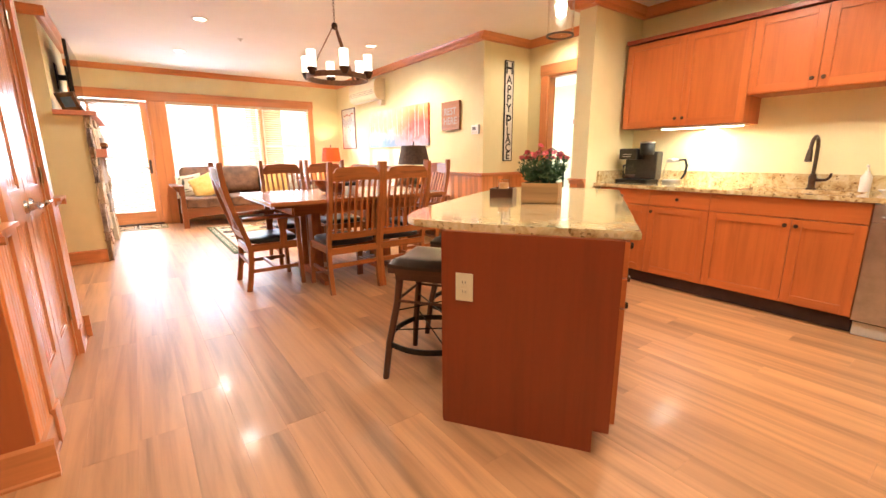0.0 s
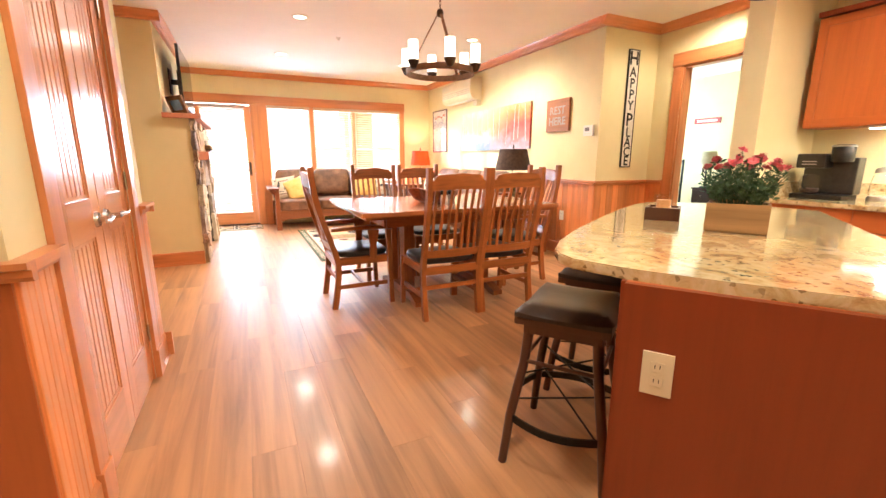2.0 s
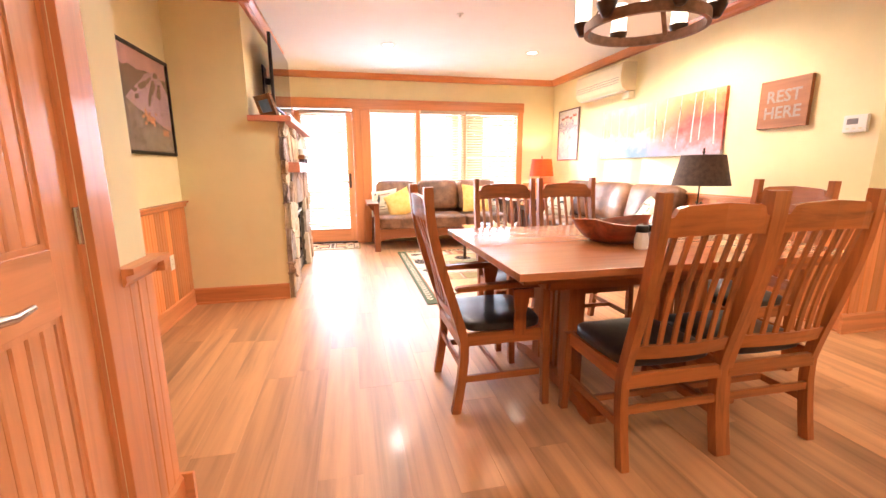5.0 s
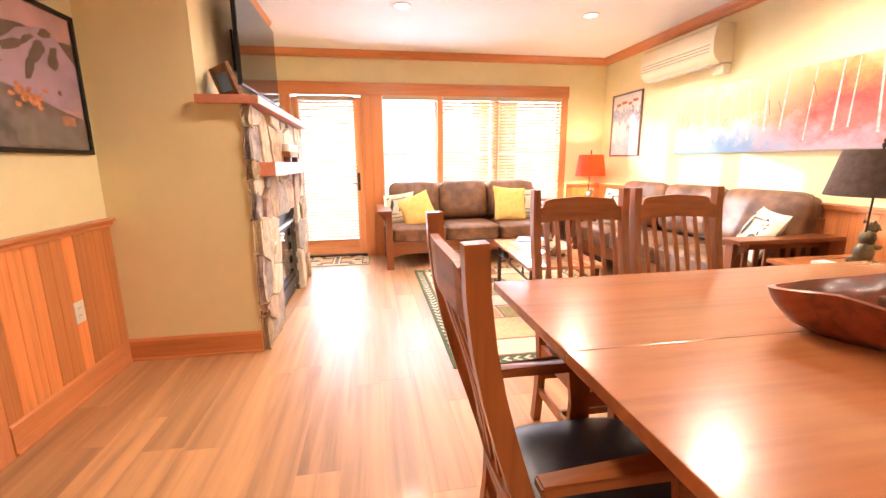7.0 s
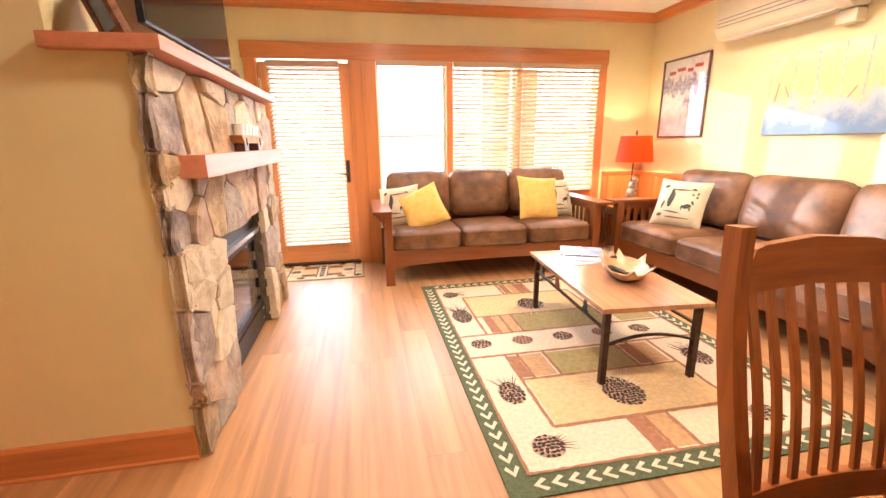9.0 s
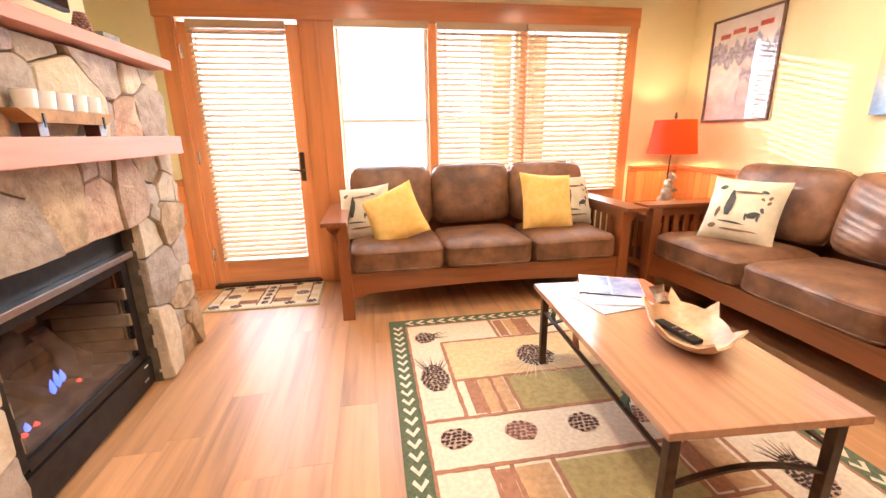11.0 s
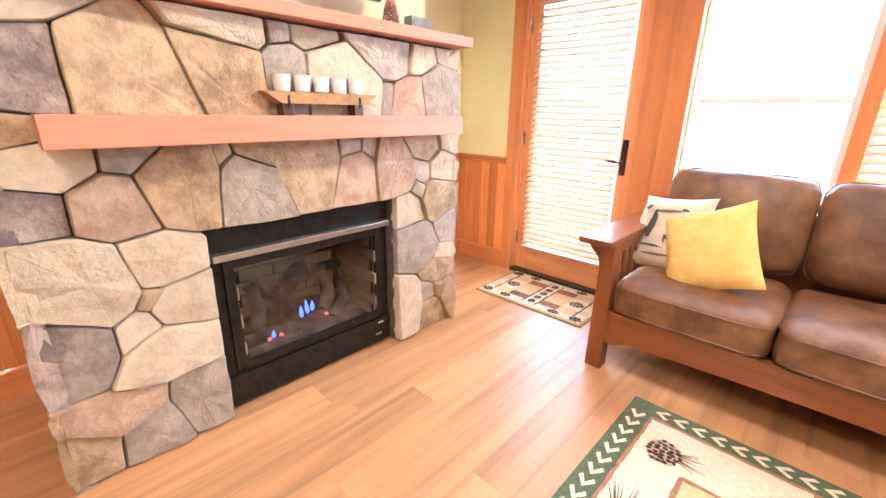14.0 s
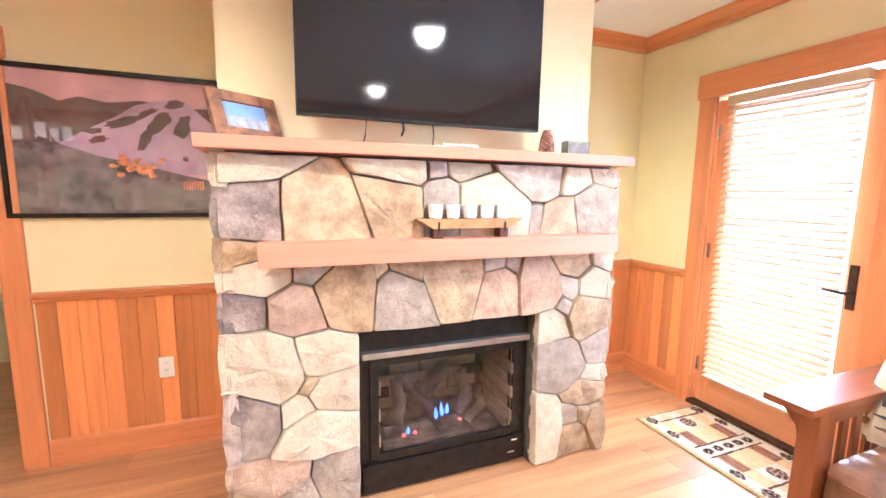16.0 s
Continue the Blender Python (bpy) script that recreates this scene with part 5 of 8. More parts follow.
tree = [(0, 0.11), (0.018, 0.075), (0.009, 0.078), (0.03, 0.04), (0.014, 0.044), (0.038, 0.008), (0.006, 0.01), (0.006, -0.01)]
tree = tree + [(-x, z) for x, z in tree[::-1][:-1]]
bear = [(0, 0.0), (0.045, 0.0), (0.05, 0.05), (0.045, 0.1), (0.03, 0.115), (0.01, 0.12), (-0.012, 0.105), (0.0, 0.09), (-0.01, 0.05), (-0.022, 0.02), (-0.02, 0.0)]
for sx in (-1, 1):
    for yy, ol, mt, nm in ((-0.3, tree, M_TREEG, "pine_cutout"), (0.42, tree, M_TREEG, "pine_cutout"), (0.12, bear, mottled("rust_iron", (0.16, 0.05, 0.025), (0.25, 0.08, 0.04), 12, 0.6, 0.2), "bear_cutout")):
        bm = bmesh.new()
        prism(bm, ol, 0.004, Matrix(((0, 0, 1, sx * (a - 0.05) - 0.002), (1, 0, 0, yy), (0, 1, 0, 0.335), (0, 0, 0, 1))))
        part(nm, bm, mt, ct)
# magazines
M_PAPER = mottled("glossy_paper", (0.70, 0.72, 0.76), (0.80, 0.81, 0.84), 4, 0.25, 0.0)
M_PHOTO = mottled("printed_photo", (0.25, 0.30, 0.42), (0.62, 0.66, 0.74), 9, 0.25, 0.0, detail=6)
# blue-grey mottling paints the bluish sheen on the booklet's glossy pages
M_SHEEN = mottled("blue_grey_page_sheen", (0.15, 0.23, 0.44), (0.44, 0.53, 0.68), 6, 0.2, 0.0, detail=3)
for i, (x, y, rz, w, h, c) in enumerate(((2.83, 7.08, 9, 0.30, 0.24, M_PAPER), (2.85, 7.12, -18, 0.29, 0.23, M_PAPER))):
    mg = thing("magazine", "glossy white magazine lying on the coffee table", "magazine", x, y, CZ + 0.001 + i * 0.0065, rz)
    part("page", bx(-w / 2, w / 2, -h / 2, h / 2, 0, 0.005, 0.001, 1), c, mg)
    part("cover_print", bx(-w / 2 + 0.02, w / 2 - 0.05, -h / 2 + 0.02, 0.03, 0.005, 0.0056), M_PHOTO, mg)
    part("text_bar", bx(-w / 2 + 0.03, 0.02, 0.05, 0.056, 0.005, 0.0056), M_PHOTO, mg)
mg = thing("photo_booklet", "open glossy booklet with painted blue-grey sheen, lying on two magazines", "booklet", 2.909, 7.245, CZ + 0.0145, -26)
for sx in (-1, 1):
    x0, x1 = (-0.155, -0.001) if sx < 0 else (0.001, 0.155)
    part("page", bx(x0, x1, -0.142, 0.142, 0, 0.004, 0.001, 1), M_PAPER, mg)
    part("page_photo", bx(x0 + 0.003, x1 - 0.003, -0.138, 0.132, 0.004, 0.0046), M_SHEEN, mg)
part("spine", bx(-0.004, 0.004, -0.142, 0.142, 0.0035, 0.0055), M_PAPER, mg)
part("dark_edge", bx(-0.154, 0.154, -0.1445, -0.1425, 0, 0.005), M_BLACK, mg)
# antler dish with a remote
an = thing("antler_dish", "antler-shaped cream dish with pointed tines, on the coffee table", "dish", 2.90, 6.67, CZ, 66)
an.scale = (1.15, 1.15, 1.1)
bm = bmesh.new()
N = 30
prof = [(0.001, 0.0), (0.10, 0.0), (0.165, 0.03), (0.20, 0.062), (0.192, 0.066), (0.155, 0.038), (0.09, 0.014), (0.001, 0.012)]
rings = []
for k, (r, z) in enumerate(prof):
    ring = []
    for i in range(N):
        aa = 2 * math.pi * i / N
        tine = (0.045 if i % 5 == 0 else 0.0) if k in (3, 4) else 0
        ring.append(bm.verts.new(((r + tine) * math.cos(aa), (r + tine) * 0.62 * math.sin(aa), z + tine * 0.9)))
    rings.append(ring)
for p, q in zip(rings, rings[1:]):
    for i in range(N):
        bm.faces.new((p[i], p[(i + 1) % N], q[(i + 1) % N], q[i]))
part("dish", bm, mottled("antler_resin", (0.36, 0.18, 0.07), (0.70, 0.50, 0.29), 8, 0.35, 0.3, 0.002), an, smooth=True)
bm = bmesh.new()
tube(bm, [(0.17, 0.04, 0.055), (0.21, 0.05, 0.08), (0.225, 0.06, 0.115)], [0.026, 0.022, 0.03], 10)
part("antler_burr", bm, mottled("antler_burr", (0.14, 0.08, 0.05), (0.45, 0.32, 0.2), 20, 0.7, 0.5, 0.003), an, smooth=True)
rm = thing("remote_control", "black remote control lying in the antler dish", "remote", 2.853, 6.665, CZ + 0.03, 7)
part("case", bx(-0.023, 0.023, -0.10, 0.10, 0, 0.018, 0.006), M_BLACK, rm)
for i in range(6):
    part("button", bx(-0.012 + (i % 2) * 0.016, -0.004 + (i % 2) * 0.016, -0.06 + (i // 2) * 0.035, -0.052 + (i // 2) * 0.035, 0.018, 0.020), M_STEEL, rm)

# ---- kitchen ----
M_DARKW = {a: wood("dark_stool_wood_" + a, (0.085, 0.032, 0.018), a, 0.35, 0.3, 0.1, 0.2) for a in "z"}
M_SEATL = mottled("worn_black_leather", (0.018, 0.012, 0.010), (0.034, 0.022, 0.018), 18, 0.28, 0.3, 0.001)
XF = 4.60


def shaker(name, parent, f, y0, y1, z0, z1, knob=None, flat=False, mt=None, rail=0.058):
    """A framed cabinet front facing -x, its face at x = f; local to its parent."""
    bm = bmesh.new()
    g = 0.0015
    y0, y1, z0, z1 = y0 + g, y1 - g, z0 + g, z1 - g
    if flat:
        d = part(name, bx(f, f + 0.019, y0, y1, z0, z1, 0.002), mt or M_CAB["y"], parent)
    else:
        box(bm, f + 0.008, f + 0.015, y0 + rail - 0.002, y1 - rail + 0.002, z0 + rail - 0.002, z1 - rail + 0.002)
        d = part(name, bm, mt or M_CAB["z"], parent)
        for nm, mm, a in (("stile", "z", (y0, y0 + rail, z0, z1)), ("stile", "z", (y1 - rail, y1, z0, z1)), ("rail", "y", (y0 + rail, y1 - rail, z0, z0 + rail)), ("rail", "y", (y0 + rail, y1 - rail, z1 - rail, z1))):
            part(nm, bx(f, f + 0.019, *a, 0.0014, 1), mt or M_CAB[mm], d)
    if knob:
        bm = bmesh.new()
        lathe(bm, [(0.005, 0), (0.005, 0.012), (0.012, 0.016), (0.0145, 0.022), (0.012, 0.028), (0.0, 0.030)], 14)
        bmesh.ops.transform(bm, matrix=pose(f, knob[0], knob[1], 0, -90, 0), verts=bm.verts)
        part("knob", bm, M_BRONZE, d, "dark bronze knob", True)
    return d


def base_cabinet(y0, y1, kind, label):
    c = thing("base_cabinet", label, "cabinet", XF, y0, 0, group="kitchen base cabinets")
    L = y1 - y0
    part("body", bx(0.021, 0.60, 0.0005, L - 0.0005, 0.12, 0.882), M_CAB["z"], c)
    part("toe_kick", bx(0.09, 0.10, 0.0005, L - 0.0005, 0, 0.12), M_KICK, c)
    if kind == "drawer":
        shaker("drawer_front", c, 0, 0, L, 0.742, 0.88, (L / 2, 0.81), True)
        shaker("door", c, 0, 0, L, 0.13, 0.738, (L - 0.035, 0.69))
    else:
        shaker("false_front", c, 0, 0, L, 0.742, 0.88, None, True)
        shaker("door", c, 0, 0, L * 0.42, 0.13, 0.738, (L * 0.42 - 0.032, 0.69))
        shaker("door", c, 0, L * 0.42, L, 0.13, 0.738, (L * 0.42 + 0.032, 0.69))


base_cabinet(1.87, 2.37, "drawer", "warm cherry base cabinet with a drawer beside the stub wall")
base_cabinet(1.37, 1.87, "drawer", "warm cherry base cabinet with a drawer over a door")
base_cabinet(0.44, 1.37, "sink", "warm cherry sink cabinet with double doors and a false front")
dw = thing("dishwasher", "stainless steel dishwasher under the granite worktop", "dishwasher", XF, -0.165, 0)
part("door", bx(-0.015, 0.02, 0.002, 0.598, 0.115, 0.76, 0.004), M_STEEL, dw)
part("control_panel", bx(-0.015, 0.02, 0.002, 0.598, 0.764, 0.88, 0.004), M_STEEL, dw)
part("body", bx(0.02, 0.58, 0.004, 0.596, 0.10, 0.878), M_BLACK, dw)
part("kick_plate", bx(0.06, 0.075, 0.004, 0.596, 0.0, 0.10), M_WHITE, dw, "pale kick plate")
bm = bmesh.new()
cyl(bm, (-0.055, 0.05, 0.80), (-0.055, 0.55, 0.80), 0.011)
for y in (0.08, 0.52):
    cyl(bm, (-0.055, y, 0.80), (-0.015, y, 0.80), 0.007)
part("handle", bm, M_STEEL, dw, "", True)


def upper_cabinet(y0, y1, z0, split, label):
    c = thing("wall_cabinet", label, "cabinet", 4.90, y0, z0, group="kitchen wall cabinets")
    L, H = y1 - y0, 2.20 - z0
    part("body", bx(0.021, 0.32, 0.0005, L - 0.0005, 0, H), M_CAB["z"], c)
    part("crown_strip", bx(-0.03, 0.32, 0.0005, L - 0.0005, H, H + 0.035, 0.004), M_ISL, c, "darker flat crown strip")
    shaker("door", c, 0, 0, split - y0, 0.004, H - 0.004, (split - y0 - 0.032, 0.07))
    shaker("door", c, 0, split - y0, L, 0.004, H - 0.004, (split - y0 + 0.032, 0.07))


upper_cabinet(1.33, 2.38, 1.43, 1.83, "tall cherry wall cabinet with two framed doors above the coffee maker")
upper_cabinet(0.50, 1.33, 1.64, 0.90, "short cherry wall cabinet with two framed doors above the sink")
upper_cabinet(-0.33, 0.50, 1.64, 0.085, "short cherry wall cabinet with two framed doors above the sink")
lt = thing("under_cabinet_light", "slim white light strip, lit, under the tall wall cabinet", "light", 4.98, 1.68, 1.43)
part("housing", bx(-0.045, 0.045, -0.33, 0.33, -0.016, 0, 0.003), M_WHITE, lt)
part("diffuser", bx(-0.04, 0.04, -0.32, 0.32, -0.022, -0.016), M_DISC, lt)

wt = thing("worktop", "polished gold granite worktop with an undermount sink cut-out", "worktop", 4.578, -0.17, 0.884)
SK = (0.10, 0.50, 0.72, 1.42)  # sink hole in the top's own x and y
for i, q in enumerate(((0, 0.64, 0, SK[2]), (0, 0.64, SK[3], 2.605), (0, SK[0], SK[2], SK[3]), (SK[1], 0.64, SK[2], SK[3]))):
    part("slab", bx(*q, 0, 0.03), M_GRANITE, wt)
bs = thing("granite_backsplash", "low granite upstand along the back of the worktop", "backsplash", XK, -0.17, 0.9142)
part("upstand", bx(-0.022, -0.001, 0, 2.605, 0, 0.115, 0.002), M_GRANITE, bs)
part("side_upstand", bx(-0.60, -0.023, 2.583, 2.605, 0, 0.115, 0.002), M_GRANITE, bs)
sink = thing("sink", "undermount stainless sink with a cream rim", "sink", 4.578 + SK[0], -0.17 + SK[2], 0.884)
a, b_ = SK[1] - SK[0], SK[3] - SK[2]
bm = bmesh.new()
for q in ((-0.012, -0.001, 0, b_), (a + 0.001, a + 0.012, 0, b_), (0, a, -0.012, -0.001), (0, a, b_ + 0.001, b_ + 0.012)):
    box(bm, *q, -0.19, -0.002)
box(bm, -0.01, a + 0.01, -0.01, b_ + 0.01, -0.20, -0.19)
part("basin", bm, M_STEEL, sink)
bm = bmesh.new()
lathe(bm, [(0.0, -0.188), (0.045, -0.188), (0.045, -0.19)], 18, (a / 2, b_ / 2))
part("drain", bm, M_NICKEL, sink)
fa = thing("kitchen_faucet", "oil-rubbed bronze gooseneck faucet with a pull-down head", "faucet", 5.13, 0.885, 0.9145)
bm = bmesh.new()
lathe(bm, [(0.0, 0), (0.032, 0), (0.032, 0.008), (0.024, 0.014), (0.022, 0.05), (0.026, 0.09), (0.018, 0.12), (0, 0.12)], 18)
part("base", bm, M_BRONZE, fa, "", True)
bm = bmesh.new()
arc = [(0, 0, 0.11), (0, 0, 0.20), (0, 0, 0.29)] + [(-0.085 + 0.085 * math.cos(radians(t)), 0, 0.30 + 0.095 * math.sin(radians(t))) for t in range(15, 166, 15)] + [(-0.174, 0, 0.29)]
tube(bm, arc, 0.013, 12)
part("neck", bm, M_BRONZE, fa, "", True)
bm = bmesh.new()
tube(bm, [(-0.172, 0, 0.30), (-0.178, 0, 0.27), (-0.19, 0, 0.215)], [0.015, 0.019, 0.023], 12)
part("spray_head", bm, M_BRONZE, fa, "", True)
bm = bmesh.new()
tube(bm, [(0, -0.02, 0.07), (0, -0.08, 0.075), (0, -0.10, 0.095), (0, -0.105, 0.125)], [0.012, 0.011, 0.009, 0.007], 10)
part("lever", bm, M_BRONZE, fa, "", True)

cm = thing("coffee_maker", "black two-sided coffee maker with a glass carafe and steel trim", "coffee maker", 4.94, 2.19, 0.9145, 180)
part("base", bx(-0.10, 0.13, -0.16, 0.16, 0, 0.035, 0.008), M_BLACK, cm)
part("column", bx(-0.14, -0.03, -0.16, 0.16, 0.0355, 0.30, 0.012), M_LEATHER, cm)
part("brew_head", bx(-0.03, 0.10, -0.16, 0.02, 0.225, 0.33, 0.015), M_LEATHER, cm)
bm = bmesh.new()
lathe(bm, [(0.0, 0.27), (0.062, 0.27), (0.066, 0.29), (0.066, 0.375), (0.055, 0.392), (0, 0.395)], 22, (0.035, 0.09))
part("pod_head", bm, M_BLACK, cm, "", True)
bm = bmesh.new()
lathe(bm, [(0.067, 0.375), (0.07, 0.377), (0.07, 0.386), (0.067, 0.388)], 22, (0.035, 0.09))
part("trim_ring", bm, M_STEEL, cm, "brushed steel ring", True)
bm = bmesh.new()
lathe(bm, [(0.0, 0.0355), (0.055, 0.036), (0.066, 0.06), (0.067, 0.12), (0.052, 0.165), (0.05, 0.18)], 22, (0.045, -0.075))
part("carafe", bm, M_GLASS, cm, "clear glass carafe", True)
bm = bmesh.new()
lathe(bm, [(0.0, 0.045), (0.05, 0.045), (0.060, 0.065), (0.061, 0.075), (0.0, 0.075)], 22, (0.045, -0.075))
part("coffee", bm, M_KICK, cm, "", True)
bm = bmesh.new()
tube(bm, [(0.10, -0.075, 0.17), (0.14, -0.075, 0.165), (0.145, -0.075, 0.10), (0.112, -0.075, 0.075)], 0.009, 8)
part("carafe_handle", bm, M_BLACK, cm, "", True)
bm = bmesh.new()
for z in (0.25, 0.27):
    box(bm, 0.1, 0.102, -0.12, -0.03, z, z + 0.006)
part("button_strip", bm, M_STEEL, cm)

ke = thing("glass_kettle", "clear glass electric kettle with steel bands and a black handle", "kettle", 4.96, 1.87, 0.9145)
bm = bmesh.new()
lathe(bm, [(0.0, 0), (0.075, 0), (0.078, 0.02), (0.07, 0.04), (0, 0.04)], 24)
part("base", bm, M_STEEL, ke, "brushed steel base", True)
bm = bmesh.new()
lathe(bm, [(0.068, 0.04), (0.074, 0.06), (0.07, 0.14), (0.055, 0.20)], 24)
part("glass_body", bm, M_GLASS, ke, "", True)
bm = bmesh.new()
lathe(bm, [(0.056, 0.198), (0.058, 0.215), (0.05, 0.23), (0.02, 0.24), (0.0, 0.24)], 24)
part("lid", bm, M_STEEL, ke, "", True)
bm = bmesh.new()
tube(bm, [(0, -0.05, 0.22), (0, -0.105, 0.225), (0, -0.125, 0.17), (0, -0.115, 0.10), (0, -0.085, 0.05)], [0.01, 0.012, 0.012, 0.011, 0.009], 10)
part("handle", bm, M_BLACK, ke, "", True)
so = thing("soap_bottle", "clear soap bottle with a white pump beside the sink", "soap bottle", 5.10, 0.58, 0.9145)
bm = bmesh.new()
lathe(bm, [(0, 0), (0.03, 0), (0.032, 0.01), (0.032, 0.11), (0.014, 0.135), (0.014, 0.15), (0, 0.15)], 18)
part("bottle", bm, M_WHITE, so, "", True)
bm = bmesh.new()
cyl(bm, (0, 0, 0.15), (0, 0, 0.185), 0.005)
tube(bm, [(0, 0, 0.185), (-0.03, 0, 0.188), (-0.045, 0, 0.178)], 0.006, 8)
part("pump", bm, M_WHITE, so, "", True)
di = thing("soap_dish", "small white ceramic dish on the worktop", "dish", 5.02, 0.44, 0.9145)
bm = bmesh.new()
lathe(bm, [(0, 0), (0.035, 0), (0.06, 0.025), (0.057, 0.027), (0.033, 0.006), (0, 0.005)], 22)
part("bowl", bm, M_WHITE, di, "", True)


def cover_plate(label, w, h, m, mt, sockets=2, name="wall_outlet"):
    o = tagged(new(name), label, "outlet")
    o.matrix_world = m
    part("cover", bx(-w / 2, w / 2, -h / 2, h / 2, 0, 0.006, 0.002), mt, o)
    for i in range(sockets):
        z = (i - (sockets - 1) / 2) * 0.04
        part("socket", bx(-0.016, 0.016, z - 0.014, z + 0.014, 0.006, 0.008, 0.002), mt, o)
        bm = bmesh.new()
        for q in (-0.007, 0.005):
            box(bm, q, q + 0.002, z - 0.003, z + 0.007, 0.008, 0.0084)
        part("slots", bm, M_BLACK, o)
    return o


def facing(x, y, z, nx, ny):
    """A frame on a wall: own x along the wall, y up, z out of it."""
    return Matrix(((-ny, 0, nx, x), (nx, 0, ny, y), (0, 1, 0, z), (0, 0, 0, 1)))


# ---- island ----
isl = thing("kitchen_island", "dark cherry kitchen island with a gold granite top", "kitchen island", 2.33, 0.71, 0, 34)
part("body", bx(-0.018, 1.85, 0.021, 0.718, 0.10, 0.885), M_CAB["z"], isl)
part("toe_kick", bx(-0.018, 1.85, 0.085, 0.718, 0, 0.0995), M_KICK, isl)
bm = bmesh.new()
prism(bm, [(0.08, 0.0), (0.72, 0.0), (0.72, 0.885), (0.019, 0.885), (0.019, 0.10), (0.08, 0.10)], 0.02, Matrix(((0, 0, 1, -0.04), (1, 0, 0, 0), (0, 1, 0, 0), (0, 0, 0, 1))))
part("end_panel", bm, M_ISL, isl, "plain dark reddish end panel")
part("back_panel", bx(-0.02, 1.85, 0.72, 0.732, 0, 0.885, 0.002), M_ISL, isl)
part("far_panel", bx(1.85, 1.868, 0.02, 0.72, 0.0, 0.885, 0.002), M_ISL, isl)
U = [-0.018, 0.45, 0.92, 1.39, 1.85]
for u0, u1 in zip(U, U[1:]):
    for nm, z0, z1, fl in (("drawer_front", 0.742, 0.88, True), ("door", 0.13, 0.738, False)):
        if u0 < 0 and nm == "door":
            fr = [("drawer_front", 0.625, 0.738, True), ("door", 0.13, 0.62, False)]
        else:
            fr = [(nm, z0, z1, fl)]
        for n_, a, c_, f_ in fr:
            d = shaker(n_, isl, 0, -u1, -u0, a, c_, (-(u0 + u1) / 2, c_ - 0.06), f_)
            for o in [d] + list(d.children):
                o.data.transform(Matrix(((0, -1, 0, 0), (1, 0, 0, 0), (0, 0, 1, 0), (0, 0, 0, 1))))
bm = bmesh.new()
outline = [(-0.01, -0.035), (1.95, -0.03), (2.03, 0.1), (2.09, 0.3), (2.12, 0.5), (2.08, 0.72), (1.98, 0.87), (1.8, 0.92), (1.4, 0.965), (1.0, 0.985), (0.6, 1.0), (0.3, 0.99), (0.17, 0.97), (0.09, 0.935), (0.035, 0.88), (0.0, 0.72), (-0.015, 0.5)]
prism(bm, outline, 0.032, None, 0.885)
bmesh.ops.bevel(bm, geom=[e for e in bm.edges if abs(e.verts[0].co.z - e.verts[1].co.z) < 1e-4], offset=0.005, segments=2, affect="EDGES")
part("countertop", bm, M_GRANITE, isl, "polished gold granite countertop")
cover_plate("almond double outlet on the island's end panel", 0.075, 0.12, pose(2.33, 0.71, 0, 0, 0, 34) @ facing(-0.0402, 0.622, 0.652, -1, 0), M_ALMOND)


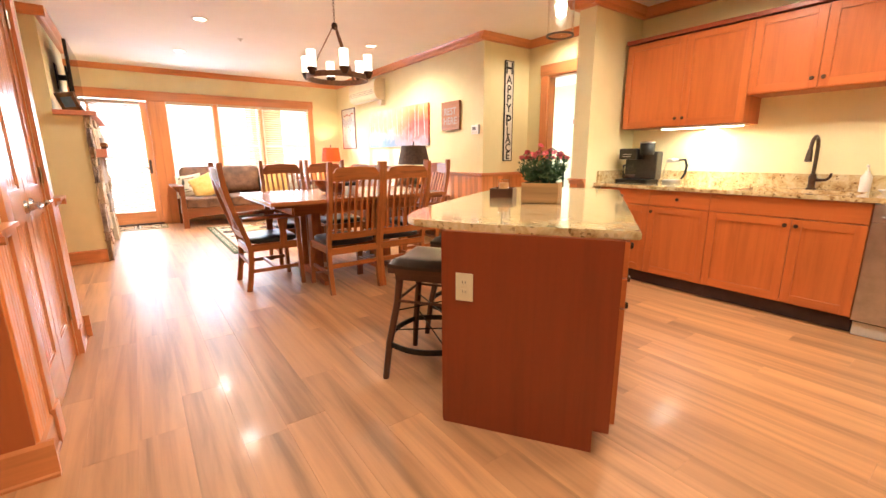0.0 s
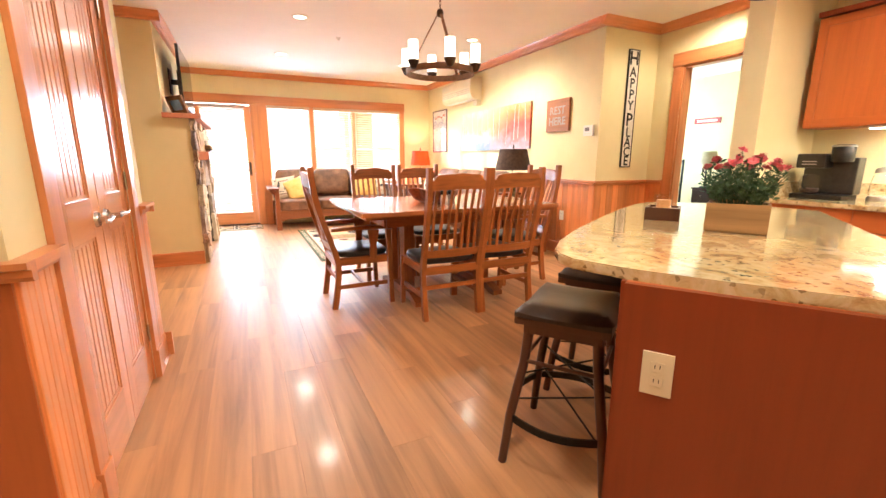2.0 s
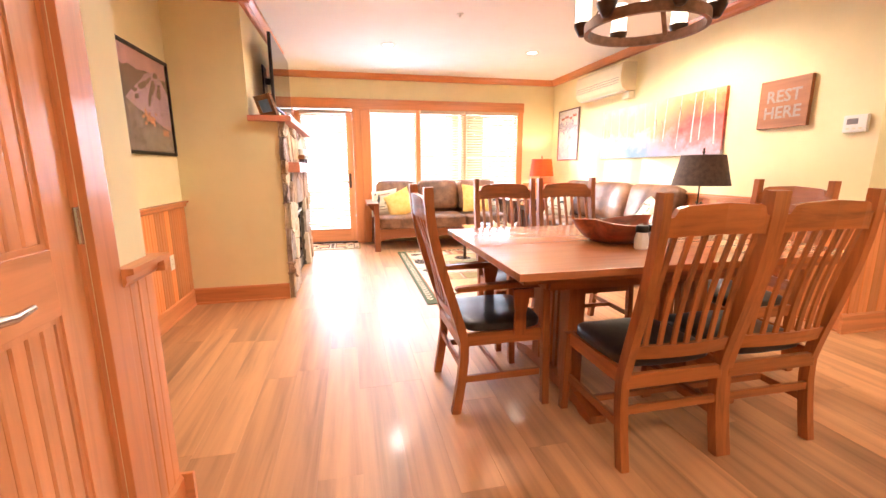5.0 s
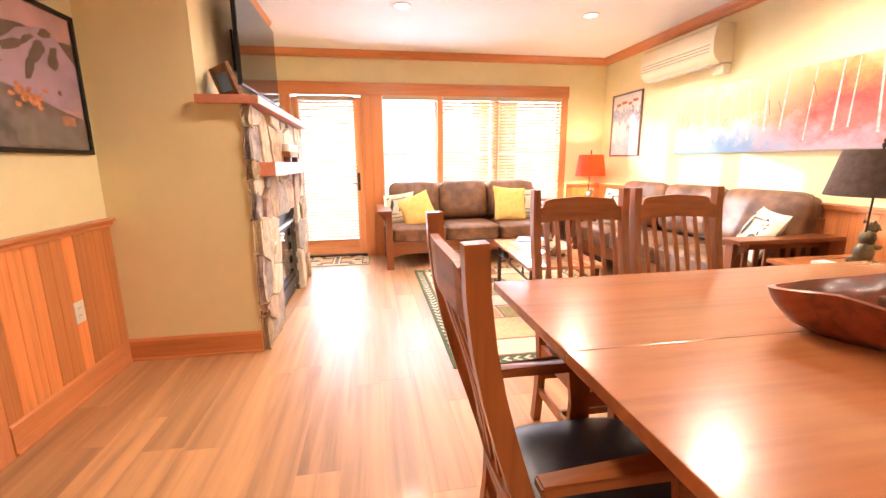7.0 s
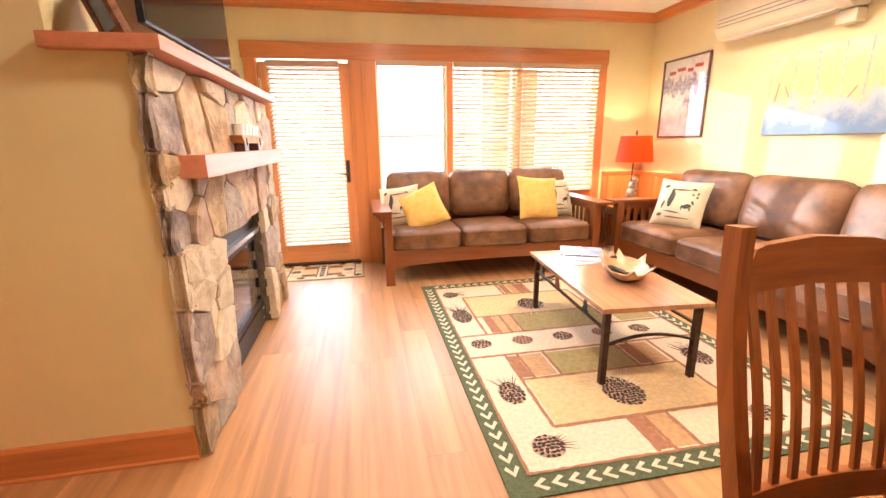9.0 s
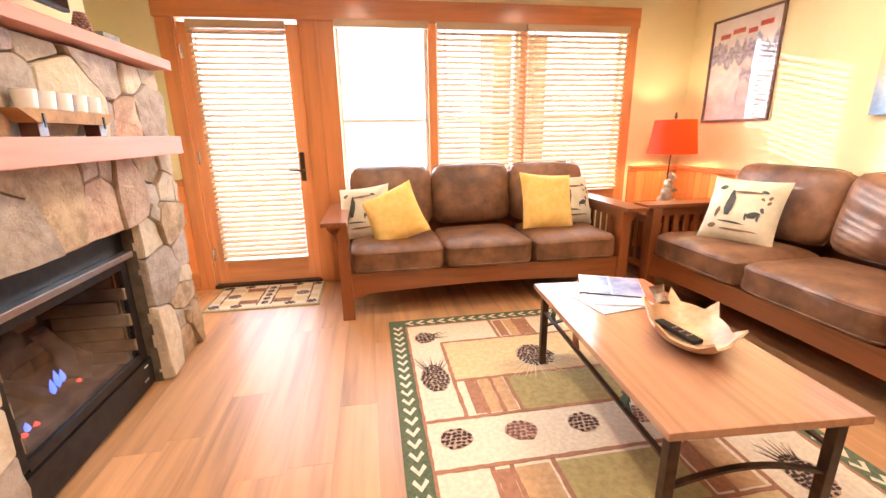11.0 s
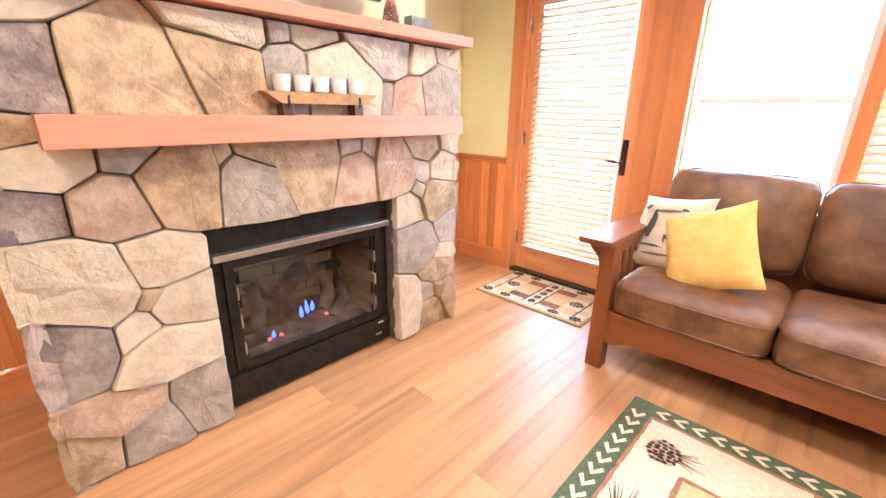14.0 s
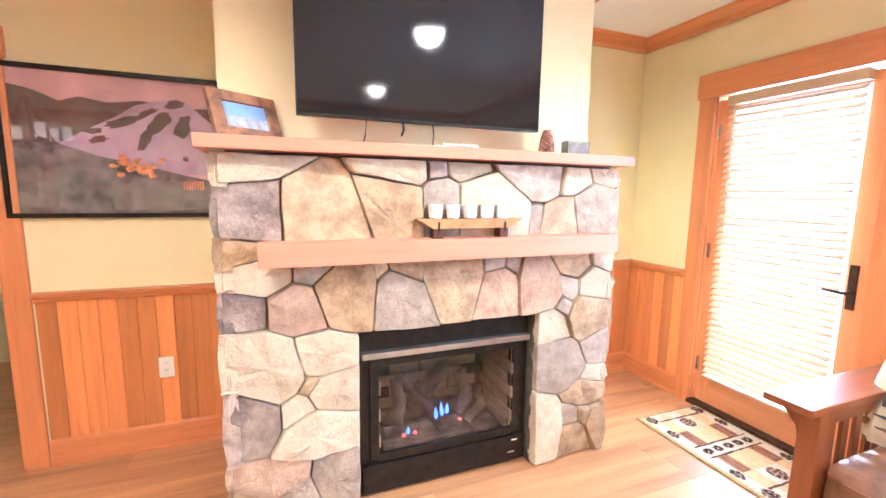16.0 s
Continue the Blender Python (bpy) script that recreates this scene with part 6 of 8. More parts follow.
def counter_stool(u, v, turn, label):
    s = thing("counter_stool", label, "stool", *(pose(2.33, 0.71, 0, 0, 0, 34) @ Vector((u, v, 0))), 34 + turn, group="stools at the island")
    s.scale = (1, 1, 1.01)
    feet = [(sx * 0.215, sy * 0.195) for sx, sy in ((-1, -1), (1, -1), (1, 1), (-1, 1))]
    tops = [(x * 0.64, y * 0.64) for x, y in feet]
    for (x, y), (a, b_) in zip(feet, tops):
        bm = bmesh.new()
        tube(bm, [(x, y, 0), (x * 0.9, y * 0.9, 0.2), (a * 1.12, b_ * 1.12, 0.42), (a, b_, 0.585)], [0.017, 0.019, 0.019, 0.021], 10)
        part("leg", bm, M_DARKW["z"], s, "", True)
    bm = bmesh.new()
    for q in ((-0.15, 0.15, -0.145, -0.125), (-0.15, 0.15, 0.125, 0.145), (-0.16, -0.14, -0.145, 0.145), (0.14, 0.16, -0.145, 0.145)):
        box(bm, *q, 0.545, 0.585)
    bm2 = bx(-0.19, 0.19, -0.175, 0.175, 0.585, 0.615, 0.008)
    part("seat_frame", bm2, M_DARKW["z"], s)
    part("apron", bm, M_DARKW["z"], s)
    bm = bmesh.new()
    N1 = 12
    g = [[None] * (N1 + 1) for _ in range(N1 + 1)]
    for i in range(N1 + 1):
        for j in range(N1 + 1):
            p, q = 2 * i / N1 - 1, 2 * j / N1 - 1
            e = max(abs(p), abs(q))
            z = 0.618 + 0.045 * (1 - e ** 4) ** 0.5 + 0.018 * p * p - 0.006 * (1 - q * q)
            g[i][j] = bm.verts.new((p * 0.20 * (1 - 0.05 * q ** 4), q * 0.183 * (1 - 0.05 * p ** 4), z))
    for i in range(N1):
        for j in range(N1):
            bm.faces.new((g[i][j], g[i + 1][j], g[i + 1][j + 1], g[i][j + 1]))
    ed = [e for e in bm.edges if e.is_boundary]
    r = bmesh.ops.extrude_edge_only(bm, edges=ed)
    for v_ in r["geom"]:
        if isinstance(v_, bmesh.types.BMVert):
            v_.co.z = 0.6155
    part("seat", bm, M_SEATL, s, "black leather saddle cushion", True)
    # curved footrest between the legs and crossed rods
    ring = []
    for t in range(0, 25):
        an = 2 * math.pi * t / 24
        rr = 0.215 + 0.045 * abs(math.cos(2 * an)) * -1
        ring.append((math.cos(an) * rr * 0.98, math.sin(an) * rr * 0.9, 0.19))
    k = 0.165
    for (x0, y0), (x1, y1) in zip(feet, feet[1:] + feet[:1]):
        x0, y0, x1, y1 = x0 * 0.9, y0 * 0.9, x1 * 0.9, y1 * 0.9
        mx_, my_ = (x0 + x1) / 2, (y0 + y1) / 2
        pts = [(x0 + (x1 - x0) * t / 8 + mx_ * 0.28 * math.sin(math.pi * t / 8), y0 + (y1 - y0) * t / 8 + my_ * 0.28 * math.sin(math.pi * t / 8), 0.195) for t in range(9)]
        bm = bmesh.new()
        sweep(bm, pts, 0.03, 0.008, (0, 0, 1))
        part("footrest", bm, M_BLACK, s, "bowed flat iron footrest")
    for i, j in ((0, 2), (1, 3)):
        for zz, kk in ((0.17, 0.9), (0.37, 0.76)):
            bm = bmesh.new()
            cyl(bm, (feet[i][0] * kk, feet[i][1] * kk, zz + 0.004 * i), (feet[j][0] * kk, feet[j][1] * kk, zz + 0.1 * (zz < 0.3) + 0.004 * i), 0.004, n=8)
            part("cross_rod", bm, M_BLACK, s, "", True)
    for (x0, y0), (x1, y1) in zip(feet, feet[1:] + feet[:1]):
        bm = bmesh.new()
        cyl(bm, (x0 * 0.74, y0 * 0.74, 0.43), (x1 * 0.74, y1 * 0.74, 0.43), 0.008, n=8)
        part("stretcher", bm, M_DARKW["z"], s, "", True)
    return s


counter_stool(0.43, 0.96, 2, "dark wood counter stool with a black leather saddle seat")
counter_stool(1.04, 0.955, -3, "dark wood counter stool with a black leather saddle seat")

# planter box with flowers
M_BOXW = wood("aged_planter_wood", (0.40, 0.23, 0.09), "x", 0.7, 0.4, 0.1, 0.0)
M_LEAF = mottled("dusty_green_leaf", (0.035, 0.085, 0.03), (0.09, 0.17, 0.07), 30, 0.6, 0.1, 0.001, vary=0.2)
M_PETAL = mottled("rose_petal", (0.50, 0.05, 0.07), (0.75, 0.20, 0.22), 30, 0.6, 0.1, 0.001, vary=0.2)
pl = thing("flower_planter", "aged wooden planter box with red and pink silk flowers", "planter", 2.80, 1.55, 0.9175, -62)
bm = bmesh.new()
for q in ((-0.105, 0.105, -0.06, -0.049), (-0.105, 0.105, 0.049, 0.06), (-0.105, -0.094, -0.049, 0.049), (0.094, 0.105, -0.049, 0.049)):
    box(bm, *q, 0.004, 0.115)
box(bm, -0.1, 0.1, -0.055, 0.055, 0, 0.012)
part("box", bm, M_BOXW, pl)
part("moss", bx(-0.093, 0.093, -0.048, 0.048, 0.09, 0.105, 0.004), M_LEAF, pl)
rf = random.Random(11)
bm = bmesh.new()
tips = []
for i in range(110):
    an, sp = rf.uniform(0, 6.28), rf.uniform(0.2, 1)
    x0, y0 = math.cos(an) * 0.07 * sp, math.sin(an) * 0.035 * sp
    h = rf.uniform(0.06, 0.2) * (1.15 - 0.4 * sp)
    x1, y1 = x0 + math.cos(an) * 0.075 * sp, y0 + math.sin(an) * 0.09 * sp
    p0, p1 = Vector((x0, y0, 0.10)), Vector((x1, y1, 0.11 + h))
    tips.append(p1)
    tube(bm, [p0, p0.lerp(p1, 0.5) + Vector((0, 0, 0.01)), p1], 0.0012, 4)
    for k in range(16):
        c = p0.lerp(p1, 0.25 + 0.75 * k / 16) + Vector((rf.uniform(-1, 1), rf.uniform(-1, 1), rf.uniform(-0.6, 0.6))) * 0.006
        d = Vector((rf.uniform(-1, 1), rf.uniform(-1, 1), rf.uniform(-0.1, 0.9))).normalized() * rf.uniform(0.016, 0.034)
        w = d.cross(Vector((rf.uniform(-1, 1), rf.uniform(-1, 1), rf.uniform(-1, 1)))).normalized() * rf.uniform(0.003, 0.006)
        vs = [bm.verts.new(q) for q in (c, c + d * 0.5 + w, c + d, c + d * 0.5 - w)]
        bm.faces.new(vs)
part("greenery", bm, M_LEAF, pl, "dusty green leaves and stems")
bm = bmesh.new()
for ring, (n_, rad, lift) in enumerate(((6, 0.019, 0.004), (5, 0.013, 0.011), (3, 0.006, 0.015))):
    for k in range(n_):
        an = 2 * math.pi * (k + ring * 0.4) / n_
        d = Vector((math.cos(an), math.sin(an), 0))
        s_ = Vector((-d.y, d.x, 0))
        vs = [bm.verts.new(v_) for v_ in (Vector((0, 0, 0)), d * rad * 0.6 + s_ * rad * 0.5 + Vector((0, 0, lift * 0.6)), d * rad + Vector((0, 0, lift)), d * rad * 0.6 - s_ * rad * 0.5 + Vector((0, 0, lift * 0.6)))]
        bm.faces.new(vs)
fme = bpy.data.meshes.new("flower")
bm.to_mesh(fme)
bm.free()
fme.materials.append(M_PETAL)
for p in sorted(tips, key=lambda v_: -v_.z)[:36]:
    o = new("flower", fme)
    o.parent, o.location = pl, p
    o.rotation_euler = (rf.uniform(-0.9, 0.9), rf.uniform(-0.9, 0.9), rf.uniform(0, 6))
    k = rf.uniform(0.7, 1.25)
    o.scale = (k, k, k)
tr = thing("candle_tray", "dark square wooden tray holding a candle jar", "tray", 2.86, 1.93, 0.9175, 34)
bm = bmesh.new()
box(bm, -0.075, 0.075, -0.075, 0.075, 0, 0.012)
for q in ((-0.075, 0.075, -0.075, -0.063), (-0.075, 0.075, 0.063, 0.075), (-0.075, -0.063, -0.063, 0.063), (0.063, 0.075, -0.063, 0.063)):
    box(bm, *q, 0.012, 0.06)
part("box", bm, M_DARKW["z"], tr)
part("napkins", bx(-0.06, 0.06, -0.06, 0.06, 0.012, 0.05, 0.003), M_CREAMC, tr)
cj = thing("candle_jar", "clear glass jar candle with cream wax tinted amber for its glow", "candle", 2.865, 1.935, 0.968)
bm = bmesh.new()
lathe(bm, [(0, 0), (0.033, 0), (0.036, 0.004), (0.036, 0.065)], 20)
part("jar", bm, M_GLASS, cj, "", True)
bm = bmesh.new()
lathe(bm, [(0, 0.003), (0.032, 0.003), (0.033, 0.042), (0, 0.041)], 20)
# the jar's amber glow is painted into the cream wax
part("wax", bm, mottled("amber_glow_wax", (0.70, 0.36, 0.13), (0.80, 0.46, 0.20), 8, 0.4, 0.0), cj, "", True)

# ---- ceiling fittings ----
for x, y in ((1.70, 5.60), (3.79, 5.60), (1.64, 7.4), (3.5, 7.4), (1.5, 1.2), (3.9, 1.3)):
    r = thing("recessed_light", "round white recessed ceiling light, lit", "ceiling light", x, y, CEIL, group="recessed ceiling lights")
    bm = bmesh.new()
    lathe(bm, [(0.062, -0.002), (0.066, -0.010), (0.085, -0.008), (0.092, -0.001), (0.062, -0.001)], 28)
    part("trim_ring", bm, M_WHITE, r, "", True)
    bm = bmesh.new()
    lathe(bm, [(0, -0.004), (0.062, -0.003), (0.062, -0.001), (0, -0.001)], 28)
    part("diffuser", bm, M_DISC, r)
sd = thing("smoke_detector", "round white smoke detector on the ceiling", "smoke detector", 0.55, 5.2, CEIL)
bm = bmesh.new()
lathe(bm, [(0, -0.042), (0.03, -0.042), (0.045, -0.034), (0.06, -0.03), (0.066, -0.012), (0.066, -0.001), (0, -0.001)], 26)
part("housing", bm, M_WHITE, sd, "", True)
sp = thing("sprinkler_head", "small white ceiling sprinkler head", "sprinkler", 2.23, 6.24, CEIL)
bm = bmesh.new()
lathe(bm, [(0, -0.03), (0.012, -0.03), (0.012, -0.012), (0.035, -0.008), (0.036, -0.001), (0, -0.001)], 18)
part("cover", bm, M_WHITE, sp, "", True)

# lighter brown bronze: lamplight on the ring and straps is in the colour
M_CHAN = mottled("lamplit_bronze", (0.16, 0.085, 0.045), (0.26, 0.14, 0.08), 25, 0.5, 0.2, 0.001, 0.3)
M_SHADEL = glow("lit_frosted_glass", (1.0, 0.84, 0.62), 2.6)
ch = thing("chandelier", "dark bronze ring chandelier with lit frosted glass cylinders", "chandelier", 2.59, 3.965, CEIL)
bm = bmesh.new()
lathe(bm, [(0, -0.03), (0.03, -0.03), (0.065, -0.012), (0.065, -0.001), (0, -0.001)], 24)
part("canopy", bm, M_BRONZE, ch, "", True)
bm = bmesh.new()
for i in range(9):
    z = -0.045 - i * 0.026
    pts = [(0.009 * math.cos(a) * (i % 2), 0.009 * math.cos(a) * (1 - i % 2), z + 0.017 * math.sin(a)) for a in [k * math.pi / 5 for k in range(11)]]
    tube(bm, pts, 0.0022, 5)
part("chain", bm, M_BRONZE, ch)
bm = bmesh.new()
lathe(bm, [(0, -0.27), (0.022, -0.275), (0.03, -0.30), (0.022, -0.325), (0, -0.33)], 18)
part("hub", bm, M_BRONZE, ch, "", True)
bm = bmesh.new()
lathe(bm, [(0.268, -0.765), (0.288, -0.765), (0.288, -0.72), (0.268, -0.72), (0.268, -0.765)], 48)
part("ring", bm, M_CHAN, ch, "", True)
for k in range(3):
    an = radians(30 + 120 * k)
    bm = bmesh.new()
    c_, s_ = math.cos(an), math.sin(an)
    sweep(bm, [(0.015 * c_, 0.015 * s_, -0.30), (0.05 * c_, 0.05 * s_, -0.36), (0.17 * c_, 0.17 * s_, -0.56), (0.265 * c_, 0.265 * s_, -0.735)], 0.024, 0.006, (-s_, c_, 0))
    part("strap", bm, M_CHAN, ch)
for k in range(6):
    an = radians(20 + 60 * k)
    x, y = 0.30 * math.cos(an), 0.30 * math.sin(an)
    bm = bmesh.new()
    lathe(bm, [(0, -0.755), (0.02, -0.75), (0.044, -0.705), (0.046, -0.69), (0, -0.69)], 18, (x, y))
    part("cup", bm, M_BRONZE, ch, "", True)
    bm = bmesh.new()
    lathe(bm, [(0.038, -0.69), (0.040, -0.685), (0.040, -0.55), (0.037, -0.55), (0.037, -0.685)], 20, (x, y))
    part("glass_shade", bm, M_SHADEL, ch, "lit frosted glass cylinder", True)
    bm = bmesh.new()
    cyl(bm, (x, y, -0.69), (x, y, -0.60), 0.012)
    part("bulb", bm, M_BULB, ch, "", True)
ch.scale = (1, 1, 1.035)
pe = thing("pendant_light", "bronze pendant with a seeded glass cylinder and lit bulb", "pendant light", 3.11, 1.73, CEIL)
bm = bmesh.new()
lathe(bm, [(0, -0.025), (0.03, -0.025), (0.06, -0.01), (0.06, -0.001), (0, -0.001)], 22)
part("canopy", bm, M_BRONZE, pe, "", True)
bm = bmesh.new()
cyl(bm, (0, 0, -0.025), (0, 0, -0.46), 0.006)
part("rod", bm, M_BRONZE, pe, "", True)
bm = bmesh.new()
lathe(bm, [(0, -0.44), (0.02, -0.44), (0.03, -0.47), (0.082, -0.485), (0.082, -0.515), (0.078, -0.515), (0, -0.49)], 24)
part("cap", bm, M_BRONZE, pe, "", True)
bm = bmesh.new()
lathe(bm, [(0.078, -0.505), (0.078, -0.79), (0.074, -0.79), (0.074, -0.505)], 28)
p = part("glass_shade", bm, M_GLASS, pe, "clear seeded glass cylinder", True)
p.visible_shadow = False
bm = bmesh.new()
lathe(bm, [(0.074, -0.786), (0.083, -0.786), (0.083, -0.795), (0.074, -0.795), (0.074, -0.786)], 28)
part("rim", bm, M_BRONZE, pe, "", True)
bm = bmesh.new()
lathe(bm, [(0, -0.50), (0.016, -0.52), (0.02, -0.56), (0.034, -0.63), (0.028, -0.68), (0, -0.70)], 18)
part("bulb", bm, M_BULB, pe, "", True)

# ---- things on the walls ----
def lettering(name, text, size, x, y, z, depth, material, parent, align="CENTER"):
    cu = bpy.data.curves.new(name, "FONT")
    cu.body, cu.size, cu.extrude, cu.align_x, cu.align_y, cu.resolution_u, cu.offset = text, size, depth, align, "CENTER", 2, size * 0.02
    tmp = bpy.data.objects.new(name, cu)
    scene.collection.objects.link(tmp)
    bpy.context.view_layer.update()
    me = bpy.data.meshes.new_from_object(tmp.evaluated_get(bpy.context.evaluated_depsgraph_get()))
    bpy.data.objects.remove(tmp)
    me.materials.clear()
    me.materials.append(material)
    o = new(name, me)
    o.parent, o.location = parent, (x, y, z)
    return o


def on_wall(name, label, category, x, y, z, nx, ny):
    o = tagged(new(name), label, category)
    o.matrix_world = facing(x, y, z, nx, ny)
    return o


def frame_bars(parent, w, h, t, d, m, name="frame", inner=0.0):
    bm = bmesh.new()
    for q in ((-w / 2, w / 2, h / 2 - t, h / 2), (-w / 2, w / 2, -h / 2, -h / 2 + t), (-w / 2, -w / 2 + t, -h / 2 + t, h / 2 - t), (w / 2 - t, w / 2, -h / 2 + t, h / 2 - t)):
        box(bm, *q, 0.001, d)
    bmesh.ops.bevel(bm, geom=bm.edges[:], offset=min(0.003, t / 4), segments=1, affect="EDGES")
    part(name, bm, m, parent)


def blob(cx, cy, rx, ry, rnd, k=14, rough=0.22, rot=0.0):
    out = []
    for i in range(k):
        an = 2 * math.pi * i / k
        r = 1 + rnd.uniform(-rough, rough)
        x, y = rx * r * math.cos(an), ry * r * math.sin(an)
        out.append((cx + x * math.cos(rot) - y * math.sin(rot), cy + x * math.sin(rot) + y * math.cos(rot)))
    return out


def paint(name, c, k=0.8, s=14, rough=0.5, spread=1.25):
    return mottled(name, scaled(c, k), scaled(c, spread), s, rough, 0.05, 0.0005)


P_PINK = paint("print_dusk_pink", (0.62, 0.36, 0.38), 0.85, 5)
P_HILL = paint("print_dark_hill", (0.13, 0.075, 0.07), 0.6, 16)
P_SNOW = paint("print_violet_snow", (0.48, 0.33, 0.46), 0.85, 6)
P_FORE = paint("print_dim_village", (0.15, 0.115, 0.12), 0.4, 12, 0.5, 1.8)
P_GREY = paint("print_roof_grey", (0.20, 0.18, 0.17), 0.8, 20)
P_LIT = paint("print_lit_orange", (0.75, 0.26, 0.10), 0.6, 30, 0.5, 1.4)
P_WHITE = paint("print_white", (0.74, 0.71, 0.68), 0.9, 8, 0.4, 1.1)
P_RED = paint("print_red", (0.48, 0.08, 0.06), 0.8, 12)
P_BROWN = paint("print_brown", (0.17, 0.09, 0.07), 0.7, 25)
rp = random.Random(21)


def inlay(parent, name, polys, z0, m, h=0.0008, kind=""):
    bm = bmesh.new()
    for i, p in enumerate(polys):
        prism(bm, p, h, None, z0 + 0.00012 * (i % 5))
    return part(name, bm, m, parent, kind=kind)


def uv(w, h, pts):
    return [((u - 0.5) * w, (v - 0.5) * h) for u, v in pts]


pic = on_wall("framed_picture", "black-framed print of a ski mountain at dusk above the wainscot", "picture", XN, 5.565, 1.712, 1, 0)
PW, PH = 0.97, 0.745
frame_bars(pic, PW, PH, 0.024, 0.028, M_BLACK)
part("backing", bx(-PW / 2 + 0.02, PW / 2 - 0.02, -PH / 2 + 0.02, PH / 2 - 0.02, 0.002, 0.010), P_PINK, pic)
w_, h_ = PW - 0.05, PH - 0.05
inlay(pic, "print_hills", [uv(w_, h_, [(0, 0.90), (0.12, 0.87), (0.24, 0.80), (0.33, 0.84), (0.45, 0.81), (0.62, 0.84), (0.8, 0.80), (1, 0.82), (1, 0.4), (0.28, 0.5), (0, 0.48)])], 0.0105, P_HILL)
inlay(pic, "print_slope", [uv(w_, h_, [(0.22, 0.50), (0.34, 0.60), (0.5, 0.72), (0.58, 0.8), (0.68, 0.84), (0.78, 0.87), (0.86, 0.83), (0.93, 0.74), (1, 0.66), (1, 0.30), (0.75, 0.30), (0.4, 0.42), (0.24, 0.47)])], 0.0118, P_SNOW)
inlay(pic, "print_trees", [uv(w_, h_, blob(*q[:4], rp, 16, 0.25, q[4])) for q in ((0.38, 0.60, 0.045, 0.022, 0.2), (0.40, 0.54, 0.05, 0.022, 0.35), (0.52, 0.68, 0.09, 0.03, 0.45), (0.64, 0.75, 0.06, 0.02, 0.7), (0.62, 0.55, 0.03, 0.08, -0.3),
      (0.70, 0.68, 0.04, 0.09, -0.5), (0.81, 0.66, 0.04, 0.09, -0.35), (0.78, 0.83, 0.05, 0.03, 0.3), (0.82, 0.42, 0.015, 0.02, 0))], 0.0130, P_HILL)
inlay(pic, "print_village", [uv(w_, h_, [(0, 0), (1, 0), (1, 0.24), (0.85, 0.28), (0.6, 0.36), (0.4, 0.42), (0.22, 0.50), (0, 0.50)])], 0.0130, P_FORE)
inlay(pic, "print_roofs", [uv(w_, h_, q) for q in ([(0.45, 0.02), (0.93, 0.02), (0.93, 0.2), (0.8, 0.24), (0.5, 0.22), (0.44, 0.15)], [(0.12, 0.22), (0.24, 0.3), (0.22, 0.1), (0.1, 0.08)], [(0.0, 0.05), (0.2, 0.03), (0.2, 0.1), (0, 0.16)])], 0.0142, P_GREY)
inlay(pic, "print_lights", [uv(w_, h_, blob(rp.gauss(0.56, 0.07), rp.gauss(0.35, 0.035), 0.02, 0.016, rp, 9, 0.3)) for _ in range(34)] + [uv(w_, h_, [(0.8 + 0.014 * i, 0.18), (0.808 + 0.014 * i, 0.18), (0.808 + 0.014 * i, 0.25), (0.8 + 0.014 * i, 0.25)]) for i in range(8)], 0.0156, P_LIT)
p = part("glazing", bx(-w_ / 2, w_ / 2, -h_ / 2, h_ / 2, 0.019, 0.021), M_GLASS, pic)

# long canvas of birches
m, nt, b = mat("birch_canvas", 0.55)
tc = nt.nodes.new("ShaderNodeTexCoord")
sepn = nt.nodes.new("ShaderNodeSeparateXYZ")
nt.links.new(tc.outputs["Object"], sepn.inputs[0])
nz = nd(nt, "ShaderNodeTexNoise", Scale=7.0, Detail=5.0, Roughness=0.65)
nt.links.new(tc.outputs["Object"], nz.inputs["Vector"])


def mathn(op, a, b_, c=None):
    n = nt.nodes.new("ShaderNodeMath")
    n.operation = op
    for i, v in enumerate((a, b_) + ((c,) if c is not None else ())):
        if isinstance(v, (int, float)):
            n.inputs[i].default_value = v
        else:
            nt.links.new(v, n.inputs[i])
    return n.outputs[0]


hgt = mathn("MULTIPLY_ADD", sepn.outputs[1], 1.35, 0.5)
hgt = mathn("ADD", hgt, mathn("MULTIPLY_ADD", nz.outputs["Fac"], 0.7, -0.35))
low = ramp(nt, hgt, [(0.12, (0.20, 0.32, 0.52)), (0.36, (0.50, 0.56, 0.62)), (0.5, (0.72, 0.58, 0.28)), (0.75, (0.72, 0.63, 0.36)), (0.95, (0.68, 0.67, 0.55))])
warm = ramp(nt, hgt, [(0.1, (0.42, 0.36, 0.44)), (0.3, (0.64, 0.16, 0.14)), (0.55, (0.72, 0.07, 0.05)), (0.8, (0.78, 0.28, 0.08)), (0.97, (0.70, 0.45, 0.25))])
side = mathn("ADD", mathn("MULTIPLY_ADD", sepn.outputs[0], 1.25, 0.30), mathn("MULTIPLY_ADD", nz.outputs["Fac"], 0.9, -0.45))
mx = nt.nodes.new("ShaderNodeMix")
mx.data_type, mx.clamp_factor = "RGBA", True
nt.links.new(side, mx.inputs[0])
nt.links.new(low, mx.inputs[6])
nt.links.new(warm, mx.inputs[7])
nt.links.new(mx.outputs[2], b.inputs["Base Color"])
bump(nt, b, nz.outputs["Fac"], 0.3, 0.002)
M_CANVAS = m
cv = on_wall("canvas_painting", "long canvas painting of birch trunks in blue, gold and red", "painting", XR, 6.485, 1.665, -1, 0)
part("canvas", bx(-1.01, 1.01, -0.318, 0.318, 0.002, 0.036, 0.004), M_CANVAS, cv)
trunks = []
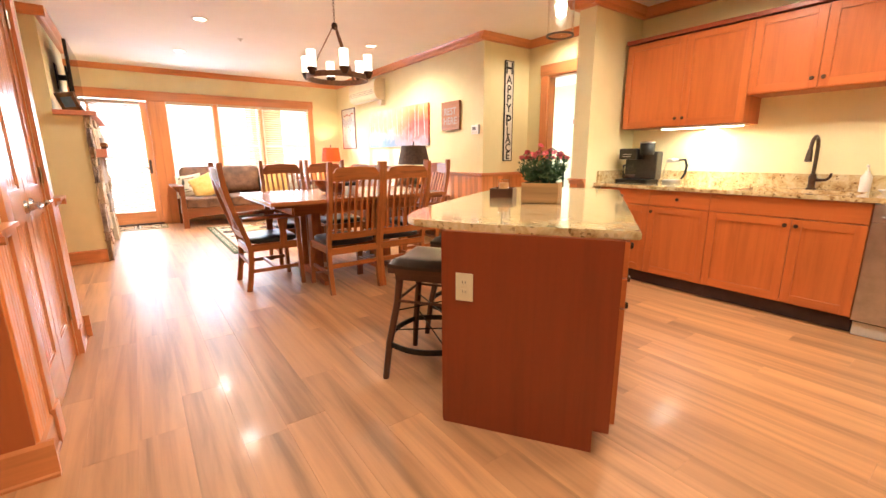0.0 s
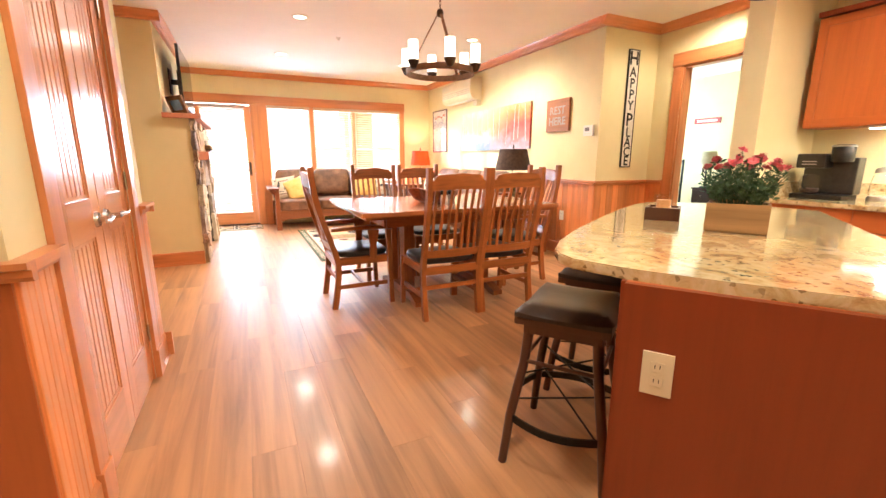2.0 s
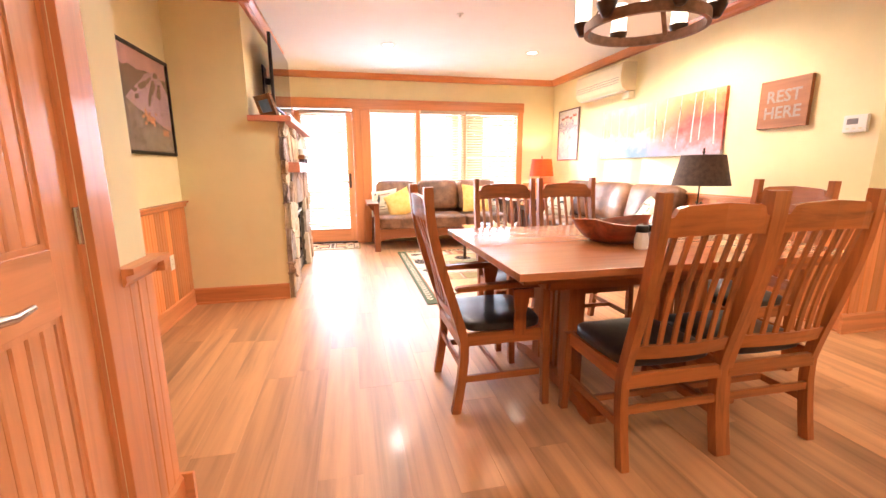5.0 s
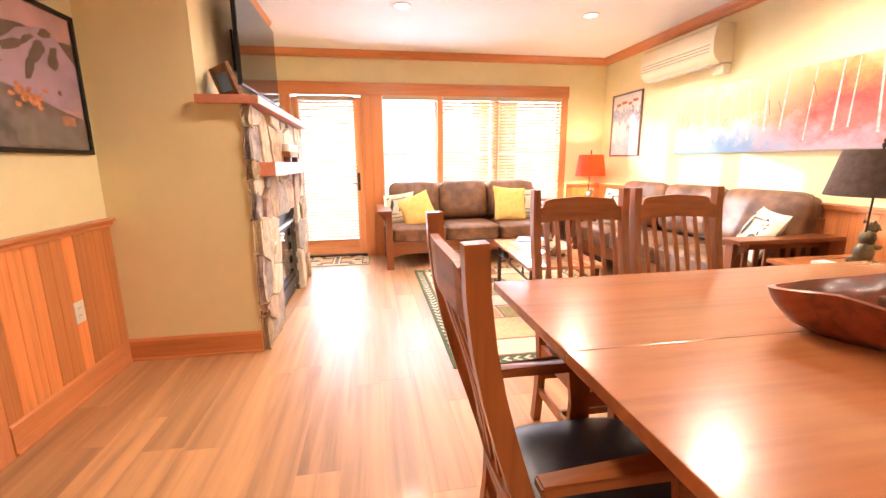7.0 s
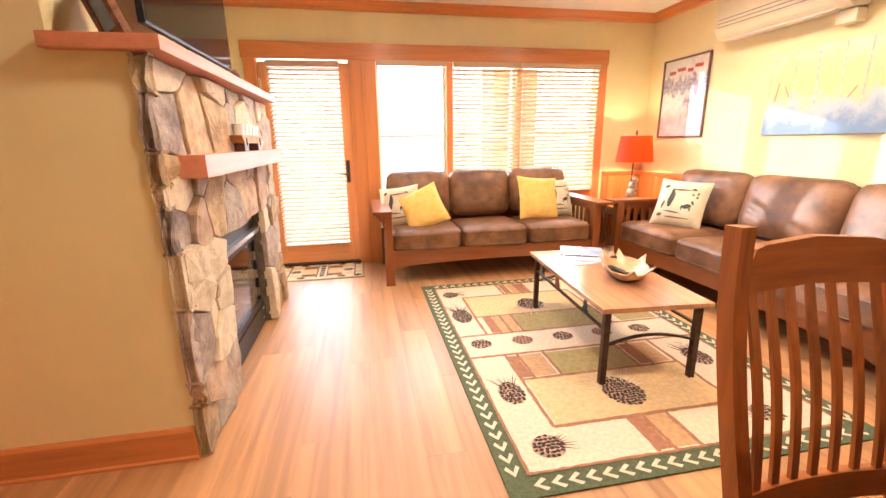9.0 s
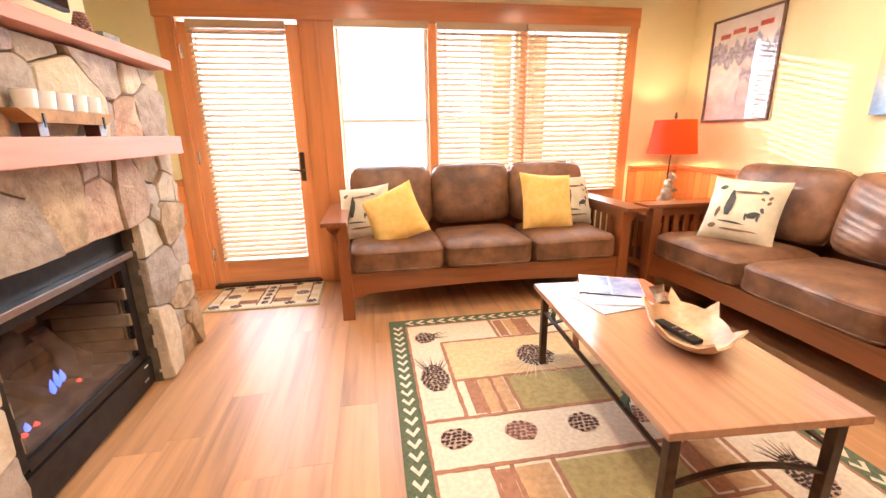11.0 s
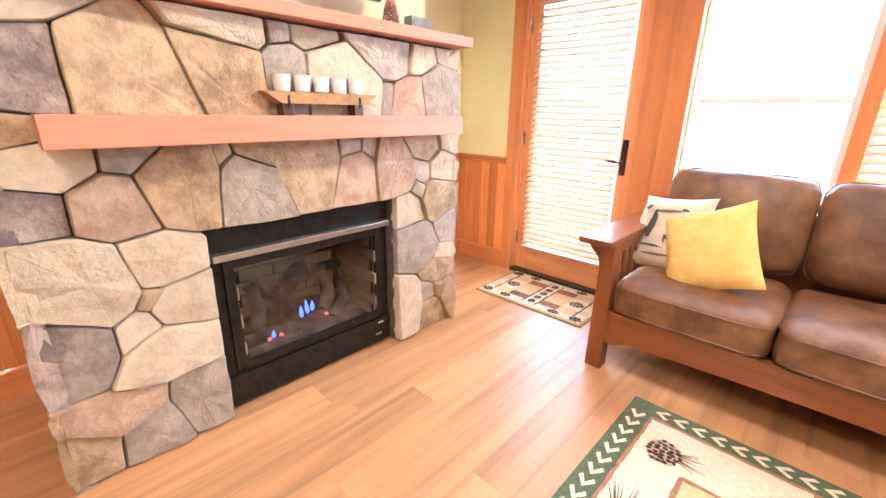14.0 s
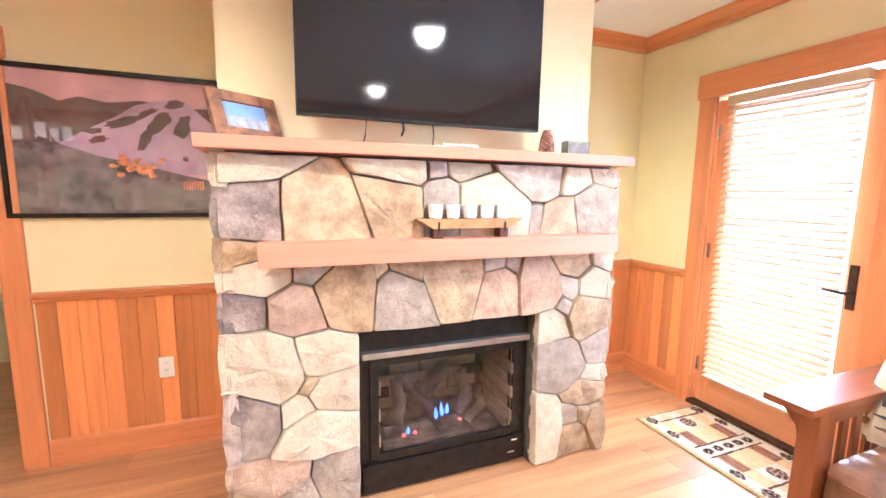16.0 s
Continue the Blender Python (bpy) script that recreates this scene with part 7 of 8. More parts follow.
for i in range(12):
    x = -0.95 + i * 0.17 + rp.uniform(-0.04, 0.04)
    w = rp.uniform(0.008, 0.022)
    lean = rp.uniform(-0.04, 0.04)
    y0 = rp.uniform(-0.25, -0.12)
    trunks.append([(x, y0), (x + w, y0), (x + w * 0.7 + lean, 0.305), (x + w * 0.2 + lean, 0.305)])
inlay(cv, "painted_trunk", trunks, 0.0362, paint("birch_white_paint", (0.62, 0.62, 0.60), 0.6, 40, 0.5, 1.2), kind="stuff")
inlay(cv, "painted_branches", [[(x, y), (x + 0.006, y), (x + 0.006 + dx, y + dy), (x + dx, y + dy)] for x, y, dx, dy in [(rp.uniform(-1, 0.98), rp.uniform(-0.1, 0.12), rp.choice((-1, 1)) * rp.uniform(0.02, 0.05), rp.uniform(0.07, 0.16)) for _ in range(7)]], 0.0372, P_BROWN, kind="stuff")

po = on_wall("framed_poster", "dark-framed winter ski poster with a red title", "picture", XR, 8.51, 1.748, -1, 0)
frame_bars(po, 0.66, 0.815, 0.018, 0.024, P_BROWN)
part("paper", bx(-0.315, 0.315, -0.392, 0.392, 0.002, 0.010), P_WHITE, po)
inlay(po, "title_bars", [[(x, y), (x + l, y), (x + l, y + 0.035), (x, y + 0.035)] for x, y, l in ((-0.24, 0.25, 0.10), (-0.12, 0.27, 0.12), (0.03, 0.25, 0.08), (0.13, 0.28, 0.11))], 0.0105, P_RED)
inlay(po, "printed_woods", [blob(-0.3 + 0.6 * i / 15, 0.12 + rp.uniform(-0.05, 0.06), 0.035, 0.075, rp, 10, 0.3) for i in range(16)] + [blob(0.03 + 0.03 * i, -0.05, 0.02, 0.05, rp, 8, 0.3) for i in range(3)] + [blob(0.0, -0.2, 0.01, 0.05, rp, 8)], 0.0105, paint("print_frosted_woods", (0.34, 0.33, 0.42), 0.6, 30, 0.5, 1.7))
inlay(po, "printed_slope", [[(-0.31, -0.39), (0.31, -0.39), (0.31, 0.02), (0.12, -0.02), (0.0, 0.08), (-0.12, -0.04), (-0.31, 0.03)]], 0.0100, paint("print_pale_snow", (0.66, 0.60, 0.62), 0.85, 9), 0.0004)
part("glazing", bx(-0.31, 0.31, -0.388, 0.388, 0.017, 0.019), M_GLASS, po)

rh = on_wall("rest_sign", "brown wooden block sign reading rest here", "sign", XR, 4.915, 1.742, -1, 0)
part("board", bx(-0.21, 0.21, -0.195, 0.195, 0.001, 0.035, 0.004), wood("sign_board_wood", (0.36, 0.14, 0.05), "x", 0.5, 0.3, 0.05, 0.1), rh)
M_SIGNT = paint("faded_white_sign_paint", (0.36, 0.30, 0.24), 0.8, 60, 0.6, 1.1)
lettering("lettering", "REST", 0.135, 0.0, 0.055, 0.0355, 0.0008, M_SIGNT, rh)
lettering("lettering", "HERE", 0.135, 0.0, -0.075, 0.0355, 0.0008, M_SIGNT, rh)
hp = on_wall("happy_sign", "tall white board sign with black stacked letters and a black frame", "sign", 5.115, YA, 1.76, 0, -1)
part("board", bx(-0.07, 0.07, -0.64, 0.64, 0.001, 0.018, 0.002), mottled("white_sign_board", (0.68, 0.64, 0.56), (0.78, 0.74, 0.66), 10, 0.6, 0.2, 0.001), hp)
frame_bars(hp, 0.16, 1.30, 0.010, 0.024, M_BLACK)
for i, (c, z, s) in enumerate((("H", 0.55, 0.155), ("A", 0.405, 0.115), ("P", 0.285, 0.115), ("P", 0.165, 0.115), ("Y", 0.045, 0.115), ("P", -0.115, 0.155), ("L", -0.255, 0.115), ("A", -0.365, 0.115), ("C", -0.475, 0.115), ("E", -0.58, 0.115))):
    lettering("letter", c, s * 1.3, 0, z, 0.0185, 0.001, M_BLACK, hp)
th = on_wall("thermostat", "white wall thermostat with a small grey display", "thermostat", XR, 4.37, 1.527, -1, 0)
part("housing", bx(-0.075, 0.075, -0.06, 0.06, 0, 0.028, 0.006), M_WHITE, th)
part("display", bx(-0.05, 0.02, -0.005, 0.035, 0.028, 0.030, 0.0005), P_GREY, th)
bm = bmesh.new()
for x in (-0.04, 0.0, 0.04):
    box(bm, x - 0.01, x + 0.01, -0.04, -0.03, 0.028, 0.031)
part("buttons", bm, M_ALMOND, th)
cover_plate("white double outlet set in the beadboard wainscot", 0.075, 0.12, facing(XN + 0.012, 5.695, 0.485, 1, 0), M_WHITE)
cover_plate("white double outlet set in the beadboard wainscot", 0.075, 0.12, facing(XR - 0.012, 4.75, 0.50, -1, 0), M_WHITE)

ac = thing("wall_air_conditioner", "white wall-hung air conditioner with a condensate pipe box", "air conditioner", XR, 7.42, 2.17)
bm = bmesh.new()
prof = [(0, 0.01), (-0.13, 0.0), (-0.18, 0.03), (-0.215, 0.09), (-0.22, 0.20), (-0.205, 0.31), (-0.17, 0.345), (0, 0.35)]
prism(bm, prof, 1.08, Matrix(((1, 0, 0, 0), (0, 0, 1, -0.54), (0, 1, 0, 0), (0, 0, 0, 1))))
bmesh.ops.bevel(bm, geom=[e for e in bm.edges if abs(e.verts[0].co.y - e.verts[1].co.y) > 0.5], offset=0.008, segments=2, affect="EDGES")
part("casing", bm, M_ALMOND, ac)
part("outlet_flap", bx(-0.175, -0.10, -0.46, 0.46, -0.006, 0.002, 0.002), M_WHITE, ac)
for k in range(3):
    part("louvre", bx(-0.224, -0.2185, -0.50, 0.50, 0.10 + k * 0.03, 0.104 + k * 0.03), P_GREY, ac)
part("pipe_cover", bx(-0.085, -0.001, -0.535, -0.40, -0.09, -0.001, 0.01), M_ALMOND, ac)

# television and its cables
M_SCREEN = mottled("dark_screen_glass", (0.010, 0.010, 0.012), (0.013, 0.013, 0.016), 2, 0.06, 0.0, spec=0.6, coat=0.0)
tv = thing("television", "large flat black television on a wall arm above the mantel", "television", 0.27, 7.005, 2.145)
part("body", bx(0.155, 0.185, -0.595, 0.595, -0.335, 0.335, 0.006), M_BLACK, tv)
part("screen", bx(0.185, 0.1875, -0.587, 0.587, -0.322, 0.328), M_SCREEN, tv, "glossy dark screen")
part("rear_housing", bx(0.12, 0.155, -0.35, 0.35, -0.30, 0.05, 0.02), M_BLACK, tv)
part("wall_plate", bx(0.001, 0.015, -0.10, 0.10, -0.15, 0.15, 0.003), M_BLACK, tv)
bm = bmesh.new()
box(bm, 0.015, 0.12, -0.02, 0.02, -0.03, 0.03)
box(bm, 0.10, 0.12, -0.15, 0.15, -0.12, 0.12)
part("mount_arm", bm, M_BLACK, tv)
for pts in ([(0.16, -0.295, -0.33), (0.15, -0.30, -0.40), (0.08, -0.302, -0.447)], [(0.17, -0.13, -0.33), (0.172, -0.125, -0.365), (0.17, -0.135, -0.395)], [(0.16, 0.02, -0.33), (0.15, 0.03, -0.38), (0.11, 0.035, -0.447)]):
    bm = bmesh.new()
    tube(bm, pts, 0.003 if pts[2][2] < -0.42 else 0.006, 6)
    part("cable", bm, M_BLACK, tv, "", True)

pf = thing("framed_photo", "rustic wooden photo frame with a lake view leaning on the mantel", "picture frame", 0.43, 6.235, 1.6965, 0)
M_AGED = mottled("worn_rustic_frame_wood", (0.10, 0.06, 0.035), (0.36, 0.17, 0.08), 14, 0.7, 0.4, 0.001)
mt = pose(0, 0, 0.002, 0, -20, 36)
for q in ((-0.15, 0.15, 0.0, 0.045), (-0.15, 0.15, 0.155, 0.20), (-0.15, -0.095, 0.045, 0.155), (0.095, 0.15, 0.045, 0.155)):
    bm = bx(-0.012, 0.012, *q, 0.003)
    bmesh.ops.transform(bm, matrix=mt, verts=bm.verts)
    part("frame_rail", bm, M_AGED, pf)
for nm, q, mm in (("photo", (-0.095, 0.095, 0.045, 0.155), paint("print_lake_blue", (0.20, 0.34, 0.60), 0.8, 9)), ("photo_shore", (-0.095, 0.095, 0.045, 0.095), paint("print_lake_grey", (0.36, 0.40, 0.48), 0.6, 25))):
    bm = bx(-0.006 if nm == "photo" else 0.0022, 0.002 if nm == "photo" else 0.003, *q)
    bmesh.ops.transform(bm, matrix=mt, verts=bm.verts)
    part(nm, bm, mm, pf)
wb = thing("cable_box", "small white receiver box on the mantel", "electronics", 0.44, 7.14, 1.695)
part("case", bx(-0.07, 0.07, -0.09, 0.09, 0.001, 0.028, 0.005), M_WHITE, wb)
part("front_strip", bx(0.07, 0.0715, -0.06, 0.06, 0.01, 0.018), P_GREY, wb)
M_CONE = mottled("red_brown_cone_scale", (0.20, 0.07, 0.045), (0.50, 0.28, 0.20), 40, 0.6, 0.2, 0.001, vary=0.2)
pc = thing("pine_cone", "upright red-brown pine cone on the mantel", "pine cone", 0.46, 7.65, 1.695)
bm = bmesh.new()
lathe(bm, [(0, 0.002), (0.02, 0.004), (0.026, 0.05), (0.012, 0.125), (0, 0.13)], 10)
part("core", bm, P_BROWN, pc, "", True)
bm = bmesh.new()
for r_ in range(11):
    z = 0.012 + r_ * 0.0115
    rad = 0.034 * (1 - (r_ / 12.5) ** 1.8) + 0.004
    for k in range(9):
        an = 2 * math.pi * (k + 0.5 * (r_ % 2)) / 9
        vs = bmesh.ops.create_icosphere(bm, subdivisions=1, radius=0.009, matrix=Matrix.Translation((rad * math.cos(an), rad * math.sin(an), z)) @ Matrix.Diagonal((1, 1, 0.62, 1)))
part("scales", bm, M_CONE, pc, kind="stuff")
gb = thing("mantel_box", "small grey-green painted block box on the mantel", "box", 0.45, 7.84, 1.695)
part("box", bx(-0.03, 0.03, -0.07, 0.07, 0.001, 0.082, 0.003), mottled("grey_green_paint", (0.14, 0.17, 0.11), (0.30, 0.32, 0.24), 20, 0.7, 0.2, 0.001), gb)
part("face_panel", bx(0.03, 0.0315, -0.055, 0.055, 0.012, 0.07), P_GREY, gb)
ct = thing("candle_holder", "rustic wooden trough on two dark feet, set on the stone shelf", "candle holder", 0.606, 7.15, SHZ1)
bm = bmesh.new()
prism(bm, [(-0.19, 0.045), (0.19, 0.045), (0.262, 0.088), (-0.262, 0.088)], 0.07, Matrix(((0, 0, 1, -0.035), (1, 0, 0, 0), (0, 1, 0, 0), (0, 0, 0, 1))))
part("trough", bm, M_BOXW, ct)
for y in (-0.165, 0.165):
    part("foot", bx(-0.028, 0.028, y - 0.022, y + 0.022, 0.0005, 0.045, 0.002), M_DARKW["z"], ct)
    part("bracket", bx(0.0355, 0.040, y - 0.004, y + 0.004, 0.03, 0.075), M_BLACK, ct)
M_CUP = mottled("frosted_white_cup", (0.74, 0.72, 0.68), (0.8, 0.78, 0.74), 10, 0.3, 0.0)
for k in range(5):
    cu_ = thing("votive_cup", "white frosted votive cup in the wooden trough", "cup", 0.606, 6.98 + k * 0.085, SHZ1 + 0.0885, group="votive cups on the trough")
    bm = bmesh.new()
    lathe(bm, [(0, 0), (0.024, 0), (0.029, 0.004), (0.034, 0.062), (0.031, 0.062), (0.026, 0.01), (0, 0.01)], 22)
    part("cup", bm, M_CUP, cu_, "", True)

# ---- rugs ----
R_GREEN = paint("rug_green", (0.09, 0.115, 0.06), 0.8, 60, 0.95, 1.2)
R_CREAM = paint("rug_cream", (0.66, 0.57, 0.43), 0.88, 50, 0.95, 1.1)
R_GOLD = paint("rug_gold", (0.62, 0.45, 0.24), 0.88, 40, 0.95, 1.12)
R_OLIVE = paint("rug_olive", (0.36, 0.29, 0.12), 0.85, 40, 0.95, 1.15)
R_RUST = paint("rug_rust", (0.34, 0.16, 0.09), 0.85, 40, 0.95, 1.15)
R_BROWN = paint("rug_brown", (0.085, 0.04, 0.025), 0.6, 60, 0.95, 1.8)
R_TAN = paint("rug_tan", (0.48, 0.30, 0.15), 0.85, 40, 0.95, 1.15)
R_PALE = paint("rug_pale", (0.70, 0.62, 0.44), 0.9, 50, 0.95, 1.1)
R_FAWN = paint("rug_fawn", (0.40, 0.27, 0.19), 0.7, 70, 0.95, 1.4)
R_PLUM = paint("rug_plum", (0.17, 0.07, 0.055), 0.8, 60, 0.95, 1.5)
R_DARK = paint("rug_dark", (0.03, 0.02, 0.018), 0.8, 60, 0.95, 1.5)


def rect(x0, x1, y0, y1):
    return [(x0, y0), (x1, y0), (x1, y1), (x0, y1)]


def twig(x0, y0, x1, y1, w, rnd):
    """A knobbly bar between two points."""
    n = max(3, int(math.dist((x0, y0), (x1, y1)) / 0.03))
    dx, dy = (x1 - x0), (y1 - y0)
    L = math.hypot(dx, dy)
    nx_, ny_ = -dy / L, dx / L
    a = [(x0 + dx * i / n + nx_ * (w / 2 + rnd.uniform(-0.003, 0.003)), y0 + dy * i / n + ny_ * (w / 2 + rnd.uniform(-0.003, 0.003))) for i in range(n + 1)]
    c = [(x0 + dx * i / n - nx_ * (w / 2 + rnd.uniform(-0.003, 0.003)), y0 + dy * i / n - ny_ * (w / 2 + rnd.uniform(-0.003, 0.003))) for i in range(n + 1)]
    return c + a[::-1]


def printed_cone(parent, cx, cy, rx, ry, z, rnd, needles=(), rot=0.0, scale_mat=None):
    """A pine cone of dark scales woven into the pile."""
    k_ = 1.28 if rx < 0.08 else 1.1
    rx, ry = rx * k_, ry * k_
    sc, rim = [], []
    rows = max(4, int(ry * 2 / 0.018))
    for i in range(rows):
        v = -1 + 2 * (i + 0.5) / rows
        half = rx * math.sqrt(max(0.05, 1 - v * v)) * (1.0 - 0.25 * max(0, v))
        k = max(2, int(half * 2 / 0.0215))
        for j in range(k):
            u = (-1 + 2 * (j + 0.5 + 0.25 * (i % 2 - 0.5)) / k) * half
            c = (u + rnd.uniform(-0.003, 0.003), v * ry + rnd.uniform(-0.003, 0.003))
            sc.append(blob(c[0], c[1], 0.0112, 0.0080, rnd, 7, 0.3, u / max(rx, 0.01) * -0.7))
    def place(poly):
        return [(cx + x * math.cos(rot) - y * math.sin(rot), cy + x * math.sin(rot) + y * math.cos(rot)) for x, y in poly]
    inlay(parent, "woven_cone_ground", [place(blob(0, 0, rx * 1.0, ry * 1.0, rnd, 26, 0.05))], z - 0.0011, R_FAWN, 0.0014)
    inlay(parent, "woven_cone", [place(q) for q in sc], z + 0.0004, scale_mat or R_DARK, 0.0010, "stuff")
    nl = []
    for an0, an1, l, n in needles:
        for i in range(n):
            an = radians(an0 + (an1 - an0) * i / max(1, n - 1) + rnd.uniform(-4, 4))
            ll = l * rnd.uniform(0.7, 1.25)
            s_ = ry * 0.75
            px, py = -math.sin(an), math.cos(an)
            nl.append([(math.cos(an) * s_ + px * 0.003, math.sin(an) * s_ + py * 0.003), (math.cos(an) * s_ - px * 0.003, math.sin(an) * s_ - py * 0.003), (math.cos(an) * (s_ + ll), math.sin(an) * (s_ + ll))])
    if nl:
        inlay(parent, "woven_needles", [place(q) for q in nl], z, R_BROWN if rx < 0.1 else R_PALE, 0.0010, "stuff")


def zigzag(x0, x1, y0, y1, bw):
    """Cream chevrons all along the border."""
    out = []
    def chev(cx, cy, dx, dy):
        s = 0.035
        for sg in (-1, 1):
            out.append([(cx, cy - 0.0), (cx + dx * s * 1.3 + sg * -dy * s * 0.95, cy + dy * s * 1.3 + sg * dx * s * 0.95), (cx + dx * s * 1.75 + sg * -dy * s * 0.62, cy + dy * s * 1.75 + sg * dx * s * 0.62), (cx + dx * s * 0.7, cy + dy * s * 0.7)][::sg])
    y = y0 + bw
    while y < y1 - bw:
        for cx in (x0 + bw / 2, x1 - bw / 2):
            chev(cx, y, 0, 1)
        y += 0.074
    x = x0 + bw
    while x < x1 - bw:
        for cy in (y0 + bw / 2, y1 - bw / 2):
            chev(x, cy, 1, 0)
        x += 0.074
    return out


rug = thing("area_rug", "lodge rug with pine cones, patchwork panels and a green border", "rug", 0, 0, 0)
RX0, RX1, RY0, RY1 = 1.76, 3.56, 5.58, 8.07
part("rug_body", bx(RX0, RX1, RY0, RY1, 0.0005, 0.009, 0.003), R_GREEN, rug)
Z1 = 0.0092
inlay(rug, "chevron_border", zigzag(RX0, RX1, RY0, RY1, 0.11), Z1, R_CREAM, 0.001, "stuff")
inlay(rug, "cream_field", [rect(1.875, 3.445, 5.695, 7.955)], Z1, R_CREAM, 0.001)
Z2 = Z1 + 0.0014
for q in (rect(2.07, 3.03, 7.27, 7.68), rect(2.12, 3.09, 5.95, 6.35), rect(3.10, 3.42, 7.45, 7.68),):
    inlay(rug, "gold_panel", [q], Z2, R_GOLD)
for q in (rect(2.35, 3.03, 6.965, 7.25), rect(2.36, 2.84, 6.37, 6.63), rect(3.12, 3.42, 6.98, 7.2),):
    inlay(rug, "olive_panel", [q], Z2, R_OLIVE)
for q in (rect(2.12, 2.17, 6.975, 7.25), rect(2.47, 2.53, 7.71, 7.94), rect(2.62, 2.69, 7.71, 7.94), rect(2.11, 2.17, 6.38, 6.63), rect(2.49, 2.55, 5.71, 5.94), rect(2.87, 2.93, 6.38, 6.63),):
    inlay(rug, "rust_stripe", [q], Z2, R_RUST)
for q in (rect(2.19, 2.25, 6.975, 7.25), rect(2.27, 2.33, 6.975, 7.25), rect(2.54, 2.61, 7.71, 7.94), rect(2.19, 2.33, 6.38, 6.63), rect(2.56, 2.68, 5.71, 5.94), rect(2.95, 3.07, 6.38, 6.63),):
    inlay(rug, "tan_stripe", [q], Z2, R_TAN)
Z3 = Z2 + 0.0012
tw = []
for x0, y0, x1, y1 in ((1.875, 6.955, 3.44, 6.955), (1.875, 6.655, 3.44, 6.655), (2.07, 7.26, 3.04, 7.26), (2.07, 7.69, 3.04, 7.69), (2.07, 6.96, 2.07, 7.69), (3.04, 6.96, 3.04, 7.69), (2.18, 6.96, 2.18, 7.26), (2.26, 6.96, 2.26, 7.26), (2.345, 6.96, 2.345, 7.26),
                       (2.45, 7.69, 2.45, 7.955), (2.615, 7.69, 2.615, 7.955), (2.70, 7.69, 2.70, 7.955), (2.10, 6.36, 3.10, 6.36), (2.10, 5.945, 3.10, 5.945), (2.10, 5.945, 2.10, 6.65), (3.10, 5.945, 3.10, 6.65), (2.18, 6.36, 2.18, 6.65), (2.35, 6.36, 2.35, 6.65),
                       (2.85, 6.36, 2.85, 6.65), (2.94, 6.36, 2.94, 6.65), (2.48, 5.70, 2.48, 5.945), (2.56, 5.70, 2.56, 5.945), (2.69, 5.70, 2.69, 5.945)):
    tw.append(twig(x0, y0, x1, y1, 0.02, rp))
for x0, y0, x1, y1 in ((1.872, 5.69, 1.872, 7.96), (3.448, 5.69, 3.448, 7.96), (1.872, 5.692, 3.448, 5.692), (1.872, 7.958, 3.448, 7.958)):
    tw.append(twig(x0, y0, x1, y1, 0.014, rp))
for q in tw:
    inlay(rug, "twig_bar", [q], Z3, R_RUST)
Z4 = Z3 + 0.0012
for i, x in enumerate((1.995, 2.285, 2.58, 2.875, 3.165)):
    printed_cone(rug, x, 6.83, 0.056, 0.048, Z4, rp, scale_mat=R_PLUM if i in (1, 3) else None)
printed_cone(rug, 1.98, 7.78, 0.052, 0.055, Z4, rp, ((-20, 30, 0.08, 7),))
printed_cone(rug, 1.975, 7.31, 0.06, 0.10, Z4, rp, ((60, 120, 0.12, 14),))
printed_cone(rug, 2.59, 7.44, 0.10, 0.11, Z4, rp, ((190, 350, 0.17, 34),))
printed_cone(rug, 2.59, 6.15, 0.10, 0.12, Z4, rp, ((20, 160, 0.13, 24),))
printed_cone(rug, 2.0, 6.25, 0.055, 0.08, Z4, rp, ((60, 120, 0.1, 12),))
printed_cone(rug, 2.02, 5.83, 0.06, 0.055, Z4, rp, ((-20, 40, 0.07, 7),))
printed_cone(rug, 3.17, 5.83, 0.06, 0.055, Z4, rp, ((140, 200, 0.07, 7),))
printed_cone(rug, 3.26, 6.39, 0.06, 0.08, Z4, rp, ((60, 120, 0.1, 12),))
printed_cone(rug, 3.25, 7.3, 0.06, 0.08, Z4, rp, ((60, 120, 0.1, 12),))
dm = thing("door_mat", "small lodge door mat with pine cones and a dark border", "door mat", 0, 0, 0)
DX0, DX1, DY0, DY1 = 0.37, 1.24, 8.52, 9.075
DXC, DYC = (DX0 + DX1) / 2, (DY0 + DY1) / 2
part("rug_body", bx(DX0, DX1, DY0, DY1, 0.0005, 0.009, 0.003), R_OLIVE, dm)
inlay(dm, "cream_field", [rect(DX0 + 0.022, DX1 - 0.022, DY0 + 0.022, DY1 - 0.022)], Z1, R_CREAM, 0.001)
inlay(dm, "border_fleck", [rect(DX0 + 0.03 + i * 0.028, DX0 + 0.042 + i * 0.028, y, y + 0.008) for i in range(29) for y in (DY0 + 0.026, DY1 - 0.034)], Z2, R_OLIVE, kind="stuff")
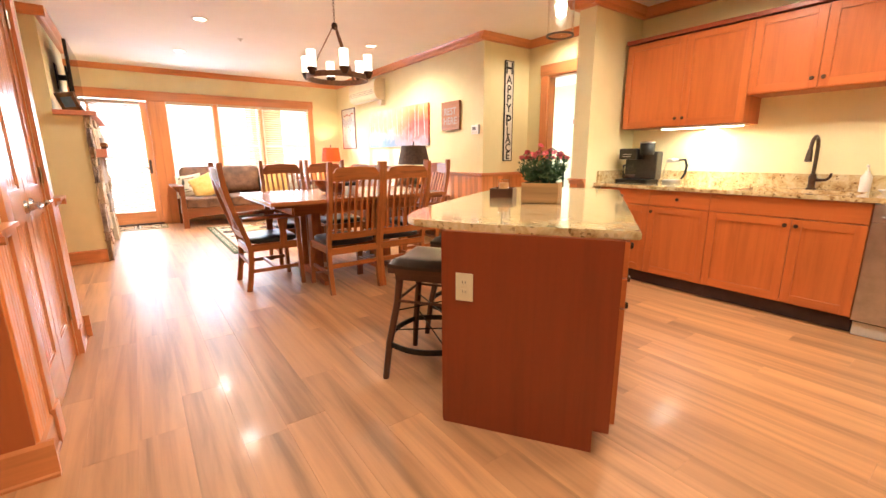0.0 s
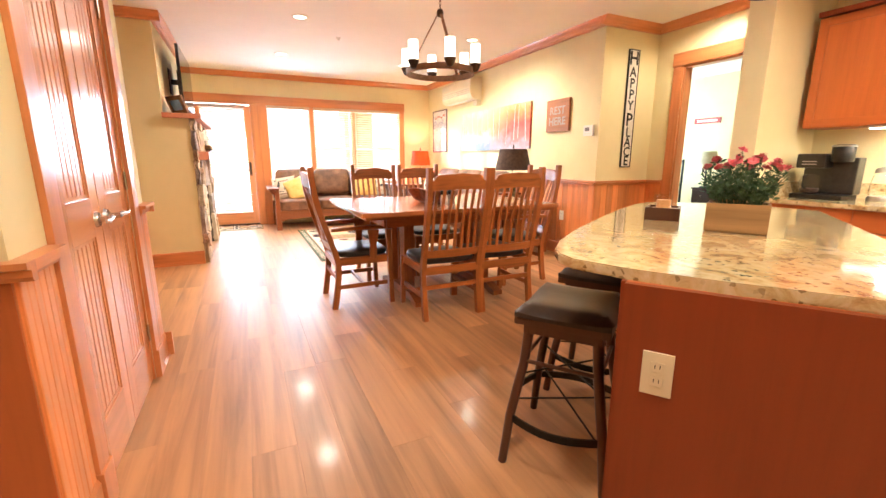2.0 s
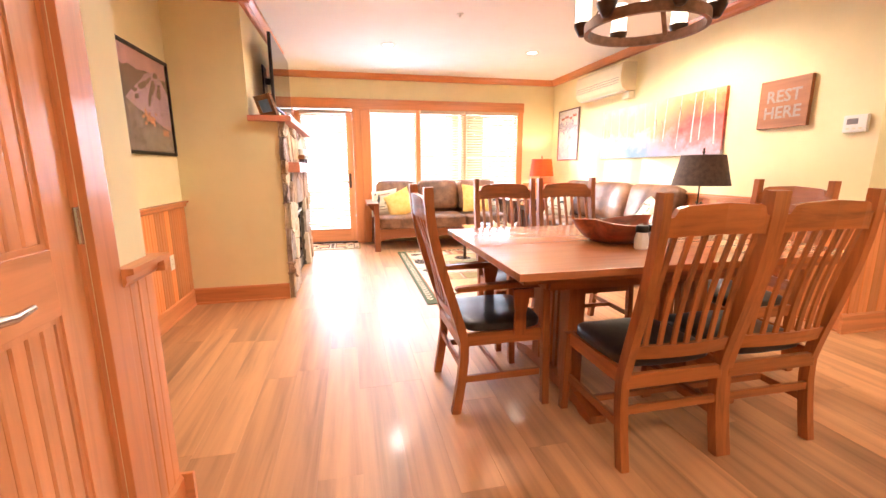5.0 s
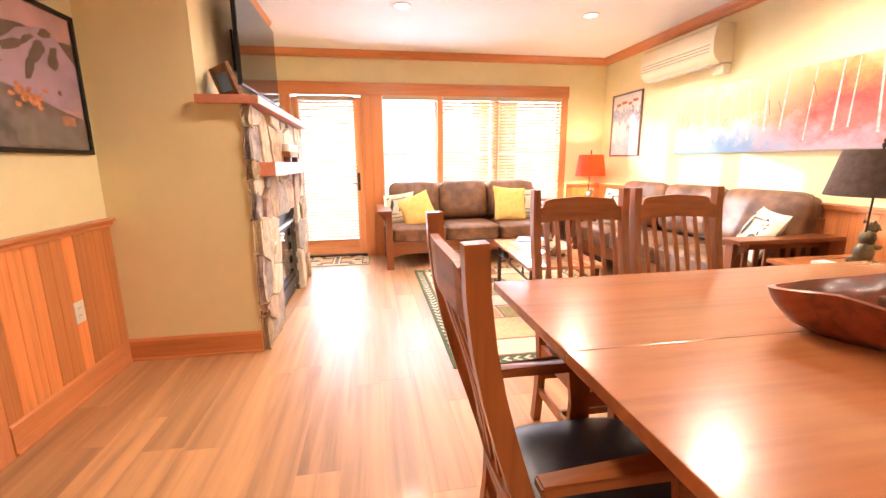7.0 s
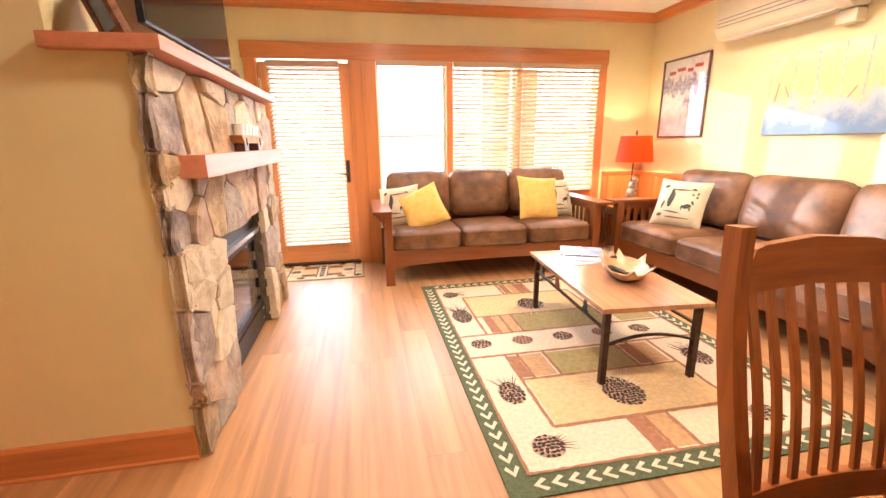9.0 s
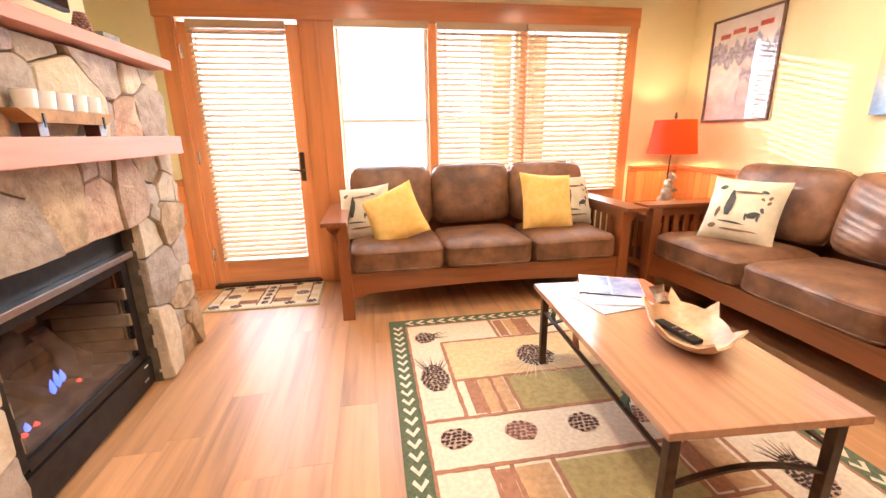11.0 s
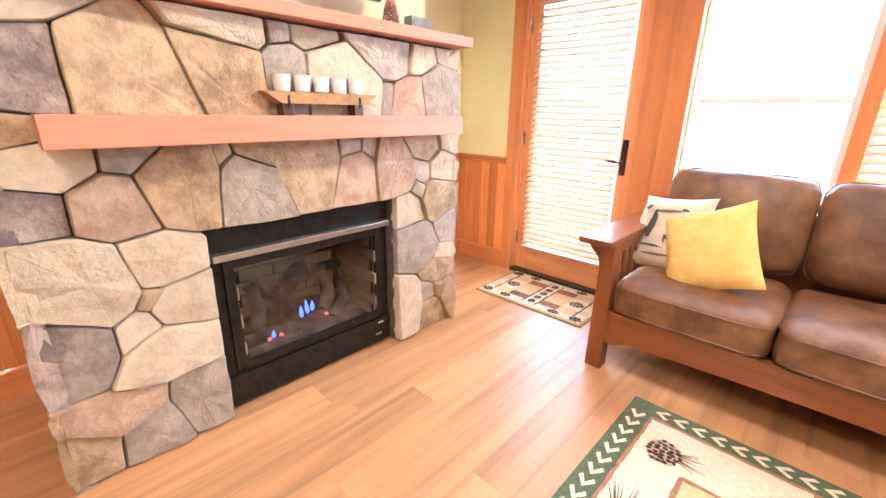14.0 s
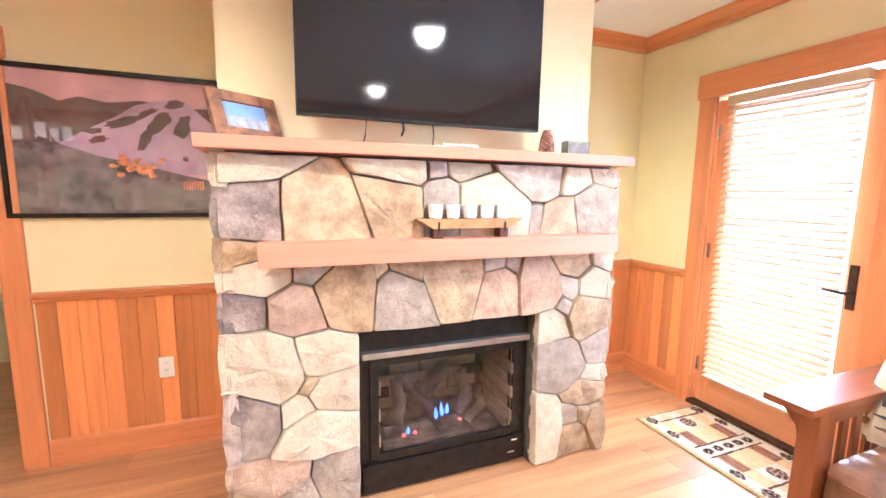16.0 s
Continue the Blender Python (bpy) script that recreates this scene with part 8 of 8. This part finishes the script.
for sx in (-1, 1):
    xs = sorted((DXC + sx * 0.055, DXC + sx * 0.335))
    inlay(dm, "gold_panel", [rect(*xs, DY0 + 0.10, DY1 - 0.10)], Z2, R_GOLD)
    for sy in (-1, 1):
        near_x = sorted((DXC + sx * 0.06, DXC + sx * 0.20))
        ys = sorted((DYC + sy * 0.095, DYC + sy * 0.175))
        inlay(dm, "brown_panel", [rect(*near_x, *ys)], Z3, R_RUST)
        for k in range(3):
            inlay(dm, "twig_bar", [twig(near_x[0], ys[0] + 0.02 + k * 0.02, near_x[1], ys[0] + 0.02 + k * 0.02, 0.006, rp)], Z4, R_BROWN)
        inlay(dm, "olive_panel", [rect(*sorted((DXC + sx * 0.345, DXC + sx * 0.40)), *sorted((DYC + sy * 0.05, DYC + sy * 0.12)))], Z2, R_GOLD)
        printed_cone(dm, DXC + sx * 0.365, DYC + sy * 0.21, 0.035, 0.026, Z4, rp)
        printed_cone(dm, DXC + sx * 0.20, DYC + sy * 0.215, 0.035, 0.02, Z4, rp)
    inlay(dm, "cream_panel", [rect(*sorted((DXC + sx * 0.21, DXC + sx * 0.33)), DYC - 0.09, DYC + 0.09)], Z3, R_CREAM)
    printed_cone(dm, DXC + sx * 0.27, DYC, 0.042, 0.034, Z4 + 0.0009, rp)
    for dx_, dy_, w_ in ((0.335, 0.10, 0.012), (0.052, 0.06, 0.01)):
        inlay(dm, "twig_bar", [twig(DXC + sx * dx_, DY0 + dy_, DXC + sx * dx_, DY1 - dy_, w_, rp)], Z4, R_BROWN)
for k in range(5):
    printed_cone(dm, DXC, DYC - 0.17 + k * 0.085, 0.022, 0.022, Z4, rp)

# ---- bedroom beyond the hall door ----
ds = thing("dresser", "dark wood bedroom dresser with drawers against the far wall", "dresser", 8.62, 5.10, 0)
part("body", bx(-0.42, 0.26, -0.36, 0.36, 0.05, 0.69, 0.004), M_KICK, ds)
part("top", bx(-0.44, 0.27, -0.38, 0.38, 0.6905, 0.715, 0.004), M_KICK, ds)
for i in range(3):
    d = part("drawer_front", bx(-0.437, -0.4205, -0.34, 0.34, 0.09 + i * 0.2, 0.275 + i * 0.2, 0.003), M_KICK, ds)
    for y in (-0.18, 0.18):
        bm = bmesh.new()
        cyl(bm, (-0.455, y, 0.18 + i * 0.2), (-0.437, y, 0.18 + i * 0.2), 0.013)
        part("knob", bm, M_NICKEL, d)
bl = thing("bedroom_lamp", "black tree-branch table lamp with a pale shade", "lamp", 8.3, 5.31, 0.715)
bm = bmesh.new()
lathe(bm, [(0, 0), (0.09, 0), (0.08, 0.02), (0.02, 0.03), (0, 0.03)], 18)
tube(bm, [(0, 0, 0.02), (0.01, 0.01, 0.15), (-0.01, 0, 0.3), (0, 0, 0.42)], [0.02, 0.016, 0.012, 0.009], 8)
for sy, z, h in ((1, 0.16, 0.16), (-1, 0.12, 0.2), (1, 0.24, 0.1)):
    tube(bm, [(0, 0, z), (0.01, sy * 0.05, z + 0.03), (0, sy * 0.08, z + h)], [0.013, 0.01, 0.006], 7)
part("base", bm, M_BLACK, bl, "", True)
bm = bmesh.new()
lathe(bm, [(0.17, 0.40), (0.12, 0.62), (0.117, 0.62), (0.167, 0.40)], 26)
part("shade", bm, M_CREAMC, bl, "", True)
bd_ = thing("bed", "bed with a dark iron headboard and a cream cover", "bed", 7.4, 6.35, 0)
bm = bmesh.new()
cyl(bm, (0.72, -0.72, 0), (0.72, -0.72, 1.2), 0.02)
cyl(bm, (0.72, 0.70, 0), (0.72, 0.70, 1.2), 0.02)
tube(bm, [(0.72, -0.72, 1.15), (0.72, -0.4, 1.32), (0.72, 0, 1.42), (0.72, 0.4, 1.32), (0.72, 0.70, 1.15)], 0.014, 8)
cyl(bm, (0.72, -0.72, 0.75), (0.72, 0.70, 0.75), 0.012)
for k in range(8):
    y = -0.55 + k * 0.155
    cyl(bm, (0.72, y, 0.75), (0.72, y, 1.38 - abs(y) ** 1.6 * 0.38), 0.008, n=8)
part("headboard", bm, M_BLACK, bd_, "", True)
part("mattress", bx(-1.2, 0.69, -0.70, 0.68, 0.28, 0.58, 0.05), M_CREAMC, bd_)
part("cover", bx(-1.22, 0.3, -0.72, 0.70, 0.50, 0.62, 0.04), M_INKB, bd_)
part("bed_base", bx(-1.18, 0.68, -0.68, 0.66, 0.0, 0.279), M_KICK, bd_)
for y in (-0.35, 0.33):
    part("pillow", bx(0.3, 0.67, y - 0.3, y + 0.3, 0.60, 0.74, 0.06, 3), M_CREAMC, bd_)
for y, z, w, h, mm, nm, lb in ((5.80, 1.9, 0.5, 0.10, P_RED, "wall_sign", "long red wooden sign above the bed"), (4.80, 1.2, 0.4, 0.09, P_RED, "wall_sign", "long red wooden sign near the dresser")):
    s_ = on_wall(nm, lb, "sign", 8.9, y, z, -1, 0)
    part("board", bx(-w / 2, w / 2, -h / 2, h / 2, 0.001, 0.02, 0.002), mm, s_)
    part("writing_bars", bx(-w * 0.38, w * 0.38, -h * 0.2, h * 0.2, 0.02, 0.0215), P_WHITE, s_)
ar = on_wall("wall_ornament", "red and blue arched metal ornament on the bedroom wall", "ornament", 8.9, 4.95, 1.6, -1, 0)
for r_, mm in ((0.15, P_RED), (0.11, paint("print_deep_blue", (0.05, 0.09, 0.3)))):
    bm = bmesh.new()
    tube(bm, [(r_ * math.cos(a), r_ * 0.7 * math.sin(a), 0.02) for a in [math.pi * k / 12 for k in range(13)]], 0.014, 8)
    part("arch", bm, mm, ar, "", True)

# ---- floor planks, laid along the length of the room ----
floor_ob = bpy.data.objects["floor"]
rq = random.Random(3)
bm = bmesh.new()
prism(bm, [(0.0002, 0.0002), (0.1818, 0.0002), (0.1818, 0.9998), (0.0002, 0.9998)], 0.0058, None, 0)
top = [f for f in bm.faces if all(v.co.z > 0.005 for v in f.verts)]
bmesh.ops.recalc_face_normals(bm, faces=bm.faces[:])
bmesh.ops.inset_region(bm, faces=top, thickness=0.0007)
for v in bm.verts:
    if v.co.z > 0.005 and (v.co.x < 0.0006 or v.co.x > 0.1814 or v.co.y < 0.0004 or v.co.y > 0.9996):
        v.co.z -= 0.0004
pme = bpy.data.meshes.new("plank")
bm.to_mesh(pme)
bm.free()
pme.materials.append(M_PLANK)
count = 0
x = XN
while x < XH - 0.02:
    y = -0.6 - rq.uniform(0, 1.2)
    y_end = YW if x < XR else YA
    while y < y_end:
        L = min(1.28, y_end - y)
        if L > 0.05 and y + L > -0.7 and count < 298:
            o = new("plank", pme)
            o.parent, o.location, o.scale = floor_ob, (x, y, -0.0059), (1, L, 1)
            count += 1
        y += 1.28
    x += 0.182
